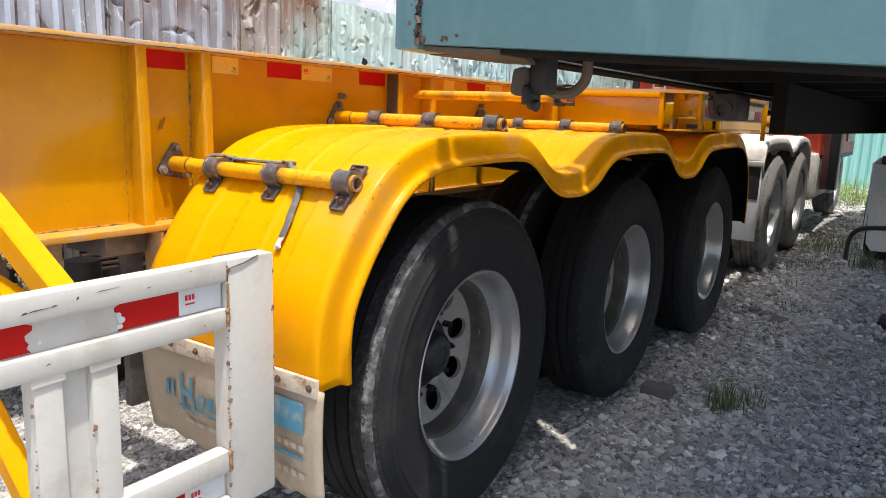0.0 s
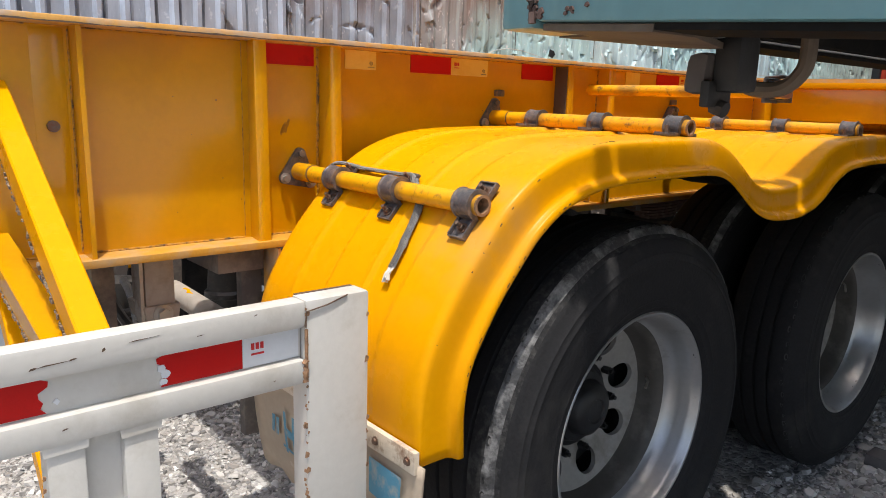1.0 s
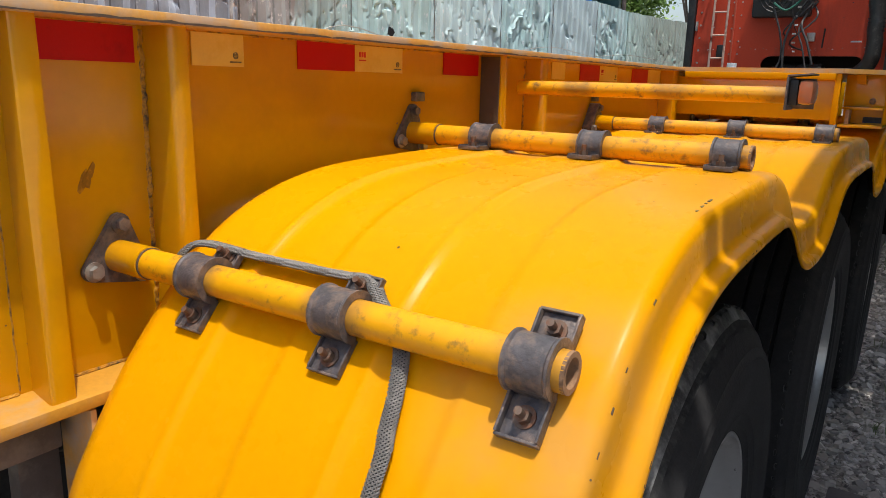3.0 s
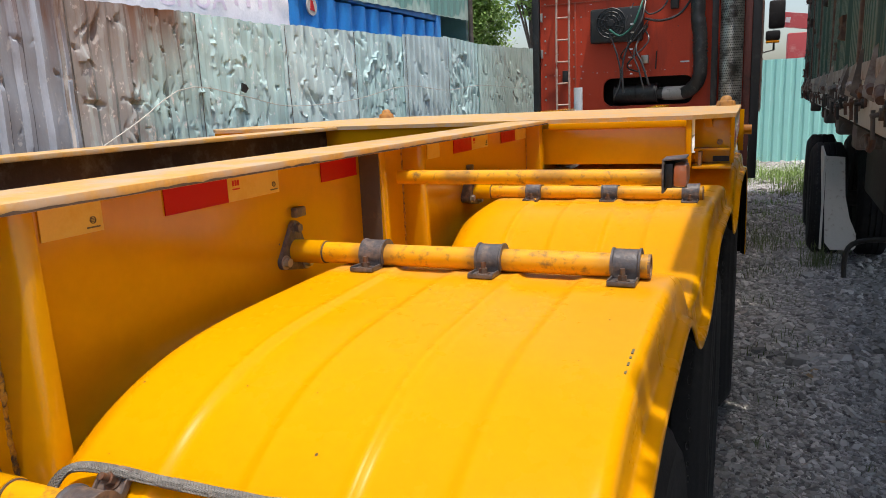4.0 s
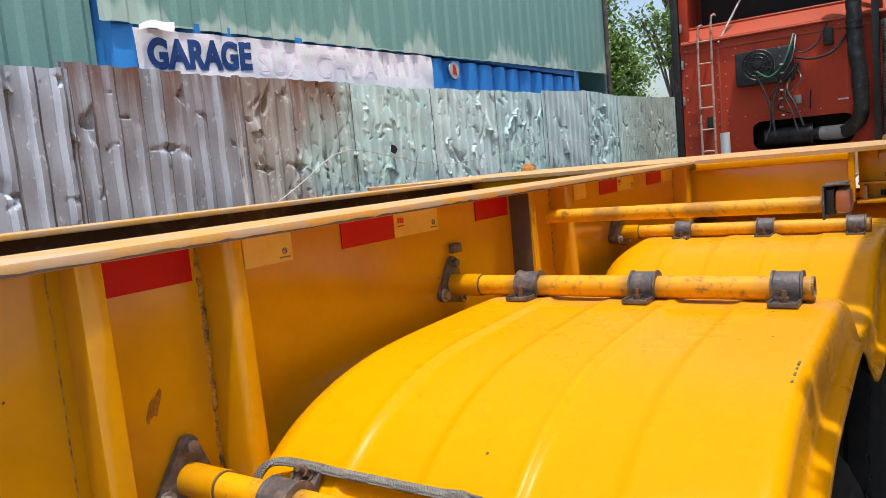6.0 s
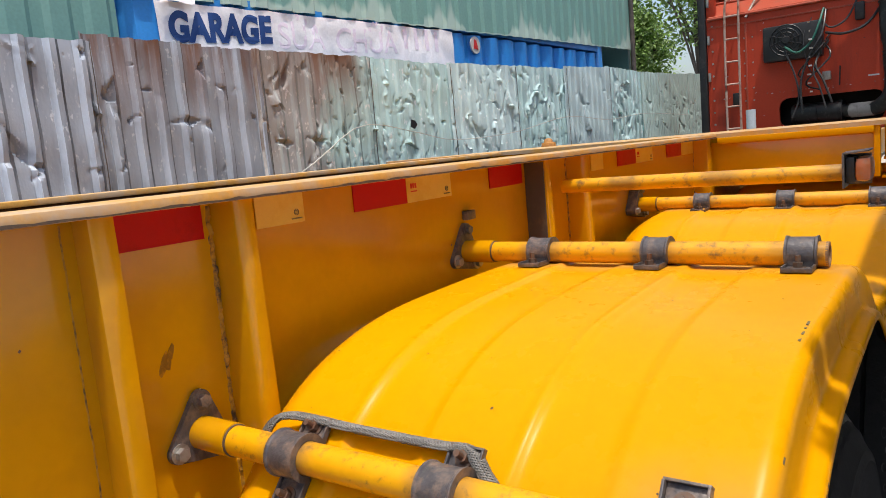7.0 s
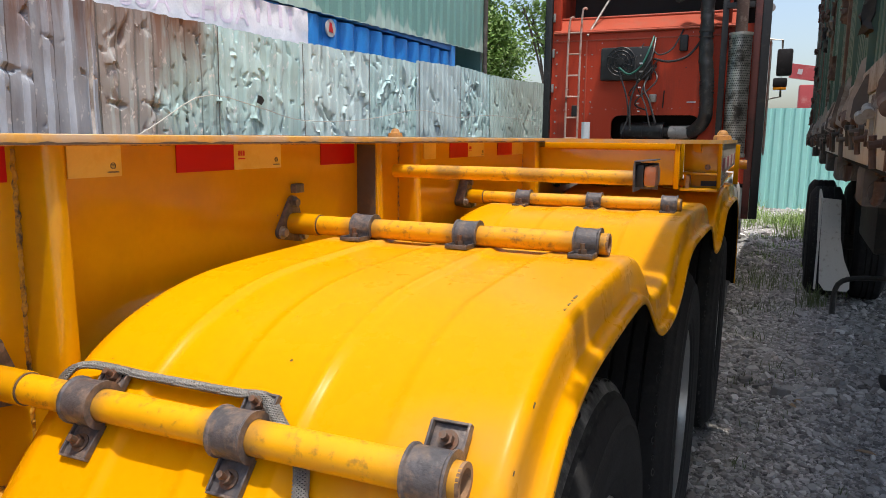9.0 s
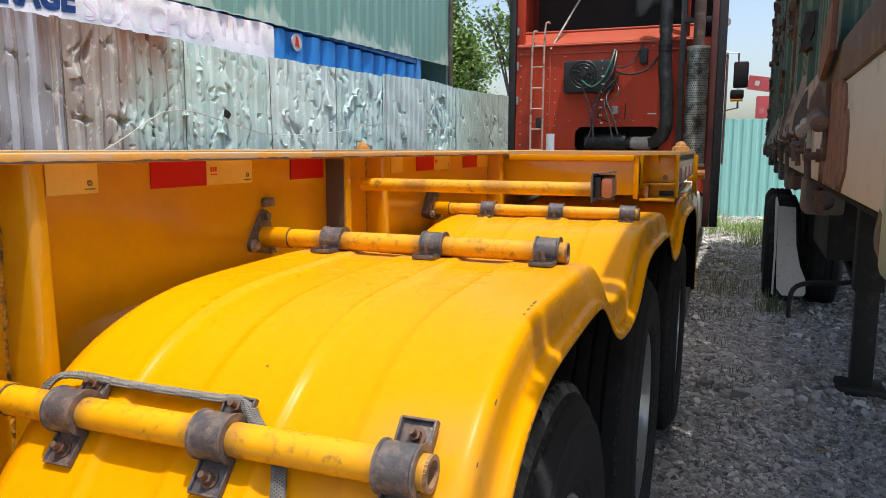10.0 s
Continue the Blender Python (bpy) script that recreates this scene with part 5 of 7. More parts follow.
    for k, x in enumerate(clamps):
        clamp(pipe, x, y, z, big_last and k == len(clamps) - 1)
    return pipe


support_pipe(-0.485, 1.101, -0.026, (-0.534, -0.302, -0.061), True)
support_pipe(0.212, 1.2445, -0.026, (-0.535, -0.302, -0.064))
support_pipe(1.205, 1.2365, 0.003, (-0.497, -0.262, -0.031), base=0.022)
support_pipe(2.45, 1.236, 0.0, (-0.48, -0.25, -0.02))

# lamp bar between the second and third pipe
bm = bmesh.new()
tube(bm, [(-0.699, 0.657, 1.344), (-0.053, 0.657, 1.344)], 0.0175, 20)
bar = part("lamp_bar", bm, M_PIPE, trailer, "yellow steel bar carrying a side lamp")
bm = bmesh.new()
box(bm, -0.052, -0.048, 0.606, 0.70, 1.314, 1.382, bevel=0.001)
box(bm, -0.048, -0.006, 0.692, 0.696, 1.316, 1.380)
box(bm, -0.052, -0.004, 0.612, 0.70, 1.3825, 1.386, bevel=0.001, m=None)
for v in bm.verts:
    if v.co.z > 1.382 and v.co.x > -0.02:
        v.co.z += 0.004
part("lamp_bracket", bm, M_CLAMP, bar, "dark bent lamp bracket")
lens = boxed(-0.030, 0.000, 0.612, 0.690, 1.326, 1.376, bevel=0.012)
lamp_ob = part("side_lamp", lens, M_LAMP_RED, bar, "dull orange-brown side lamp")
part("lamp_base", boxed(-0.0475, -0.0305, 0.622, 0.6915, 1.324, 1.376, bevel=0.002), M_BLACK, lamp_ob)

# ---- wheels ----
R = 0.512


def tyre_mesh():
    prof = [(0.296, -0.005), (0.302, 0.006), (0.312, 0.010), (0.314, 0.013), (0.32, 0.0135), (0.33, 0.016), (0.334, 0.019), (0.338, 0.0185), (0.37, 0.026), (0.41, 0.030), (0.430, 0.0275), (0.433, 0.029), (0.438, 0.0265), (0.446, 0.024), (0.450, 0.0245), (0.455, 0.020), (0.472, 0.010), (0.480, 0.007), (0.483, 0.003), (0.492, -0.004), (R - 0.006, -0.014), (R, -0.024)]
    for g in (-0.07, -0.115, -0.16):
        prof += [(R, g + 0.006), (R - 0.011, g + 0.004), (R - 0.011, g - 0.004), (R, g - 0.006)]
    prof += [(R, -0.210), (R - 0.008, -0.222), (0.47, -0.238), (0.41, -0.262), (0.35, -0.25), (0.30, -0.23)]
    bm = bmesh.new()
    lathe(bm, prof, 220)
    for v in bm.verts:
        r = math.hypot(v.co.y, v.co.z)
        if r > 0.48 and v.co.x > -0.06:
            # torn, lumpy shoulder
            q = noise.noise(Vector((v.co.x * 20, v.co.y * 9, v.co.z * 9))) + 0.6 * noise.noise(Vector((v.co.x * 60, v.co.y * 40, v.co.z * 40)))
            k = 1 - 0.010 * max(0.0, q)
            v.co.y, v.co.z = v.co.y * k, v.co.z * k
    return bm


def lug_mesh():
    """Small worn nicks along the outer edge of the tread."""
    bm = bmesh.new()
    rnd = random.Random(8)
    for k in range(74):
        a = 2 * math.pi * k / 74 + rnd.uniform(-0.01, 0.01)
        m = Matrix.Rotation(a, 4, "X")
        w, x = rnd.uniform(0.005, 0.0125), -0.020 + rnd.uniform(-0.005, 0.004)
        ring = [bm.verts.new(m @ Vector((x + 0.5 * w * math.cos(q), 1.3 * w * math.sin(q), R + 0.0012 - 0.5 * max(0.0, (x + 0.5 * w * math.cos(q)) + 0.024)))) for q in [j * 6.283 / 7 for j in range(7)]]
        low = bm.verts.new(m @ Vector((x, 0, R - 0.008)))
        for j in range(7):
            bm.faces.new((ring[j], ring[(j + 1) % 7], low))
    return bm


def rim_mesh():
    bm = bmesh.new()
    prof = [(0.300, -0.012), (0.3015, 0.002), (0.297, 0.006), (0.292, 0.005), (0.289, -0.004), (0.284, -0.010), (0.281, -0.022), (0.276, -0.050), (0.269, -0.074), (0.264, -0.082), (0.257, -0.088), (0.250, -0.094), (0.244, -0.104), (0.241, -0.118), (0.239, -0.145), (0.2345, -0.158)]
    lathe(bm, prof, 96)
    return bm


def disc_mesh():
    """The flat wheel disc with its eight round openings and their turned-in edges."""
    bm = bmesh.new()
    edges, holes = [], []

    def loop(cy, cz, r, n):
        vs = [bm.verts.new((-0.172, cy + r * math.cos(2 * math.pi * k / n), cz + r * math.sin(2 * math.pi * k / n))) for k in range(n)]
        es = [bm.edges.new((vs[k], vs[(k + 1) % n])) for k in range(n)]
        edges.extend(es)
        return es
    loop(0, 0, 0.2345, 96)
    loop(0, 0, 0.085, 48)
    for k in range(8):
        a = 2 * math.pi * k / 8
        holes += loop(0.178 * math.cos(a), 0.178 * math.sin(a), 0.038, 24)
    bmesh.ops.triangle_fill(bm, edges=edges, use_beauty=True)
    for v in bm.verts:
        v.co.x = -0.203 + (math.hypot(v.co.y, v.co.z) - 0.10) / 0.1345 * 0.045
    lip = bmesh.ops.extrude_edge_only(bm, edges=holes)["geom"]
    for v in lip:
        if isinstance(v, bmesh.types.BMVert):
            v.co.x -= 0.014
    return bm


def hub_mesh():
    bm = bmesh.new()
    lathe(bm, [(0.0, -0.124), (0.030, -0.124), (0.034, -0.120), (0.050, -0.121), (0.062, -0.128), (0.070, -0.134), (0.078, -0.158), (0.096, -0.166), (0.104, -0.182), (0.118, -0.188), (0.120, -0.202)], 40)
    return bm


def nut_mesh():
    return rod(rod(bmesh.new(), (-0.192, 0, 0), (-0.168, 0, 0), 0.0115, 6), (-0.168, 0, 0), (-0.158, 0, 0), 0.006, 8)


ME_RIM, ME_TYRE, ME_LUG = to_mesh("rim", rim_mesh(), M_RIM), to_mesh("tyre", tyre_mesh(), M_TYRE), to_mesh("tread_edge", lug_mesh(), M_BLACK)
# the barrel turns dark from the drop centre inwards
ME_RIM.materials.append(M_RIM_DEEP)
for poly in ME_RIM.polygons:
    poly.material_index = 1 if poly.center.x < -0.087 else 0
ME_TYRE.materials.append(M_TREAD)
ME_TYRE.materials.append(M_SCUFF)
for poly in ME_TYRE.polygons:
    if math.hypot(poly.center.y, poly.center.z) > 0.484 and poly.center.x > -0.066:
        poly.material_index = 2 if -0.03 < poly.center.x < -0.007 else 1
ME_DISC, ME_HUB, ME_NUT = to_mesh("disc", disc_mesh(), M_DISC), to_mesh("hub", hub_mesh(), M_HUB), to_mesh("wheel_nut", nut_mesh(), M_HUB)
ME_DISC_BACK = to_mesh("brake_drum", lathe(bmesh.new(), [(0.0, -0.225), (0.215, -0.225), (0.215, -0.45)], 40), M_BLACK)
bm = bmesh.new()
tube(bm, [(-0.135, 0.238, -0.02), (-0.118, 0.225, -0.022), (-0.105, 0.195, -0.024)], 0.004, 8)
ME_VALVE = to_mesh("valve", bm, M_STEEL)


# dark copy of the silver rim, with the shade under the frame in its colour
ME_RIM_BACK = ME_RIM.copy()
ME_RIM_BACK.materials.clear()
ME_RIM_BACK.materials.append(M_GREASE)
ME_TYRE_PLAIN = ME_TYRE.copy()
ME_TYRE_PLAIN.materials.clear()
for rubber in (M_TYRE, M_TREAD, M_TREAD):
    ME_TYRE_PLAIN.materials.append(rubber)
ME_TYRE_DUSTY = ME_TYRE.copy()
ME_TYRE_DUSTY.materials.clear()
for _ in range(3):
    ME_TYRE_DUSTY.materials.append(M_TYRE_DUSTY)


def wheel(owner, x, y, z, spin, rim_only=False, label="black truck tyre on a deep silver steel rim", s=1.0, tyre=None):
    ob = part("wheel", ME_RIM if not rim_only else ME_RIM_BACK, None, owner, label)
    basis = Matrix.LocRotScale(Vector((x, y, z)), Euler((radians(spin), 0, 0)), Vector((s, s, s)))
    ob.matrix_basis = basis
    part("tyre", tyre or ME_TYRE, None, ob)
    if not rim_only:
        tagged(part("tread_edge", ME_LUG, None, ob), kind="stuff")
        part("disc", ME_DISC, None, ob)
        part("hub", ME_HUB, None, ob)
        for k in range(10):
            a = 2 * math.pi * (k + 0.5) / 10
            part("wheel_nut", ME_NUT, None, ob, at=(0, 0.134 * math.cos(a), 0.134 * math.sin(a)))
        part("valve", ME_VALVE, None, ob)
        part("brake_drum", ME_DISC_BACK, None, ob)
    return ob


AXLES = (0.05, 1.375, 2.70)
for k, y in enumerate(AXLES):
    wheel(trailer, 0.028 * max(0.0, y - 0.7), y, 0.506, (14, 40, 75)[k], tyre=ME_TYRE_PLAIN if k else None)
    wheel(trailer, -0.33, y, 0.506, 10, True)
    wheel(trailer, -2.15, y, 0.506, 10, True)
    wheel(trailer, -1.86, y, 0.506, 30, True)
    bm = bmesh.new()
    rod(bm, (-2.2, y, 0.506), (-0.3, y, 0.506), 0.065, 20)
    part("axle", bm, M_FRAME, trailer, "dusty tubular axle")
    for x in (-1.68, -0.80):
        bm = bmesh.new()
        for j in range(9):
            # bowed flat leaves, shorter towards the axle
            ln, rows = 0.60 - 0.055 * j, []
            for i in range(9):
                u = i / 4 - 1
                yy, zz = y + ln * u, 0.745 - 0.019 * j + 0.075 * (u * ln / 0.6) ** 2
                rows.append([bm.verts.new((x + a, yy, zz + b)) for a, b in ((-0.038, -0.0075), (0.038, -0.0075), (0.038, 0.0075), (-0.038, 0.0075))])
            for p, q in zip(rows, rows[1:]):
                for i in range(4):
                    bm.faces.new((p[i], p[(i + 1) % 4], q[(i + 1) % 4], q[i]))
            bm.faces.new(rows[0])
            bm.faces.new(rows[-1])
        spring = part("leaf_spring", bm, M_RUST if x < -1 else M_GREASE, trailer, "rusty pack of bowed spring leaves")
        for yy in (y - 0.30, y + 0.30):
            part("spring_clip", boxed(x - 0.045, x + 0.045, yy - 0.02, yy + 0.02, 0.655, 0.79, bevel=0.003), M_FRAME, spring)
# spring hangers and torque rods under the beams
def hanger_at(x, y):
    bm = bmesh.new()
    for s in (-0.05, 0.04):
        prism(bm, [(y - 0.11, 0.922), (y + 0.11, 0.922), (y + 0.055, 0.62), (y - 0.055, 0.62)], "x", x + s, x + s + 0.01)
    hanger = part("spring_hanger", bm, M_FRAME, trailer, "dusty grey spring hanger")
    part("pin", rod(bmesh.new(), (x - 0.065, y, 0.66), (x + 0.065, y, 0.66), 0.02, 14), M_FRAME, hanger)


for x in (-1.68, -0.80):
    for y in (0.66, 1.99, 3.3):
        hanger_at(x, y)
hanger_at(-1.68, -0.72)
# rear hanger box of the near beam, its bolt, cross tube and plates
rear = part("spring_hanger", boxed(-0.86, -0.76, -0.875, -0.805, 0.755, 0.921, bevel=0.004), M_DUSTY, trailer, "dusty grey rear spring hanger box")
part("skirt", prism(bmesh.new(), [(-0.885, 0.79), (-0.795, 0.79), (-0.80, 0.752), (-0.835, 0.735), (-0.875, 0.745)], "x", -0.872, -0.752, bevel=0.002), M_DUSTY, rear)
part("bolt", hexbolt(bmesh.new(), (-0.752, -0.838, 0.768), (1, 0, 0), 0.016, 0.014), M_STEEL, rear)
part("edge_plate", boxed(-0.80, -0.755, -0.888, -0.880, 0.75, 0.92), M_STEEL, rear)
part("back_plate", boxed(-0.95, -0.78, -0.985, -0.935, 0.66, 0.921, bevel=0.003), M_FRAME, trailer)
tube_ob = part("cross_tube", rod(bmesh.new(), (-1.26, -0.652, 0.70), (-0.755, -0.652, 0.69), 0.032, 20), M_DUSTY, trailer, "dusty grey cross tube with yellow paint left")
part("paint_rest", tube(bmesh.new(), [(-1.10 + 0.02 * k, -0.655 + 0.004 * math.sin(k * 2), 0.726 - 0.0008 * k) for k in range(9)], 0.008, 6, 0.5), M_FENDER, tube_ob)
part("tube_lug", prism(bmesh.new(), [(-0.69, 0.921), (-0.62, 0.921), (-0.625, 0.72), (-0.68, 0.70)], "x", -1.24, -1.20), M_FRAME, tube_ob)
part("hanger_plate", boxed(-0.765, -0.735, -0.645, -0.588, 0.40, 0.921, bevel=0.003), M_FRAME, trailer, "upright grey hanger plate")
part("hanger_plate", boxed(-0.90, -0.70, -0.72, -0.60, 0.86, 0.921, bevel=0.003), M_FRAME, trailer)
part("edge_plate", boxed(-0.735, -0.655, -0.583, -0.574, 0.45, 0.918, bevel=0.002), M_FLANGE, trailer)
# unseen cylinder, added so the gap under the frame stays dark
tank = rod(bmesh.new(), (-1.22, 0.30, 0.74), (-1.22, 1.15, 0.74), 0.15, 24)
bmesh.ops.bevel(tank, geom=[e for e in tank.edges if abs(e.verts[0].co.y - e.verts[1].co.y) < 0.01], offset=0.03, segments=2, affect="EDGES")
part("gap_cylinder", tank, M_GREASE, trailer, "added dark cylinder closing a gap under the frame")
# brown leaf pack and pale brake chamber deep under the frame
pack = part("leaf_pack", boxed(-1.62, -1.56, -0.345, -0.315, 0.62, 0.76, bevel=0.004), M_STEEL, trailer, "rust-brown spring leaves with steel clip")
for k in range(5):
    part("leaf", boxed(-1.63, -1.55, -0.31, -0.12 - 0.012 * k, 0.70 - 0.021 * k, 0.713 - 0.021 * k, bevel=0.002), M_RUST, pack)
chamber = lathe(bmesh.new(), [(0.0, 0.0), (0.05, 0.0), (0.062, 0.012), (0.064, 0.05), (0.072, 0.054), (0.072, 0.064), (0.06, 0.07), (0.05, 0.13), (0.0, 0.135)], 24)
bmesh.ops.transform(chamber, matrix=Matrix.Translation((-0.98, -0.45, 0.40)) @ Matrix.Rotation(radians(60), 4, "Z"), verts=chamber.verts)
part("brake_chamber", chamber, M_STEEL, trailer, "dusty pale brake chamber")
# upright canisters added to keep gaps dark, and a slack air hose by the far springs
for y in (-0.755, -0.395):
    chamber = lathe(bmesh.new(), [(0.0, 0.0), (0.045, 0.0), (0.066, 0.03), (0.068, 0.09), (0.076, 0.095), (0.076, 0.11), (0.066, 0.12), (0.06, 0.20), (0.0, 0.215)], 24)
    bmesh.ops.transform(chamber, matrix=Matrix.Translation((-1.40, y, 0.505)) @ Matrix.Rotation(radians(-90), 4, "Y"), verts=chamber.verts)
    part("brake_chamber", chamber, M_GREASE, trailer, "added dark canister closing a gap")
part("air_hose", tube(bmesh.new(), smooth_line([(-0.96, -0.93, 0.90), (-0.97, -0.90, 0.78), (-1.00, -0.85, 0.68), (-1.08, -0.80, 0.64), (-1.18, -0.78, 0.70), (-1.32, -0.76, 0.72)], 26), 0.013, 8), M_HOSE, trailer, "slack black air hose")

# ---- white side guard with its brackets ----
GX = -0.066


def guard():
    g = part("side_guard", boxed(GX - 0.05, GX, -0.840, -0.714, 0.405, 0.963, bevel=0.006), M_WHITE, trailer, "cream-white welded side guard with chipped paint")
    def rail(z0, z1, y1=-0.841):
        bm = bmesh.new()
        box(bm, GX - 0.038, GX + 0.002, -2.9, y1, z0, z1, bevel=0.008)
        return part("rail", bm, M_WHITE, g)
    rail(0.917, 0.964)
    rail(0.819, 0.862)
    rail(0.497, 0.548)
    rail(0.40, 0.44)
    part("backing_plate", boxed(GX - 0.030, GX - 0.018, -2.9, -0.842, 0.858, 0.921), M_WHITE, g)
    part("backing_plate", boxed(GX - 0.030, GX - 0.018, -2.9, -0.842, 0.436, 0.50), M_WHITE, g)
    for z0, z1 in ((0.864, 0.916), (0.4405, 0.495)):
        for y0, y1, m in ((-0.945, -0.846, M_SILVER_TAPE), (-1.080, -0.946, M_RED_TAPE), (-1.36, -1.222, M_RED_TAPE), (-1.52, -1.38, M_SILVER_TAPE)):
            poly = [(y0, z0), (y1, z0), (y1, z1), (y0, z1)]
            if m is M_RED_TAPE:
                side = y0 if y1 > -1.2 else y1
                s = 1 if y1 > -1.2 else -1
                rnd = random.Random(3)
                rag = [(side + s * rnd.uniform(0.0, 0.022), z0 + (z1 - z0) * k / 7) for k in range(8)]
                poly = ([(y1, z1), (y1, z0)] + rag) if s > 0 else ([(y0, z0)] + rag + [(y0, z1)])
            st = part("reflector_strip", prism(bmesh.new(), poly, "x", GX - 0.018, GX - 0.0165), m, g, "peeling red reflective tape" if m is M_RED_TAPE else "silver reflective tape")
            if m is M_SILVER_TAPE and y1 > -0.9:
                bm = bmesh.new()
                for k in range(3):
                    box(bm, GX - 0.0165, GX - 0.0155, y0 + 0.014 + 0.008 * k, y0 + 0.0195 + 0.008 * k, z0 + 0.028, z0 + 0.039)
                box(bm, GX - 0.0165, GX - 0.0155, y0 + 0.014, y0 + 0.036, z0 + 0.019, z0 + 0.022)
                part("printed_mark", bm, M_RED_INK, st)
    # post of two angles with a plate between
    for y0, y1 in ((-1.135, -1.085), (-1.235, -1.185)):
        part("post", boxed(GX - 0.045, GX - 0.004, y0, y1, 0.30, 0.822, bevel=0.005), M_WHITE, g)
    part("post_plate", boxed(GX - 0.04, GX - 0.022, -1.185, -1.135, 0.30, 0.822), M_WHITE, g)
    for y in (-2.0, -2.15):
        part("post", boxed(GX - 0.045, GX - 0.004, y, y + 0.05, 0.30, 0.822, bevel=0.005), M_WHITE, g)
    # chips and rust at the welded corner
    rnd = random.Random(12)
    for k in range(70):
        y = rnd.choice((-0.842, -0.840, -0.838, -1.239, -1.137, -0.716)) + rnd.uniform(-0.003, 0.002)
        z = rnd.uniform(0.45, 0.95) if y > -1 else rnd.uniform(0.45, 0.80)
        a = rnd.lognormvariate(-6.1, 0.6)
        part("paint_chip", prism(bmesh.new(), [(y - a * 0.6, z - a), (y + a * 0.5, z - a * 0.7), (y + a * 0.7, z + a * 0.5), (y - a * 0.2, z + a)], "x", GX - 0.003, GX + 0.0012), M_CHIP, g)
    # scraped rail, peeled scraps of silver tape, bare black edge on top of the end plate, folded caps of the posts
    for y, z, ln, wd in ((-1.214, 0.938, 0.024, 0.0006), (-1.194, 0.9395, 0.005, 0.0014), (-1.242, 0.936, 0.005, 0.0018), (-1.155, 0.945, 0.0025, 0.0030), (-1.10, 0.950, 0.022, 0.0004), (-1.33, 0.943, 0.03, 0.0005), (-1.02, 0.939, 0.006, 0.0006), (-0.93, 0.955, 0.003, 0.001), (-1.21, 0.843, 0.004, 0.0012), (-0.90, 0.838, 0.002, 0.0009)):
        part("scrape", prism(bmesh.new(), [(y - ln, z - ln * 0.06 - wd), (y + ln * 0.3, z - wd * 0.6), (y + ln, z + ln * 0.06), (y + ln * 0.5, z + wd), (y - ln * 0.6, z + wd * 0.4)], "x", GX + 0.0015, GX + 0.0026), M_SCRATCH, g)
    for y, z, a in ((-1.073, 0.894, 0.008), (-1.066, 0.884, 0.009), (-1.072, 0.873, 0.007), (-1.214, 0.878, 0.005)):
        poly = [(y + a * random.Random(k * 7 + int(a * 1e4)).uniform(0.6, 1.1) * math.cos(k * 0.785), z + 0.9 * a * random.Random(k + int(a * 1e4)).uniform(0.6, 1.1) * math.sin(k * 0.785)) for k in range(8)]
        part("tape_scrap", prism(bmesh.new(), poly, "x", GX - 0.0164, GX - 0.0148), M_SILVER_TAPE, g, "peeled scrap of silver tape")
    part("bare_edge", boxed(GX - 0.0495, GX - 0.043, -0.836, -0.722, 0.9618, 0.9640), M_SCRATCH, g, "bare black top edge")
    for y0, y1 in ((-1.138, -1.082), (-1.238, -1.182)):
        part("post_cap", prism(bmesh.new(), [(y0, 0.806), (y1, 0.808), (y1 + 0.001, 0.8215), (y0 - 0.002, 0.8215)], "x", GX - 0.005, GX - 0.001), M_WHITE, g)
    for z0, z1 in ((0.822, 0.862), (0.50, 0.546)):
        bm = bmesh.new()
        tube(bm, [(GX + 0.0015 + 0.0012 * math.sin(k * 5), -0.8425 + 0.002 * math.sin(k * 3), z0 + (z1 - z0) * k / 9) for k in range(10)], 0.0048, 7, up=(0, 1, 0))
        for v in bm.verts:
            v.co += Vector((0, 0.0035, 0)) * noise.noise(v.co * 160)
        part("weld_seam", bm, M_CHIP, g, "rusty lump of weld")
    bm = bmesh.new()
    tube(bm, [(GX + 0.001, -0.8405, 0.83 + 0.012 * k + 0.002 * math.sin(k * 9)) for k in range(8)], 0.003, 6, up=(0, 1, 0))
    part("weld_seam", bm, M_CHIP, g)
    bm = bmesh.new()
    tube(bm, [(GX + 0.002, -0.842, 0.918), (GX + 0.002, -0.840, 0.945), (GX + 0.002, -0.80, 0.951), (GX + 0.001, -0.76, 0.962)], 0.0013, 6)
    part("crack_line", bm, M_SCRATCH, g, "black open crack along the corner weld")
    return g


side_guard = guard()


def flat_brace(a, b, width, thick, wide_axis=(0, 1, 0)):
    a, b = Vector(a), Vector(b)
    d = (b - a).normalized()
    w = Vector(wide_axis)
    n = d.cross(w).normalized()
    bm = bmesh.new()
    rows = []
    for p in (a, b):
        rows.append([bm.verts.new(p + w * (s * width / 2) + n * (t * thick / 2)) for s, t in ((-1, -1), (1, -1), (1, 1), (-1, 1))])
    for k in range(4):
        bm.faces.new((rows[0][k], rows[0][(k + 1) % 4], rows[1][(k + 1) % 4], rows[1][k]))
    bm.faces.new(rows[0])
    bm.faces.new(rows[1])
    bmesh.ops.bevel(bm, geom=list(bm.edges), offset=0.003, segments=1, affect="EDGES")
    return bm


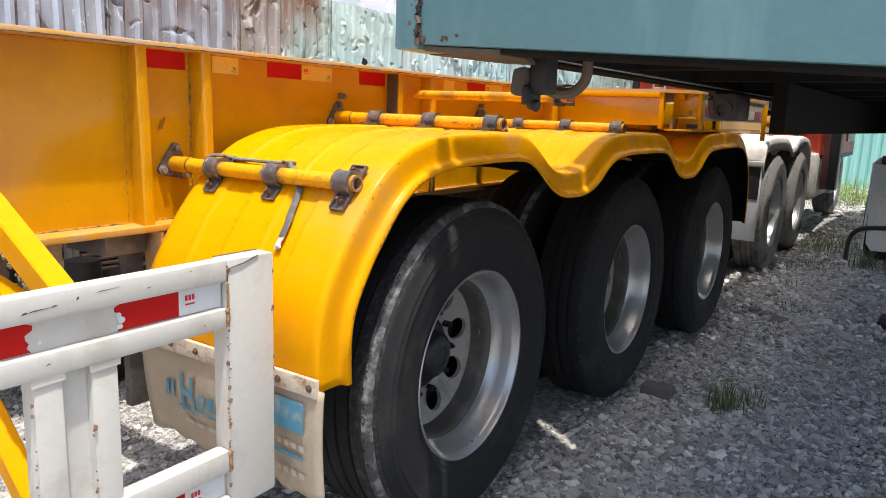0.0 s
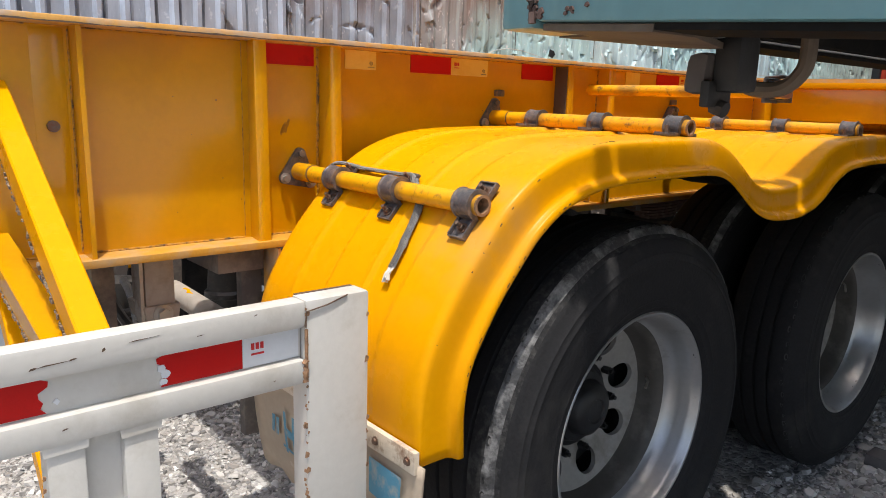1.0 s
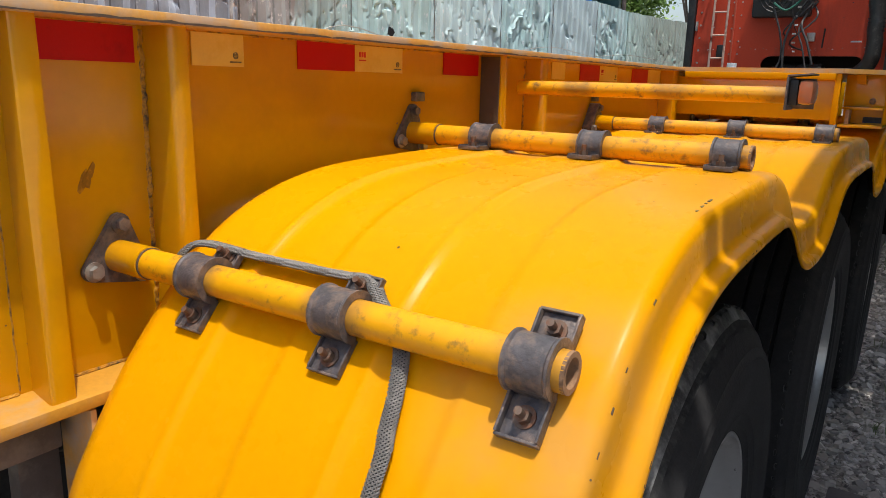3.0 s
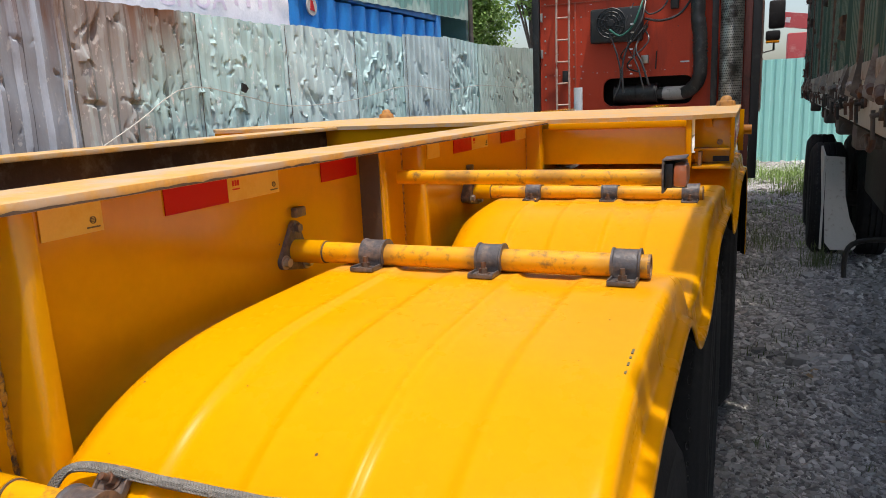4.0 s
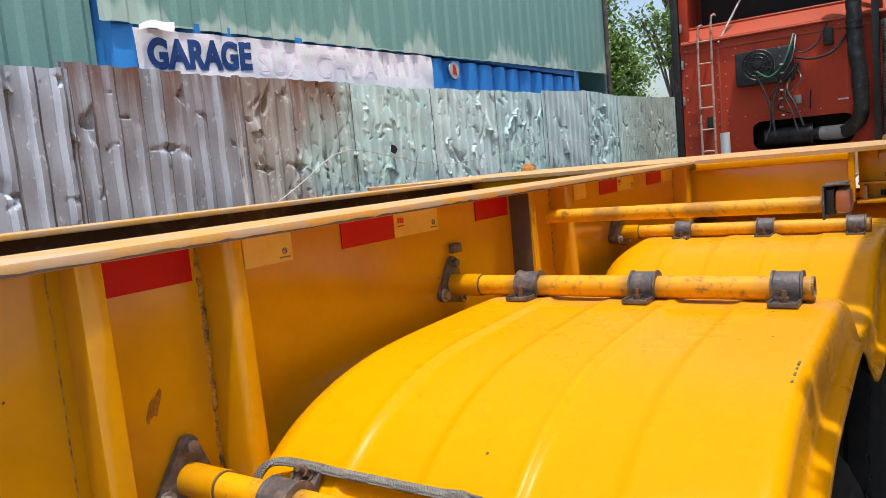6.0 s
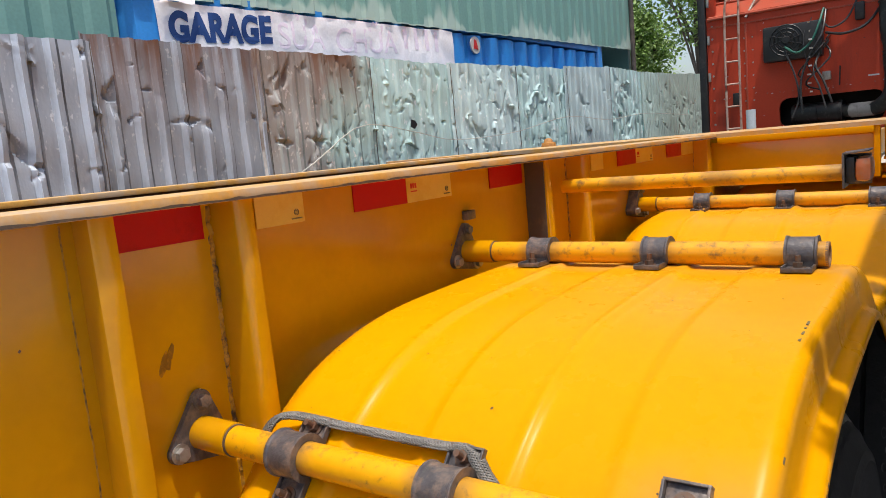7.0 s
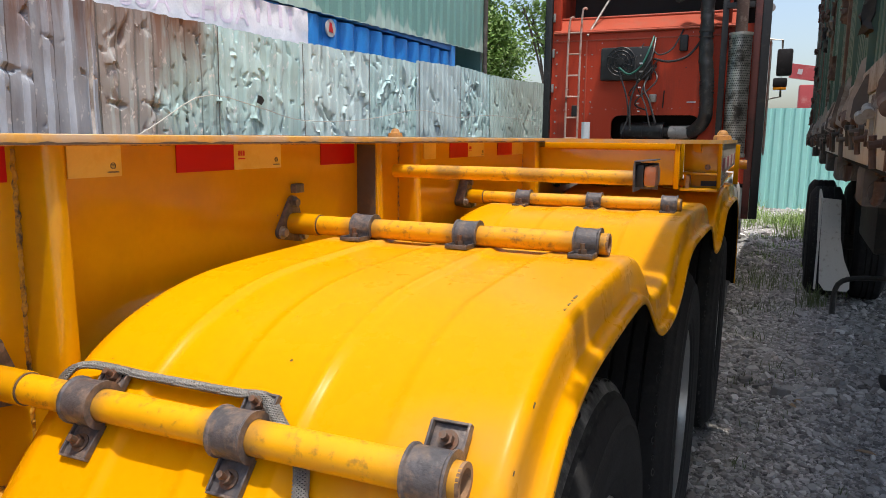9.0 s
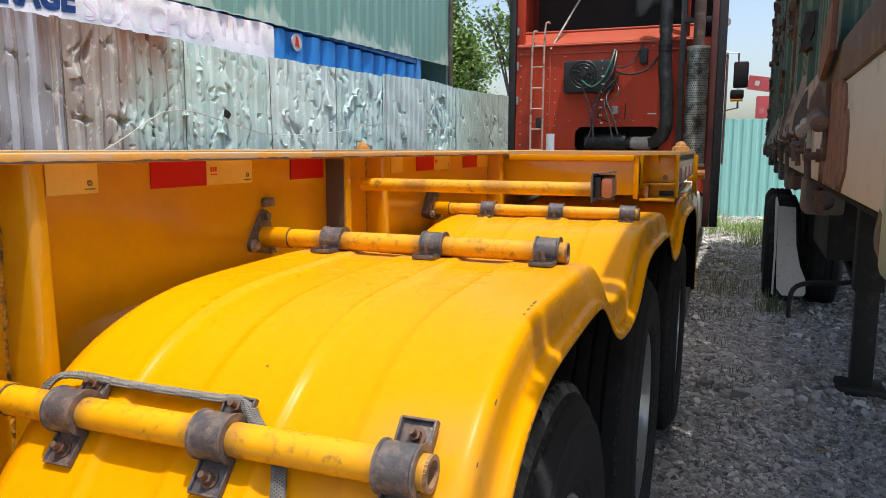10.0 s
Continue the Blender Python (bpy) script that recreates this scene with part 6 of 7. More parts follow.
for y in (-1.155, -2.05):
    br = part("guard_bracket", flat_brace((-0.725, y, 1.285), (-0.112, y, 0.935), 0.045, 0.05), M_FENDER, trailer, "yellow diagonal bracket between beam and guard")
    part("lower_arm", flat_brace((-0.70, y - 0.022, 0.985), (-0.20, y - 0.022, 0.90), 0.05, 0.045), M_BEAM, br)
    rnd = random.Random(int(-y * 1000))
    bm = bmesh.new()
    for k in range(320):
        f = rnd.random()
        low = k % 2
        c = Vector((-0.70 + 0.56 * f, y - 0.024 + (0.0 if low else rnd.choice((0, 0.047))), 1.2415 - 0.319 * f)) if not low else Vector((-0.69 + 0.48 * f, y - 0.048 + rnd.choice((0, 0.05)), 0.961 - 0.082 * f))
        a = rnd.uniform(0.001, 0.0032)
        box(bm, c.x - a, c.x + a, c.y - a * 0.6, c.y + a * 0.6, c.z - a * 1.3, c.z + a)
    for v in bm.verts:
        v.co += 0.003 * noise.noise_vector(v.co * 90)
    tagged(part("caked_dirt", bm, M_GRIME, br, "gritty brown dirt on the lower edges"), kind="stuff")
    part("strut", flat_brace((-0.66, y - 0.02, 0.93), (-0.115, y - 0.02, 0.42), 0.045, 0.04), M_FENDER, br)
    part("dirt_edge", flat_brace((-0.70, y + 0.024, 1.235), (-0.13, y + 0.024, 0.912), 0.004, 0.02), M_CHIP, br)

# ---- braided sleeve lying over the first pipe ----
_, T1, N1 = surface_at(-0.485)
C1 = Vector((0, -0.485, 1.101))


def on_fender(x, y, up=0.008):
    p, _, n = surface_at(y)
    return (x, p.y + n.y * up, p.z + n.z * up)


sleeve_pts = smooth_line([(-0.598, -0.484, 1.097), (-0.598, -0.470, 1.119), (-0.590, -0.456, 1.131), (-0.570, -0.448, 1.134), on_fender(-0.535, -0.435, 0.014), on_fender(-0.490, -0.434, 0.010), on_fender(-0.425, -0.435, 0.010),
                          on_fender(-0.378, -0.434, 0.010), on_fender(-0.335, -0.431, 0.011), on_fender(-0.300, -0.431, 0.013), on_fender(-0.270, -0.440, 0.011), on_fender(-0.243, -0.457, 0.008), on_fender(-0.220, -0.480, 0.006),
                          on_fender(-0.204, -0.503, 0.006), on_fender(-0.194, -0.528, 0.007), on_fender(-0.188, -0.552, 0.007), on_fender(-0.184, -0.576, 0.008)], 90)
sleeve = thing("braided_sleeve", (-0.4, -0.43, 1.12), "loose grey braided sleeve with frayed end lying over pipe", "cable sleeve")


def braid(line, radius, flat, strands, pitch, thick):
    """Two sets of strands wound opposite ways, passing over and under each other."""
    bm = bmesh.new()
    run = 0.0
    steps = []
    for i, p in enumerate(line):
        if i:
            run += (p - line[i - 1]).length
        d = (line[min(i + 1, len(line) - 1)] - line[max(i - 1, 0)]).normalized()
        u = Vector((0, 0, 1)).cross(d)
        u = u.normalized() if u.length > 1e-3 else Vector((1, 0, 0))
        steps.append((p, u, d.cross(u), run))
    for way in (-1, 1):
        for k in range(strands):
            pts = []
            for p, u, w, r in steps:
                a = 2 * math.pi * (k / strands + way * r / pitch)
                rr = radius * (1 + 0.10 * way * math.sin(a * strands / 2))
                pts.append(p + u * (rr * math.cos(a)) + w * (rr * flat * math.sin(a)))
            tube(bm, pts, thick, 4)
    return bm


part("core", tube(bmesh.new(), smooth_line(sleeve_pts, 160), 0.0071, 10, 0.38), M_HUB, sleeve)
part("sleeve", braid(smooth_line(sleeve_pts, 460), 0.0080, 0.45, 9, 0.037, 0.00105), M_BRAID, sleeve)["kind"] = "stuff"
bm = bmesh.new()
rnd = random.Random(5)
end = Vector(sleeve_pts[-1])
for k in range(22):
    q = end + Vector((rnd.uniform(-0.011, 0.011), -0.012 - rnd.random() * 0.008, -0.018 - rnd.random() * 0.012))
    tube(bm, [end + Vector((rnd.uniform(-0.008, 0.008), 0, 0)), (end + q) / 2 + Vector((rnd.uniform(-0.004, 0.004), -0.003, 0)), q], 0.0015, 5)
part("frayed_end", bm, M_ROPE, sleeve, "pale frayed cord end")


# ---- the red tractor ahead of the trailer ----
tractor = thing("tractor_truck", (-1.1, 8.0, 0), "weathered red sleeper-cab tractor truck coupled to the yellow trailer", "truck")
YB, CL, CR = 7.8, -2.235, 0.17


def rounded(y0, y1, z0, z1, r, n=5):
    pts = []
    for cy, cz, a0 in ((y1 - r, z1 - r, 0), (y0 + r, z1 - r, 90), (y0 + r, z0 + r, 180), (y1 - r, z0 + r, 270)):
        for k in range(n + 1):
            a = radians(a0 + 90 * k / n)
            pts.append((cy + r * math.cos(a), cz + r * math.sin(a)))
    return pts


def holed_wall(outer, inner, y, thick):
    """A wall in the x-z plane with one opening."""
    bm = bmesh.new()
    edges = []
    for loop in (outer, inner):
        vs = [bm.verts.new((px, y, pz)) for px, pz in loop]
        edges += [bm.edges.new((vs[i], vs[(i + 1) % len(vs)])) for i in range(len(vs))]
    bmesh.ops.triangle_fill(bm, edges=edges, use_beauty=True)
    made = bmesh.ops.extrude_face_region(bm, geom=list(bm.faces))["geom"]
    for v in made:
        if isinstance(v, bmesh.types.BMVert):
            v.co.y += thick
    return bm


wall = part("back_wall", holed_wall([(CL, 0.95), (CR, 0.95), (CR, 2.72), (CL, 2.72)], rounded(-1.48, -0.47, 1.40, 1.72, 0.10), YB, 0.05), M_CAB, tractor, "faded red sleeper back wall")
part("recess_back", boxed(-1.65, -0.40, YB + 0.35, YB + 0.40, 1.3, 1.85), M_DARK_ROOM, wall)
# ledge and the open dark top
bm = bmesh.new()
prism(bm, [(YB - 0.02, 2.72), (YB + 0.25, 2.90), (YB + 0.25, 2.87), (YB + 0.02, 2.69)], "x", CL + 0.02, CR - 0.28)
part("ledge", bm, M_CAB_EDGE, tractor, "orange-red sloping ledge")
part("ledge_lip", rod(bmesh.new(), (CL + 0.02, YB - 0.02, 2.70), (CR - 0.28, YB - 0.02, 2.70), 0.016, 12), M_CAB_EDGE, tractor)
part("ledge_lip", rod(bmesh.new(), (CL + 0.04, YB + 0.24, 2.90), (CR - 0.28, YB + 0.24, 2.90), 0.018, 12), M_CAB_EDGE, tractor)
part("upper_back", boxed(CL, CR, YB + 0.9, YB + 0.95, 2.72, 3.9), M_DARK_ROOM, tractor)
part("side_panel", boxed(CL, CL + 0.05, YB + 0.05, YB + 2.3, 0.95, 3.9, bevel=0.01), M_CAB, tractor)
part("side_panel", boxed(CR - 0.05, CR, YB + 0.05, YB + 2.3, 0.95, 3.9, bevel=0.01), M_CAB, tractor)
part("roof", boxed(CL, CR, YB + 0.1, YB + 2.3, 3.9, 3.95, bevel=0.02), M_CAB, tractor)
part("front", boxed(CL, CR, YB + 2.3, YB + 2.35, 0.9, 3.9), M_CAB, tractor)
part("floor", boxed(CL, CR, YB + 0.05, YB + 2.3, 0.90, 0.95), M_BLACK, tractor)
for x0, x1 in ((CL, CL + 0.10), (CR - 0.42, CR - 0.36)):
    part("pillar", boxed(x0, x1, YB, YB + 0.06, 2.72, 3.9, bevel=0.006), M_CAB, tractor)
part("edge_seal", boxed(CL - 0.09, CL - 0.004, YB - 0.04, YB + 0.10, 0.95, 3.9, bevel=0.015), M_BLACK, tractor, "black rubber cab edge")
part("corner_guard", boxed(0.122, CR + 0.045, YB - 0.035, YB + 0.14, 0.55, 3.4, bevel=0.012), M_BLACK, tractor)
part("side_fairing", boxed(0.045, 0.121, YB - 0.03, YB - 0.003, 0.55, 3.6, bevel=0.008), M_FAIRING, tractor, "dark red-brown side fairing")
part("grab_strut", rod(bmesh.new(), (-1.80, YB - 0.03, 2.66), (-1.42, YB + 0.5, 3.55), 0.014, 10), M_STEEL, tractor)
for k in range(3):
    part("clip", boxed(CL + 0.01, CL + 0.035, YB - 0.035, YB, 2.0 + 0.42 * k, 2.1 + 0.42 * k, bevel=0.004), M_STEEL, tractor)
for k in range(9):
    part("rivet", hexbolt(bmesh.new(), (CL + 0.06, YB, 1.5 + 0.14 * k), (0, -1, 0), 0.008, 0.005), M_STEEL, wall)
    part("rivet", hexbolt(bmesh.new(), (-1.6 + 0.13 * k, YB, 1.80), (0, -1, 0), 0.006, 0.004), M_CAB_EDGE, wall)
# ladder
ladder = part("ladder", tube(bmesh.new(), smooth_line([(-2.01, YB - 0.12, 1.36), (-2.01, YB - 0.12, 2.2), (-2.00, YB - 0.12, 2.78), (-1.98, YB - 0.10, 2.87), (-1.98, YB + 0.02, 2.88)], 24), 0.013, 8), M_LADDER, tractor, "pale worn ladder")
part("stile", tube(bmesh.new(), smooth_line([(-1.86, YB - 0.12, 1.36), (-1.86, YB - 0.12, 2.3), (-1.85, YB - 0.12, 2.88), (-1.83, YB - 0.10, 2.97), (-1.83, YB + 0.02, 2.98)], 24), 0.013, 8), M_LADDER, ladder)
for k in range(6):
    z = 1.44 + 0.25 * k
    part("rung", rod(bmesh.new(), (-2.01, YB - 0.12, z), (-1.86, YB - 0.12, z), 0.010, 8), M_LADDER, ladder)
part("ladder_lamp", boxed(-1.96, -1.89, YB - 0.05, YB, 1.70, 1.84, bevel=0.01), M_BLACK, tractor)
# cooling fan unit
fx, fz = -1.36, 2.31
unit = part("fan_unit", boxed(-1.61, -1.02, YB - 0.14, YB - 0.004, 2.12, 2.50, bevel=0.03), M_BLACK, tractor, "black cooling fan unit")
bm = bmesh.new()
for r in (0.155, 0.115, 0.075):
    lathe(bm, [(r, 0.0), (r + 0.007, 0.006), (r + 0.014, 0.0)], 36)
for k in range(10):
    a = 2 * math.pi * k / 10
    rod(bm, (0.004, 0.04 * math.cos(a), 0.04 * math.sin(a)), (0.004, 0.165 * math.cos(a + 0.25), 0.165 * math.sin(a + 0.25)), 0.005, 6)
lathe(bm, [(0.0, 0.014), (0.038, 0.012), (0.045, 0.0)], 24)
for v in bm.verts:
    v.co = Vector((-1.37 + v.co.y, YB - 0.142 - v.co.x, 2.335 + v.co.z))
part("fan_grille", bm, M_HUB, unit)
# air lines and wires
WIRES = [
    ([(-1.02, YB - 0.03, 2.62), (-1.05, YB - 0.16, 2.45), (-1.12, YB - 0.2, 2.28), (-1.25, YB - 0.22, 2.18), (-1.38, YB - 0.18, 2.26)], M_GREEN_WIRE, 0.012),
    ([(-1.00, YB - 0.03, 2.60), (-1.02, YB - 0.18, 2.35), (-1.15, YB - 0.22, 2.10), (-1.22, YB - 0.25, 1.85), (-1.20, YB - 0.3, 1.55)], M_HOSE, 0.012),
    ([(-0.98, YB - 0.02, 2.28), (-1.08, YB - 0.2, 2.05), (-1.00, YB - 0.26, 1.85), (-0.92, YB - 0.3, 1.62)], M_HOSE, 0.012),
    ([(-0.98, YB - 0.02, 2.30), (-1.10, YB - 0.2, 2.0), (-1.04, YB - 0.26, 1.80), (-0.98, YB - 0.3, 1.58)], M_HOSE, 0.009),
    ([(-0.70, YB - 0.02, 2.68), (-0.80, YB - 0.12, 2.46), (-0.95, YB - 0.14, 2.40), (-1.04, YB - 0.10, 2.52)], M_HOSE, 0.010),
    ([(-0.48, YB - 0.02, 2.58), (-0.62, YB - 0.12, 2.38), (-0.82, YB - 0.12, 2.32), (-1.0, YB - 0.08, 2.36)], M_HOSE, 0.014),
    ([(-1.38, YB - 0.18, 2.22), (-1.28, YB - 0.22, 1.95), (-1.24, YB - 0.25, 1.7), (-1.30, YB - 0.3, 1.5)], M_HOSE, 0.010),
]
for pts, m, r in WIRES:
    part("air_line", tube(bmesh.new(), smooth_line(pts, 26), r, 7), m, tractor)
part("air_box", boxed(-0.73, -0.64, YB - 0.07, YB - 0.003, 2.44, 2.62, bevel=0.015), M_BLACK, tractor)
part("valve_block", boxed(-1.04, -0.96, YB - 0.06, YB - 0.003, 1.87, 1.96, bevel=0.008), M_STEEL, tractor)
# intake hose bending into the recess
bm = tube(bmesh.new(), smooth_line([(-0.435, YB - 0.16, 3.9), (-0.44, YB - 0.16, 3.0), (-0.43, YB - 0.17, 2.4), (-0.395, YB - 0.18, 2.0), (-0.40, YB - 0.17, 1.70), (-0.48, YB - 0.12, 1.56), (-0.62, YB - 0.02, 1.52), (-0.95, YB + 0.12, 1.53), (-1.3, YB + 0.18, 1.54)], 150), 0.074, 20, up=(0, 1, 0))
for v in bm.verts:
    v.co += 0.010 * noise.noise_vector(v.co * 9) + 0.006 * noise.noise_vector(Vector((v.co.x * 14, v.co.y * 14, v.co.z * 34)))
part("intake_hose", bm, M_HOSE, tractor, "fat black crumpled intake hose")
for z, x in ((1.95, -0.396), (1.99, -0.397), (2.03, -0.399), (2.07, -0.402), (2.56, -0.437), (2.62, -0.438)):
    bm = bmesh.new()
    rod(bm, (x, YB - 0.172, z), (x, YB - 0.172, z + 0.014), 0.081, 18)
    part("hose_clip", bm, M_BLACK, tractor)
part("tape_wrap", tube(bmesh.new(), smooth_line([(-0.56, YB - 0.055, 1.525), (-0.66, YB - 0.005, 1.521), (-0.78, YB + 0.05, 1.524)], 9), 0.0765, 16, up=(0, 1, 0)), M_TAPE_GREY, tractor, "grey tape wound round hose")
rnd = random.Random(77)
for k in range(3):
    x0, z0 = -1.08 + rnd.uniform(-0.10, 0.16), rnd.uniform(2.2, 2.62)
    x2, z2 = -1.12 + rnd.uniform(-0.22, 0.22), rnd.uniform(1.55, 2.0)
    pts = [(x0, YB - 0.03, z0), (x0 + rnd.uniform(-0.1, 0.1), YB - 0.17, (2 * z0 + z2) / 3), (x2 + rnd.uniform(-0.12, 0.12), YB - 0.21, (z0 + 2 * z2) / 3 - 0.08), (x2, YB - 0.06, z2)]
    part("air_line", tube(bmesh.new(), smooth_line(pts, 22), rnd.uniform(0.005, 0.010), 6), M_HOSE, tractor)
for k in range(9):
    part("cable_tie", boxed(-1.16 + 0.03 * rnd.random(), -1.13 + 0.03 * rnd.random(), YB - 0.24, YB - 0.20, 1.75 + 0.09 * k, 1.765 + 0.09 * k), M_STEEL if k % 3 else M_SILVER_TAPE, tractor)
for k in range(40):
    x, z = rnd.uniform(CL + 0.1, CR - 0.5), rnd.choice((rnd.uniform(1.42, 2.7), 1.78 + rnd.gauss(0, 0.03)))
    a = rnd.uniform(0.003, 0.010)
    if not (-1.6 < x < -0.45 and z < 1.78):
        part("paint_fleck", prism(bmesh.new(), [(x - a, z), (x, z - a * 0.6), (x + a * 1.4, z + a * 0.1), (x, z + a * 0.5)], "y", YB - 0.002, YB + 0.001), M_SILVER_TAPE if k % 3 else M_BLACK, wall)
part("panel_seam", boxed(CL + 0.02, CR - 0.3, YB - 0.012, YB - 0.002, 2.60, 2.615, bevel=0.002), M_CAB_EDGE, wall)
part("panel_seam", boxed(-1.82, -1.80, YB - 0.010, YB - 0.002, 1.0, 2.6, bevel=0.002), M_CAB_EDGE, wall)
part("hand_lever", rod(bmesh.new(), (-0.88, YB - 0.05, 1.80), (-0.87, YB - 0.06, 2.0), 0.008, 8), M_BLACK, tractor)
duct = part("air_duct", rod(bmesh.new(), (-1.36, YB + 0.16, 1.53), (-0.86, YB + 0.10, 1.53), 0.115, 26), M_HOSE, tractor, "fat black air duct in the recess")
for x in (-1.34, -1.12, -0.90):
    part("duct_band", rod(bmesh.new(), (x, YB + 0.155 - 0.12 * (x + 1.36), 1.53), (x + 0.02, YB + 0.153 - 0.12 * (x + 1.36), 1.53), 0.119, 26), M_BLACK, duct)
for z in (1.46, 1.60, 1.74, 1.88, 2.02, 2.16, 2.30, 2.44):
    for x in (-1.83, -1.74):
        part("rivet", hexbolt(bmesh.new(), (x, YB, z), (0, -1, 0), 0.006, 0.004), M_STEEL, wall)
part("warning_plate", boxed(-0.62, -0.52, YB - 0.004, YB - 0.0005, 1.86, 1.875), M_SILVER_TAPE, wall)
# exhaust stack with perforated shield
SX, SY = -0.078, YB - 0.20
stack = part("exhaust_pipe", rod(bmesh.new(), (SX, SY, 1.2), (SX, SY, 3.9), 0.062, 20), M_RUST, tractor, "rusty exhaust stack")
bm = bmesh.new()
rod(bm, (SX, SY, 1.25), (SX, SY, 2.58), 0.118, 32)
shield = part("heat_shield", bm, M_SHIELD, stack, "dull perforated steel heat shield")
verts, faces = [], []
for j in range(48):
    for i in range(15):
        a = radians(-165 + i * 11 + (5.5 if j % 2 else 0)) 
        z = 1.28 + j * 0.0265
        c, s = math.cos(a), math.sin(a)
        b0 = len(verts)
        for da, dz in ((-0.07, 0), (0, -0.0075), (0.07, 0), (0, 0.0075)):
            verts.append((SX + 0.1195 * math.cos(a + da), SY + 0.1195 * math.sin(a + da), z + dz))
        faces.append((b0, b0 + 1, b0 + 2, b0 + 3))
me = bpy.data.meshes.new("perforation")
me.from_pydata(verts, [], faces)
me.materials.append(M_BLACK)
tagged(part("perforation", me, None, shield), kind="stuff")
for z in (1.26, 2.56):
    part("band", rod(bmesh.new(), (SX, SY, z), (SX, SY, z + 0.03), 0.125, 28), M_STEEL, stack)
part("stack_post", boxed(SX - 0.205, SX - 0.14, YB - 0.16, YB - 0.10, 1.1, 3.6, bevel=0.006), M_BLACK, tractor)
part("stack_bracket", boxed(SX - 0.16, SX + 0.12, SY + 0.02, SY + 0.07, 2.86, 2.92, bevel=0.004), M_BLACK, tractor)
part("canister", rod(bmesh.new(), (-1.705, YB - 0.35, 1.30), (-1.705, YB - 0.35, 1.63), 0.05, 22), M_CANISTER, tractor, "pale blue plastic canister")
# torn black cover hanging over the top of the intake hose
bm = bmesh.new()
rows = []
for j in range(9):
    v = j / 8
    rows.append([bm.verts.new((-0.83 + 0.42 * u + 0.05 * v * (1 - u) + 0.01 * math.sin(9 * u + 4 * v), YB - 0.13 - 0.05 * math.sin(3.0 * u) - 0.02 * math.sin(7 * v + 5 * u), 3.55 - (0.58 - 0.14 * u + 0.04 * math.sin(8 * u)) * v)) for u in [i / 10 for i in range(11)]])
for a, b in zip(rows, rows[1:]):
    for k in range(10):
        bm.faces.new((a[k], a[k + 1], b[k + 1], b[k]))
cover = part("torn_cover", bm, M_CLOTH, tractor, "torn black cover over the hose", sharp=60)
cover_solid = cover.modifiers.new("thickness", "SOLIDIFY")
cover_solid.thickness = 0.004
# chrome grab rails down the cab side
for y, z0, z1 in ((8.35, 1.30, 2.50), (8.75, 1.55, 2.62)):
    part("grab_rail", tube(bmesh.new(), smooth_line([(CR, y, z1), (CR + 0.05, y, z1 - 0.01), (CR + 0.06, y, z1 - 0.06), (CR + 0.06, y, z0 + 0.06), (CR + 0.05, y, z0 + 0.01), (CR, y, z0)], 30), 0.014, 8), M_STEEL, tractor)
for z in (1.35, 1.75, 2.15):
    part("side_trim", boxed(CR - 0.001, CR + 0.014, 7.98, 9.95, z, z + 0.05, bevel=0.004), M_FAIRING, tractor)
# mirror and door side
arm = part("mirror_arm", tube(bmesh.new(), [(CR, 9.74, 2.78), (CR + 0.20, 9.74, 2.76), (CR + 0.22, 9.74, 2.02), (CR, 9.74, 1.98)], 0.015, 8), M_STEEL, tractor)
part("mirror", boxed(CR + 0.145, CR + 0.335, 9.60, 9.72, 2.285, 2.635, bevel=0.03), M_BLACK, arm, "black door mirror")
part("mirror", boxed(CR + 0.115, CR + 0.29, 9.60, 9.72, 2.135, 2.262, bevel=0.03), M_BLACK, arm)
part("indicator", boxed(CR + 0.12, CR + 0.28, 9.595, 9.70, 2.105, 2.134, bevel=0.008), M_AMBER, arm, "amber indicator under the mirror")
part("door_trim", boxed(CR, CR + 0.02, 8.9, 9.9, 1.1, 2.9, bevel=0.01), M_STEEL, tractor)
part("horn", rod(bmesh.new(), (CR - 0.02, 8.6, 2.95), (CR + 0.03, 8.4, 2.97), 0.03, 14, 0.05), M_STEEL, tractor)
# chassis, wheels, fenders
for x in (-1.65, -0.75):
    part("chassis_rail", boxed(x - 0.05, x + 0.05, 4.2, 11.0, 0.78, 1.06, bevel=0.004), M_GREASE, tractor)
bm = bmesh.new()
rod(bm, (-1.2, 5.8, 1.10), (-1.2, 5.8, 1.17), 0.48, 30)
part("fifth_wheel", bm, M_GREASE, tractor)
for k, y in enumerate((5.15, 6.5)):
    wheel(tractor, 0.0, y, 0.506, 20 + 30 * k, label="dusty grey truck tyre on a steel rim", tyre=ME_TYRE_DUSTY)
    wheel(tractor, -0.33, y, 0.506, 0, True)
    wheel(tractor, -2.1, y, 0.506, 0, True)
    part("axle", rod(bmesh.new(), (-2.1, y, 0.506), (-0.25, y, 0.506), 0.08, 16), M_GREASE, tractor)
wheel(tractor, -0.02, 10.4, 0.506, 5, label="front truck tyre on a steel rim", tyre=ME_TYRE_DUSTY)
fpts = smooth_line([(0, 4.46, 0.95), (0, 4.50, 1.08), (0, 4.62, 1.16), (0, 5.1, 1.18), (0, 5.6, 1.16), (0, 5.85, 1.08), (0, 6.05, 1.10), (0, 6.3, 1.165), (0, 6.7, 1.17), (0, 7.0, 1.12), (0, 7.14, 0.98), (0, 7.18, 0.80)], 60)
bm = bmesh.new()
rows = [[bm.verts.new((x, p.y, p.z - dz)) for x, dz in ((-0.62, 0.02), (-0.60, 0.0), (-0.04, 0.0), (-0.01, 0.012), (0.0, 0.03), (0.0, 0.10))] for p in fpts]
for a, b in zip(rows, rows[1:]):
    for k in range(5):
        bm.faces.new((a[k], a[k + 1], b[k + 1], b[k]))
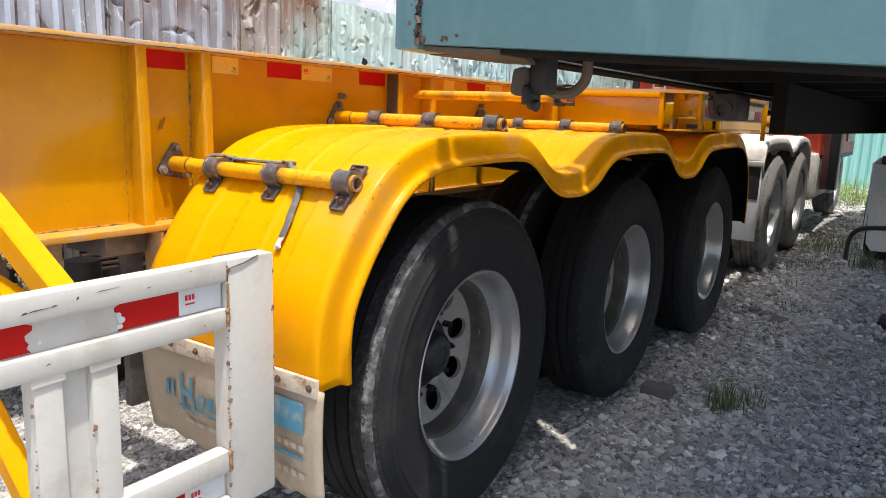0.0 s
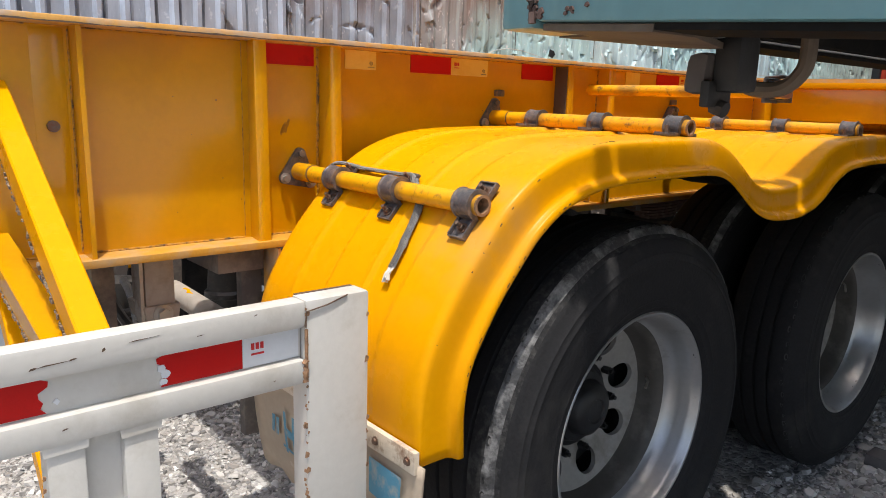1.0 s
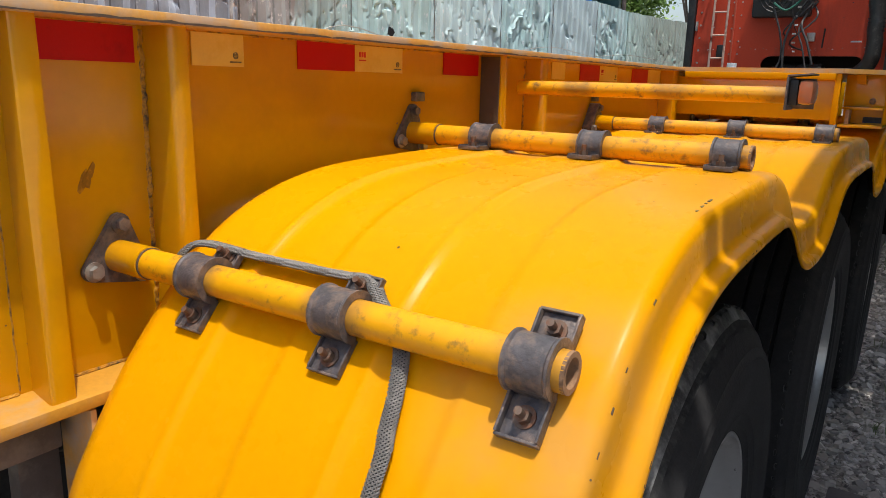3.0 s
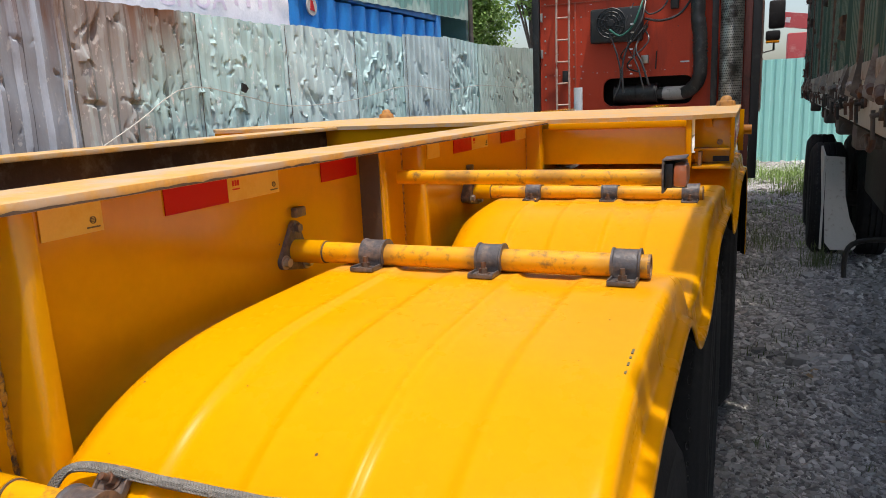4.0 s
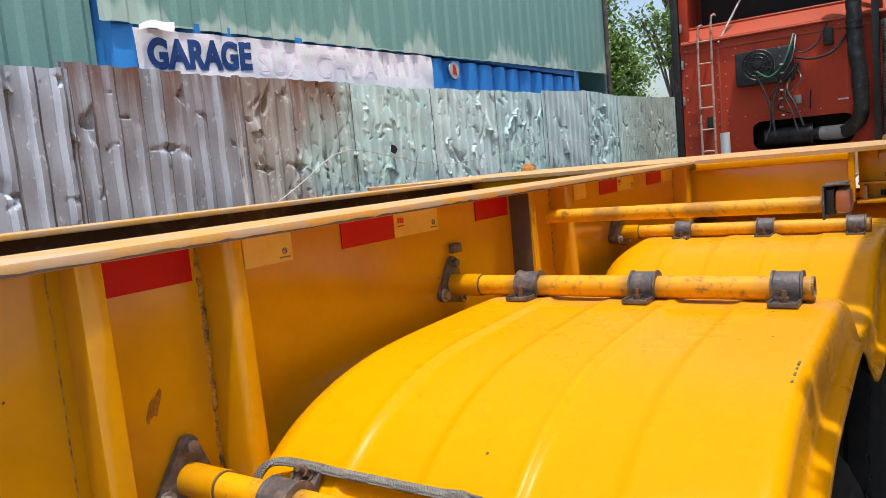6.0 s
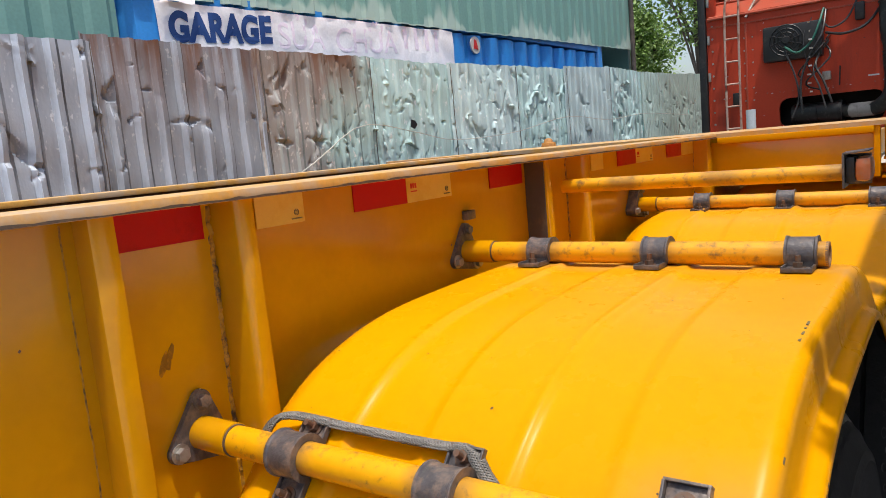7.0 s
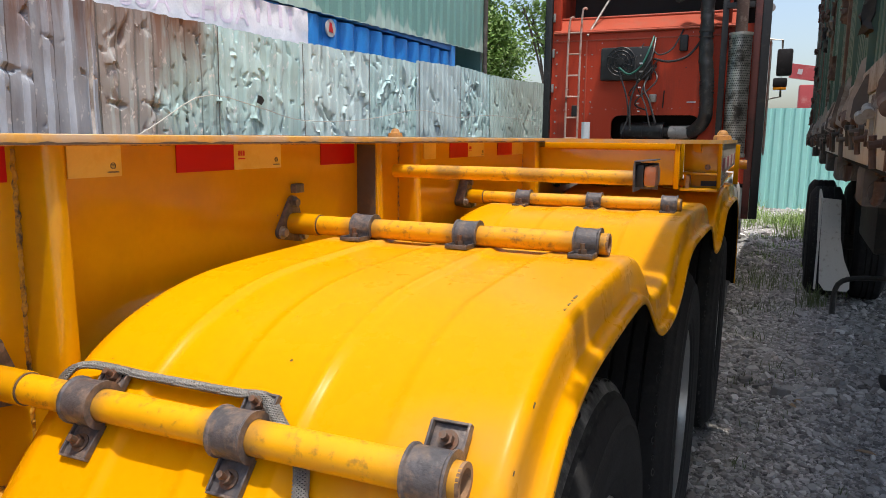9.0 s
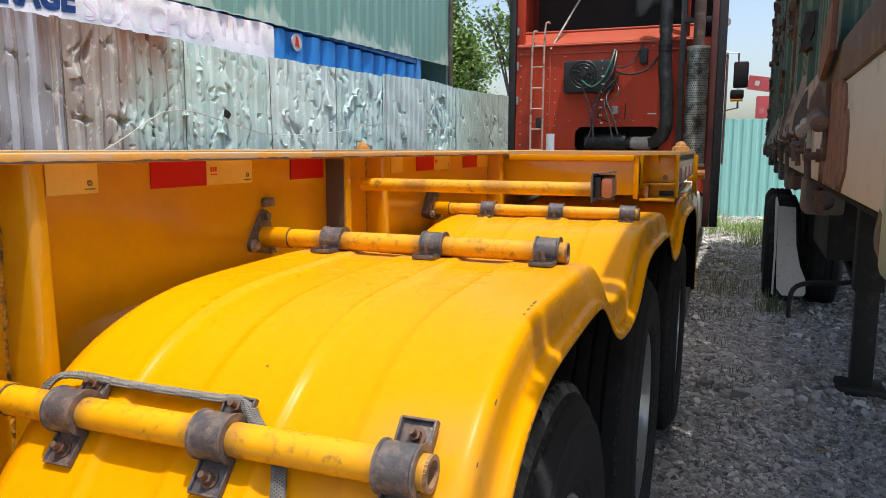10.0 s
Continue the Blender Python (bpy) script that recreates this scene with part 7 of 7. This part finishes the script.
tf = part("wheel_fender", bm, M_TRUCK_WHITE, tractor, "dusty white wheel fender")
ts = tf.modifiers.new("thickness", "SOLIDIFY")
ts.thickness = 0.006
tflap = part("mud_flap", boxed(-0.60, 0.0, 4.40, 4.412, 0.34, 0.97, bevel=0.002), M_SILVER_TAPE, tractor, "grey mud flap with a black upper half")
part("flap_patch", boxed(-0.59, -0.01, 4.396, 4.400, 0.68, 0.94), M_BLACK, tflap)
part("flap_bar", boxed(-0.62, 0.01, 4.385, 4.43, 0.945, 0.985, bevel=0.004), M_TRUCK_WHITE, tflap)
part("fuel_tank", boxed(-0.52, 0.02, 7.5, 9.0, 0.42, 0.98, bevel=0.08), M_TRUCK_WHITE, tractor, "dusty pale fuel tank")
part("step", boxed(-0.3, 0.06, 9.1, 9.8, 0.40, 0.9, bevel=0.03), M_TRUCK_WHITE, tractor)
part("marker_lamp", rod(bmesh.new(), (0.0, 4.55, 1.24), (0.05, 4.55, 1.24), 0.028, 14), M_AMBER, tractor, "amber marker lamp")

# ---- the drop-side flatbed on the other side of the lane ----
BED = Matrix.Translation((0.365, -0.80, 0)) @ Matrix.Rotation(radians(-2.3), 4, "Z")
bed = thing("flatbed_trailer", (1.6, 5, 0), "rusty drop-side flatbed trailer, teal tail beam, green boards", "flatbed trailer")


def bed_part(name, bm, material, parent=None, label="", sharp=35):
    bmesh.ops.transform(bm, matrix=BED, verts=bm.verts)
    return part(name, bm, material, parent or bed, label, sharp=sharp)


W, LEN = 2.45, 11.6
def sagged(bm):
    """The tail hangs lower on the far side."""
    for v in bm.verts:
        v.co.z -= 0.060 * max(0.0, v.co.x)
    return bm


tail = bed_part("tail_beam", sagged(boxed(0.008, W - 0.052, 0.0, 0.07, 1.383, 2.1, bevel=0.006)), M_TEAL, label="teal painted steel tail beam")
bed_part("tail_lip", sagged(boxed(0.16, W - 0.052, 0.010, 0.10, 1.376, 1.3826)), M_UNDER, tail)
bed_part("corner_plate", sagged(prism(bmesh.new(), [(-0.040, 0.092), (-0.010, 0.30), (0.060, 0.30), (0.159, 0.08), (0.159, 0.010), (0.012, 0.010), (0.012, 0.092)], "z", 1.374, 1.3815)), M_SOIL_PLATE, tail, "soiled brown corner plate under the tail")
for x in (W - 0.05, -0.044):
    post = bed_part("corner_post", sagged(boxed(x, x + 0.05, -0.002, 0.09, 1.375, 2.15, bevel=0.006)), M_TEAL, label="teal corner post with rusted edges")
bm = bmesh.new()
rnd = random.Random(9)
tube(bm, [(0.007 + rnd.uniform(-0.004, 0.004), -0.003, 1.38 + 0.012 * k) for k in range(40)], 0.0045, 5)
bed_part("rust_seam", bm, M_RUST, post)
for k in range(44):
    a = rnd.uniform(0.0012, 0.0045)
    x, z = 0.007 + rnd.gauss(0, 0.008), 1.385 + abs(rnd.gauss(0, 0.06))
    if k % 4 == 0:
        x, z = 0.006 + abs(rnd.gauss(0, 0.05)), 1.386 + abs(rnd.gauss(0, 0.006))
    bed_part("rust_patch", prism(bmesh.new(), [(x - a, z - a * 0.5), (x, z - a), (x + a, z - a * 0.2), (x + a * 0.4, z + a), (x - a * 0.7, z + a * 0.6)], "y", -0.0028, 0.001), M_RUST, post)
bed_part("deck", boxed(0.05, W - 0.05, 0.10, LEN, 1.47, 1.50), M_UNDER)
for x in (0.0, W - 0.07):
    bed_part("sill", boxed(x, x + 0.07, 0.10, LEN, 1.383, 1.54, bevel=0.006), M_CREAM, label="cream steel sill with brown rust")
# black strips under the cream sills carry the shade there
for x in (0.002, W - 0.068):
    bed_part("shade_strip", boxed(x, x + 0.066, 0.31, LEN, 1.377, 1.3826), M_UNDER)
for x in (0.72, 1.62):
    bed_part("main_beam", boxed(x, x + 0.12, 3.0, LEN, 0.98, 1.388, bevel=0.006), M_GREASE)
# black liners added so the sills' inner faces look shaded
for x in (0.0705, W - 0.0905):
    bed_part("shade_liner", boxed(x, x + 0.02, 0.11, LEN, 1.386, 1.468), M_UNDER)
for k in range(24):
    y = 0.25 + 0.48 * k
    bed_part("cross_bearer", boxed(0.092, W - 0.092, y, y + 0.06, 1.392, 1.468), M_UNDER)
# side boards of ribbed sheet between rusty stanchions
clutter = random.Random(83)
yb, first = 0.36, True
while yb < LEN - 0.3:
    y1, top = min(yb + (0.86 if first else 1.9), LEN), 3.1 if first else 3.45
    bm = corrugated(yb + 0.07, y1 - 0.02, 1.56, top - 0.07, top - 0.07, 0.085, 0.018, 0.0, yb, 0.0, ny_per=8, rows=3)
    for v in bm.verts:
        v.co.x = 0.034 - v.co.x
    board = bed_part("side_board", bm, M_SIDE_GREEN, label="faded dark green ribbed side board", sharp=28)
    bed_part("board_rail", boxed(0.006, 0.05, yb + 0.06, y1 - 0.01, top - 0.075, top - 0.02, bevel=0.005), M_RUST, board)
    bed_part("board_rail", boxed(-0.004, 0.05, yb + 0.06, y1 - 0.01, 1.54, 1.60, bevel=0.005), M_FRAME if first else M_SILL, board)
    bed_part("stanchion", boxed(0.006, 0.055, yb - 0.02, yb + 0.03, 1.54, top, bevel=0.008), M_RUST, label="rusty upright stanchion")
    q = 0.62 if first else 0.16
    while yb + q < y1 - 0.08:
        yy = yb + q
        kind = clutter.random()
        bm = bmesh.new()
        r = clutter.uniform(0.008, 0.015)
        rod(bm, (-0.004 - r, yy - r * 1.6, 1.50 + clutter.uniform(-0.02, 0.03)), (-0.004 - r, yy + r * 1.6, 1.50 + clutter.uniform(-0.02, 0.03)), r, 14)
        if kind < 0.6:
            # knuckle with its strap and a drooping tail
            lo, hi = clutter.uniform(1.42, 1.47), clutter.uniform(1.51, 1.55)
            prism(bm, [(yy - r, lo + 0.02), (yy, lo), (yy + r, lo + 0.015), (yy + r * 0.9, hi), (yy - r * 0.7, hi + 0.015)], "x", -0.011, -0.003, bevel=0.002)
        bed_part("hinge", bm, clutter.choice((M_RUST, M_RUST, M_FRAME, M_SILL)), board)
        if kind > 0.45:
            # sloping gusset that stands out from the board
            h = clutter.uniform(0.04, 0.12)
            bed_part("gusset", prism(bmesh.new(), [(-0.034, 1.49), (0.0, 1.47), (0.0, 1.53 + h), (-0.010, 1.52 + h), (-0.030, 1.53)], "y", yy + 0.045, yy + 0.052), clutter.choice((M_SILL, M_DUSTY, M_FRAME)), board)
        if kind < 0.75:
            bm = bmesh.new()
            y2, z2 = yy + clutter.uniform(0.06, 0.11), clutter.uniform(1.43, 1.49)
            rod(bm, (-0.001, y2, z2), (-0.012, y2, z2), clutter.uniform(0.011, 0.018), 10)
            rod(bm, (-0.010, y2, z2), (-0.032, y2 - 0.004, z2 - 0.004), 0.007, 8)
            rod(bm, (-0.026, y2, z2 + 0.012), (-0.022, y2 + 0.006, z2 - clutter.uniform(0.03, 0.07)), 0.006, 8)
            bed_part("latch_pin", bm, clutter.choice((M_RUST, M_GREASE, M_FRAME)), board)
        q += clutter.uniform(0.15, 0.30)
    # bent lashing hooks, scraps of wire and rag caught on the uprights
    for yu in (yb, yb + 0.62, yb + 1.25):
        if yu > y1 - 0.2:
            continue
        if yu > yb:
            bed_part("stanchion", boxed(0.002, 0.04, yu - 0.015, yu + 0.02, 1.54, top - 0.02, bevel=0.005), M_SIDE_GREEN, board)
        for _ in range(2 if first else 5):
            z = clutter.uniform(2.2 if first else 1.66, top)
            w, h, out = clutter.uniform(0.007, 0.020), clutter.uniform(0.02, 0.08), clutter.uniform(0.010, 0.030)
            yy = yu + clutter.uniform(-0.06, 0.06)
            bm = boxed(0.006 - out, 0.010, yy - w, yy + w, z - h, z + h * 0.4)
            bmesh.ops.subdivide_edges(bm, edges=list(bm.edges), cuts=3, use_grid_fill=True)
            for v in bm.verts:
                v.co += 1.5 * w * noise.noise_vector(v.co * 55 + Vector((0, 0, yy * 7)))
                v.co.x = min(v.co.x, 0.012)
            bed_part("snagged_rag", bm, clutter.choice((M_RUST, M_RUST, M_FRAME, M_GREASE)), board, sharp=20)
    yb, first = y1, False
# rail added for the dark behind the sill; rusted patch and bent bracket on the near sill
bed_part("filler_rail", boxed(0.30, 0.34, 1.2, LEN, 1.25, 1.388, bevel=0.004), M_UNDER)
rnd = random.Random(14)
for k in range(9):
    yy = 0.71 + 0.044 * k
    z1, z0 = 1.548 - (0.05 * (2 - k) / 2 if k < 2 else 0.09 * (k - 6) / 2 if k > 6 else 0) + rnd.uniform(-0.014, 0.008), 1.386 + (0.02 if k > 6 or k == 0 else 0) + rnd.uniform(0, 0.012)
    bed_part("rust_patch", prism(bmesh.new(), [(yy - 0.004, z0), (yy + 0.046, 1.386), (yy + 0.046, z1), (yy + 0.018, z1 + 0.01), (yy - 0.003, z1 - 0.012)], "x", -0.0035 - 0.0004 * (k % 3), 0.001), M_SILL_RUST)
bed_part("bent_bracket", prism(bmesh.new(), [(0.84, 1.585), (1.0, 1.555), (1.05, 1.57), (1.03, 1.61), (0.92, 1.65), (0.84, 1.66)], "x", -0.020, -0.012, bevel=0.002), M_SILL_RUST, label="bent rust-brown bracket")
rnd = random.Random(21)
bed_part("tie_loop", tube(bmesh.new(), smooth_line([(x + 0.022, 0.41, z) for x, z in ((-0.011, 1.390), (-0.013, 1.353), (0.010, 1.328), (0.040, 1.322), (0.071, 1.327), (0.093, 1.352), (0.095, 1.390))], 30), 0.011, 10, up=(0, 1, 0)), M_SOIL_PLATE, label="rust-brown steel tie loop")
for k in (2, 4, 7, 10, 14):
    y = 0.50 + 0.56 * k
    pts = smooth_line([(0.035, y - 0.07, 1.39), (0.035, y - 0.072, 1.345), (0.035, y - 0.05, 1.312), (0.035, y, 1.30), (0.035, y + 0.05, 1.312), (0.035, y + 0.07, 1.345)], 18)
    bed_part("rope_hook", tube(bmesh.new(), pts, 0.012, 8), M_RUST if k % 3 else M_GREASE, label="bent rusty hook")
bm = bmesh.new()
box(bm, 0.054, 0.092, 0.285, 0.335, 1.315, 1.388, bevel=0.008)
box(bm, 0.048, 0.062, 0.27, 0.325, 1.295, 1.33, bevel=0.004)
rod(bm, (0.052, 0.30, 1.298), (0.070, 0.30, 1.292), 0.011, 10)
bracket = bed_part("lamp_bracket", bm, M_GREASE)
bm = boxed(0.020, 0.053, 0.272, 0.320, 1.312, 1.366, bevel=0.012)
for v in bm.verts:
    v.co.x += 0.10 * (v.co.z - 1.337)
bed_part("tail_lamp", bm, M_FRAME, bracket, "small dusty brown work lamp")
for y in (1.62, 2.9, 3.9, 5.2, 8.0):
    bm = bmesh.new()
    lathe(bm, [(0.020, 0.0), (0.034, 0.0), (0.034, 0.16), (0.020, 0.16), (0.020, 0.0)], 22)
    for v in bm.verts:
        v.co = Vector((0.052 + v.co.y, y + v.co.x, 1.318 + v.co.z))
    box(bm, 0.006, 0.096, y + 0.012, y + 0.20, 1.284, 1.376, bevel=0.012)
    bed_part("stake_socket", bm, M_FRAME, label="grey stake socket with an open tube")
# axles, mud flap, landing leg, rods
for y in (7.35, 8.65):
    o = part("wheel", ME_RIM, None, bed, "black truck tyre on a steel rim")
    o.matrix_basis = BED @ Matrix.LocRotScale(Vector((0.035, y, 0.506)), Euler((0, 0, math.pi)), None)
    for nm, me in (("tyre", ME_TYRE_PLAIN), ("tread_edge", ME_LUG)):
        part(nm, me, None, o)
    # inner tyre added to keep the space behind the flap dark
    inner = part("wheel", ME_RIM_BACK, None, bed, "inner truck tyre of the pair")
    inner.matrix_basis = BED @ Matrix.LocRotScale(Vector((0.40, y, 0.506)), Euler((0, 0, math.pi)), None)
    part("tyre", ME_TYRE_PLAIN, None, inner)
    bed_part("axle", rod(bmesh.new(), (0.2, y, 0.506), (2.2, y, 0.506), 0.07, 16), M_GREASE)
mf = bed_part("mud_flap", prism(bmesh.new(), [(0.085, 0.98), (0.215, 0.97), (0.235, 0.66), (0.275, 0.48), (0.325, 0.36), (0.33, 0.25), (0.312, 0.225), (0.15, 0.22), (0.105, 0.28), (0.09, 0.6)], "y", 6.30, 6.315), M_FLAP_WHITE, label="chalky white plastic mud flap")
bed_part("flap_return", prism(bmesh.new(), [(6.315, 0.98), (6.9, 1.02), (6.9, 0.95), (6.36, 0.60), (6.36, 0.22), (6.315, 0.22)], "x", 0.070, 0.085), M_FLAP_WHITE, mf)
leg = bed_part("landing_leg", boxed(0.46, 0.62, 4.42, 4.56, 0.62, 1.35, bevel=0.008), M_GREASE, label="dark folding landing leg")
bed_part("inner_leg", boxed(0.48, 0.60, 4.44, 4.54, 0.05, 0.64, bevel=0.006), M_GREASE, leg)
bed_part("foot_plate", boxed(0.41, 0.67, 4.36, 4.62, 0.0, 0.05, bevel=0.015), M_GREASE, leg)
bed_part("leg_brace", rod(bmesh.new(), (0.54, 4.6, 0.55), (0.42, 6.0, 0.98), 0.03, 10), M_GREASE, leg)
bed_part("guard_rod", tube(bmesh.new(), smooth_line([(0.14, 4.75, 0.36), (0.14, 4.77, 0.48), (0.17, 4.78, 0.56), (0.26, 4.75, 0.60), (0.46, 4.68, 0.63), (0.54, 4.66, 0.70), (0.56, 4.66, 0.9), (0.56, 4.66, 1.3)], 40), 0.016, 8), M_GREASE, label="bent steel rod")
bed_part("tool_box", boxed(0.35, 0.9, 5.0, 6.2, 0.72, 1.28, bevel=0.02), M_GREASE, label="dark underslung box")

# ---- trees, weeds, far crane ----
def tree(x, y, h, spread, seed, crown_low, count):
    rnd = random.Random(seed)
    t = thing("tree", (x, y, 0), "broad-leaved green tree behind the metal fence", "tree", "trees behind the fence")
    trunk = bmesh.new()
    line = smooth_line([(x, y, 0), (x + 0.1, y, h * 0.3), (x - 0.05, y + 0.1, h * 0.6), (x + 0.1, y, h * 0.9)], 12)
    for a, b, k in zip(line, line[1:], range(11)):
        rod(trunk, a, b, 0.16 - 0.011 * k, 9, 0.16 - 0.011 * (k + 1), False)
    centres = []
    limbs = bmesh.new()
    for k in range(13):
        a = rnd.uniform(0, 6.28)
        z0 = h * rnd.uniform(0.35, 0.8)
        r = spread * rnd.uniform(0.5, 1.0)
        tip = Vector((x + r * math.cos(a), y + r * math.sin(a), min(h, max(crown_low, z0 + rnd.uniform(-0.1, 1.3)))))
        tube(limbs, smooth_line([(x, y, z0), ((x + tip.x) / 2, (y + tip.y) / 2, (z0 + tip.z) / 2 + 0.15), tip], 8), 0.028, 5)
        centres.append(tip)
        centres.append(Vector(((x + tip.x) / 2, (y + tip.y) / 2, (z0 + tip.z) / 2 + 0.3)))
    part("trunk", trunk, M_BARK, t)
    part("limb", limbs, M_BARK, t)
    verts, faces = [], []
    for _ in range(count):
        c = rnd.choice(centres)
        p = c + Vector((rnd.gauss(0, 0.29), rnd.gauss(0, 0.29), rnd.gauss(0, 0.20)))
        s = rnd.uniform(0.05, 0.11)
        m = Euler((rnd.uniform(-1, 1), rnd.uniform(-1, 1), rnd.uniform(0, 6.28))).to_matrix()
        b0 = len(verts)
        for q in ((-0.5, 0, 0), (0, -0.28, 0.04), (0.6, 0, -0.03), (0, 0.28, 0.04)):
            verts.append(tuple(p + m @ (Vector(q) * s * 1.6)))
        faces.append((b0, b0 + 1, b0 + 2, b0 + 3))
    me = bpy.data.meshes.new("crown")
    me.from_pydata(verts, [], faces)
    me.materials.append(M_LEAF)
    tagged(part("crown", me, None, t), kind="stuff")
    return t


tree(-7.25, 18.0, 5.4, 1.05, 1, 2.6, 10500)
tree(-8.3, 19.5, 6.6, 1.8, 2, 3.2, 13000)
tree(-4.9, 17.0, 6.6, 1.0, 3, 4.6, 2200)


def tuft(x, y, blades, height, spread, material, seed, label):
    rnd = random.Random(seed)
    verts, faces = [], []
    for _ in range(blades):
        a, r = rnd.uniform(0, 6.28), spread * rnd.random() ** 0.7
        bx, by = x + r * math.cos(a), y + r * math.sin(a)
        z = ground_height(bx, by)
        h = height * rnd.uniform(0.4, 1.1)
        lean_a, lean = rnd.uniform(0, 6.28), h * rnd.uniform(0.2, 1.0)
        wv = Vector((math.cos(lean_a + 1.57), math.sin(lean_a + 1.57), 0)) * rnd.uniform(0.0012, 0.003) * (1 + height * 2)
        d = Vector((math.cos(lean_a) * lean, math.sin(lean_a) * lean, 0))
        p0, p1, p2 = Vector((bx, by, z)), Vector((bx, by, z + h * 0.6)) + d * 0.35, Vector((bx, by, z + h)) + d
        b0 = len(verts)
        verts += [tuple(q) for q in (p0 - wv, p0 + wv, p1 + wv * 0.8, p1 - wv * 0.8, p2)]
        faces += [(b0, b0 + 1, b0 + 2, b0 + 3), (b0 + 3, b0 + 2, b0 + 4)]
    me = bpy.data.meshes.new("grass_tuft")
    me.from_pydata(verts, [], faces)
    me.materials.append(material)
    return tagged(new("grass_tuft", me), label, "grass", "weeds in the yard", "stuff")


DRY = "sparse thin green grass tuft growing from gravel"
for k, (x, y, n, h, s) in enumerate(((0.48, 1.50, 80, 0.17, 0.09), (0.52, 1.62, 36, 0.12, 0.12), (0.30, 2.75, 16, 0.05, 0.10), (0.27, 3.4, 30, 0.06, 0.16), (0.42, 3.7, 34, 0.06, 0.2), (0.33, 4.6, 36, 0.08, 0.25),
                                  (0.28, 6.6, 120, 0.2, 0.3), (0.72, 5.9, 110, 0.22, 0.15), (0.42, 3.0, 14, 0.045, 0.15), (0.2, 2.2, 14, 0.06, 0.06), (0.62, 2.1, 10, 0.045, 0.06))):
    tuft(x, y, n, h, s, M_GRASS, 30 + k, DRY)
for k, (x, y) in enumerate(((0.30, 7.6), (0.42, 8.6), (0.55, 7.1), (0.85, 6.7), (0.95, 7.6), (0.50, 9.6), (0.8, 10.4), (0.35, 10.8), (0.28, 5.6), (0.75, 8.2))):
    tuft(x, y, 130, 0.085, 0.34, M_GRASS_LIT if k % 2 else M_GRASS, 140 + k, "low patch of green weeds in the lane")
for k in range(16):
    rnd = random.Random(60 + k)
    tuft(rnd.uniform(-0.3, 2.6), rnd.uniform(9.0, 15.6), 160, rnd.uniform(0.2, 0.42), 0.5, M_GRASS_LIT, 90 + k, "bright green weeds along the mint fence")

crane = thing("crane_truck", (1.6, 25, 0), "faded red crane truck standing behind the end fence", "truck")
part("boom", flat_brace((0.87, 25, 3.66), (3.3, 25, 3.28), 0.3, 0.44), M_CRANE, crane, "faded red crane boom")
part("boom_mark", flat_brace((1.08, 24.84, 3.62), (1.22, 24.84, 3.60), 0.004, 0.16), M_PALE_HULL, crane)
part("turret", boxed(1.16, 2.3, 24.8, 25.4, 2.0, 3.2, bevel=0.05), M_CRANE, crane)
part("body", boxed(-0.5, 2.4, 24.4, 25.6, 0.6, 2.15, bevel=0.05), M_PALE_HULL, crane)
for x in (-0.2, 1.8):
    o = part("wheel", ME_RIM, None, crane)
    o.matrix_basis = Matrix.LocRotScale(Vector((x, 24.3, 0.506)), Euler((0, 0, radians(-90))), None)
    part("tyre", ME_TYRE, None, o)

# ---- small loose things ----
block = bmesh.new()
box(block, 0.10, 0.24, 1.43, 1.53, 0.0, 0.045, bevel=0.008, m=None)
tagged(part("stone_block", block, M_STONE), "flat dark stone block lying beside the wheel", "stone")


def leaf(x, y, s, seed):
    rnd = random.Random(seed)
    bm = bmesh.new()
    a = rnd.uniform(0, 6.28)
    pts = [(-1, 0, 0.0), (-0.4, 0.34, 0.16), (0.4, 0.3, 0.2), (1, 0, 0.05), (0.4, -0.3, 0.14), (-0.4, -0.34, 0.2)]
    z = ground_height(x, y) + 0.012
    vs = [bm.verts.new((x + s * (p[0] * math.cos(a) - p[1] * math.sin(a)), y + s * (p[0] * math.sin(a) + p[1] * math.cos(a)), z + s * p[2])) for p in pts]
    mid = bm.verts.new((x, y, z))
    for i in range(6):
        bm.faces.new((vs[i], vs[(i + 1) % 6], mid))
    return tagged(part("fallen_leaf", bm, M_LEAF_DRY), "curled dry brown leaf on the gravel", "leaf", "fallen leaves")


for k, (x, y, s) in enumerate(((0.46, 3.12, 0.05), (0.50, 3.2, 0.035), (0.76, 2.6, 0.05), (0.35, 3.55, 0.03), (0.25, 3.3, 0.03), (-1.5, -0.9, 0.05), (-1.3, -1.2, 0.04), (-1.7, -0.6, 0.045), (-1.1, -1.5, 0.04))):
    leaf(x, y, s, k)


def bag(x, y):
    bm = bmesh.new()
    bmesh.ops.create_icosphere(bm, subdivisions=4, radius=0.06)
    for v in bm.verts:
        q = v.co * 26
        k = 1 + 0.45 * noise.noise(q) + 0.25 * noise.noise(q * 2.3)
        v.co = Vector((v.co.x * k * 1.2 + x, v.co.y * k + y, max(0.0, v.co.z * k * 0.55 + 0.02) + 0.002))
    return tagged(part("plastic_bag", bm, M_BAG, sharp=20), "small crumpled white plastic bag on the ground", "litter")


bag(-1.91, -0.70)
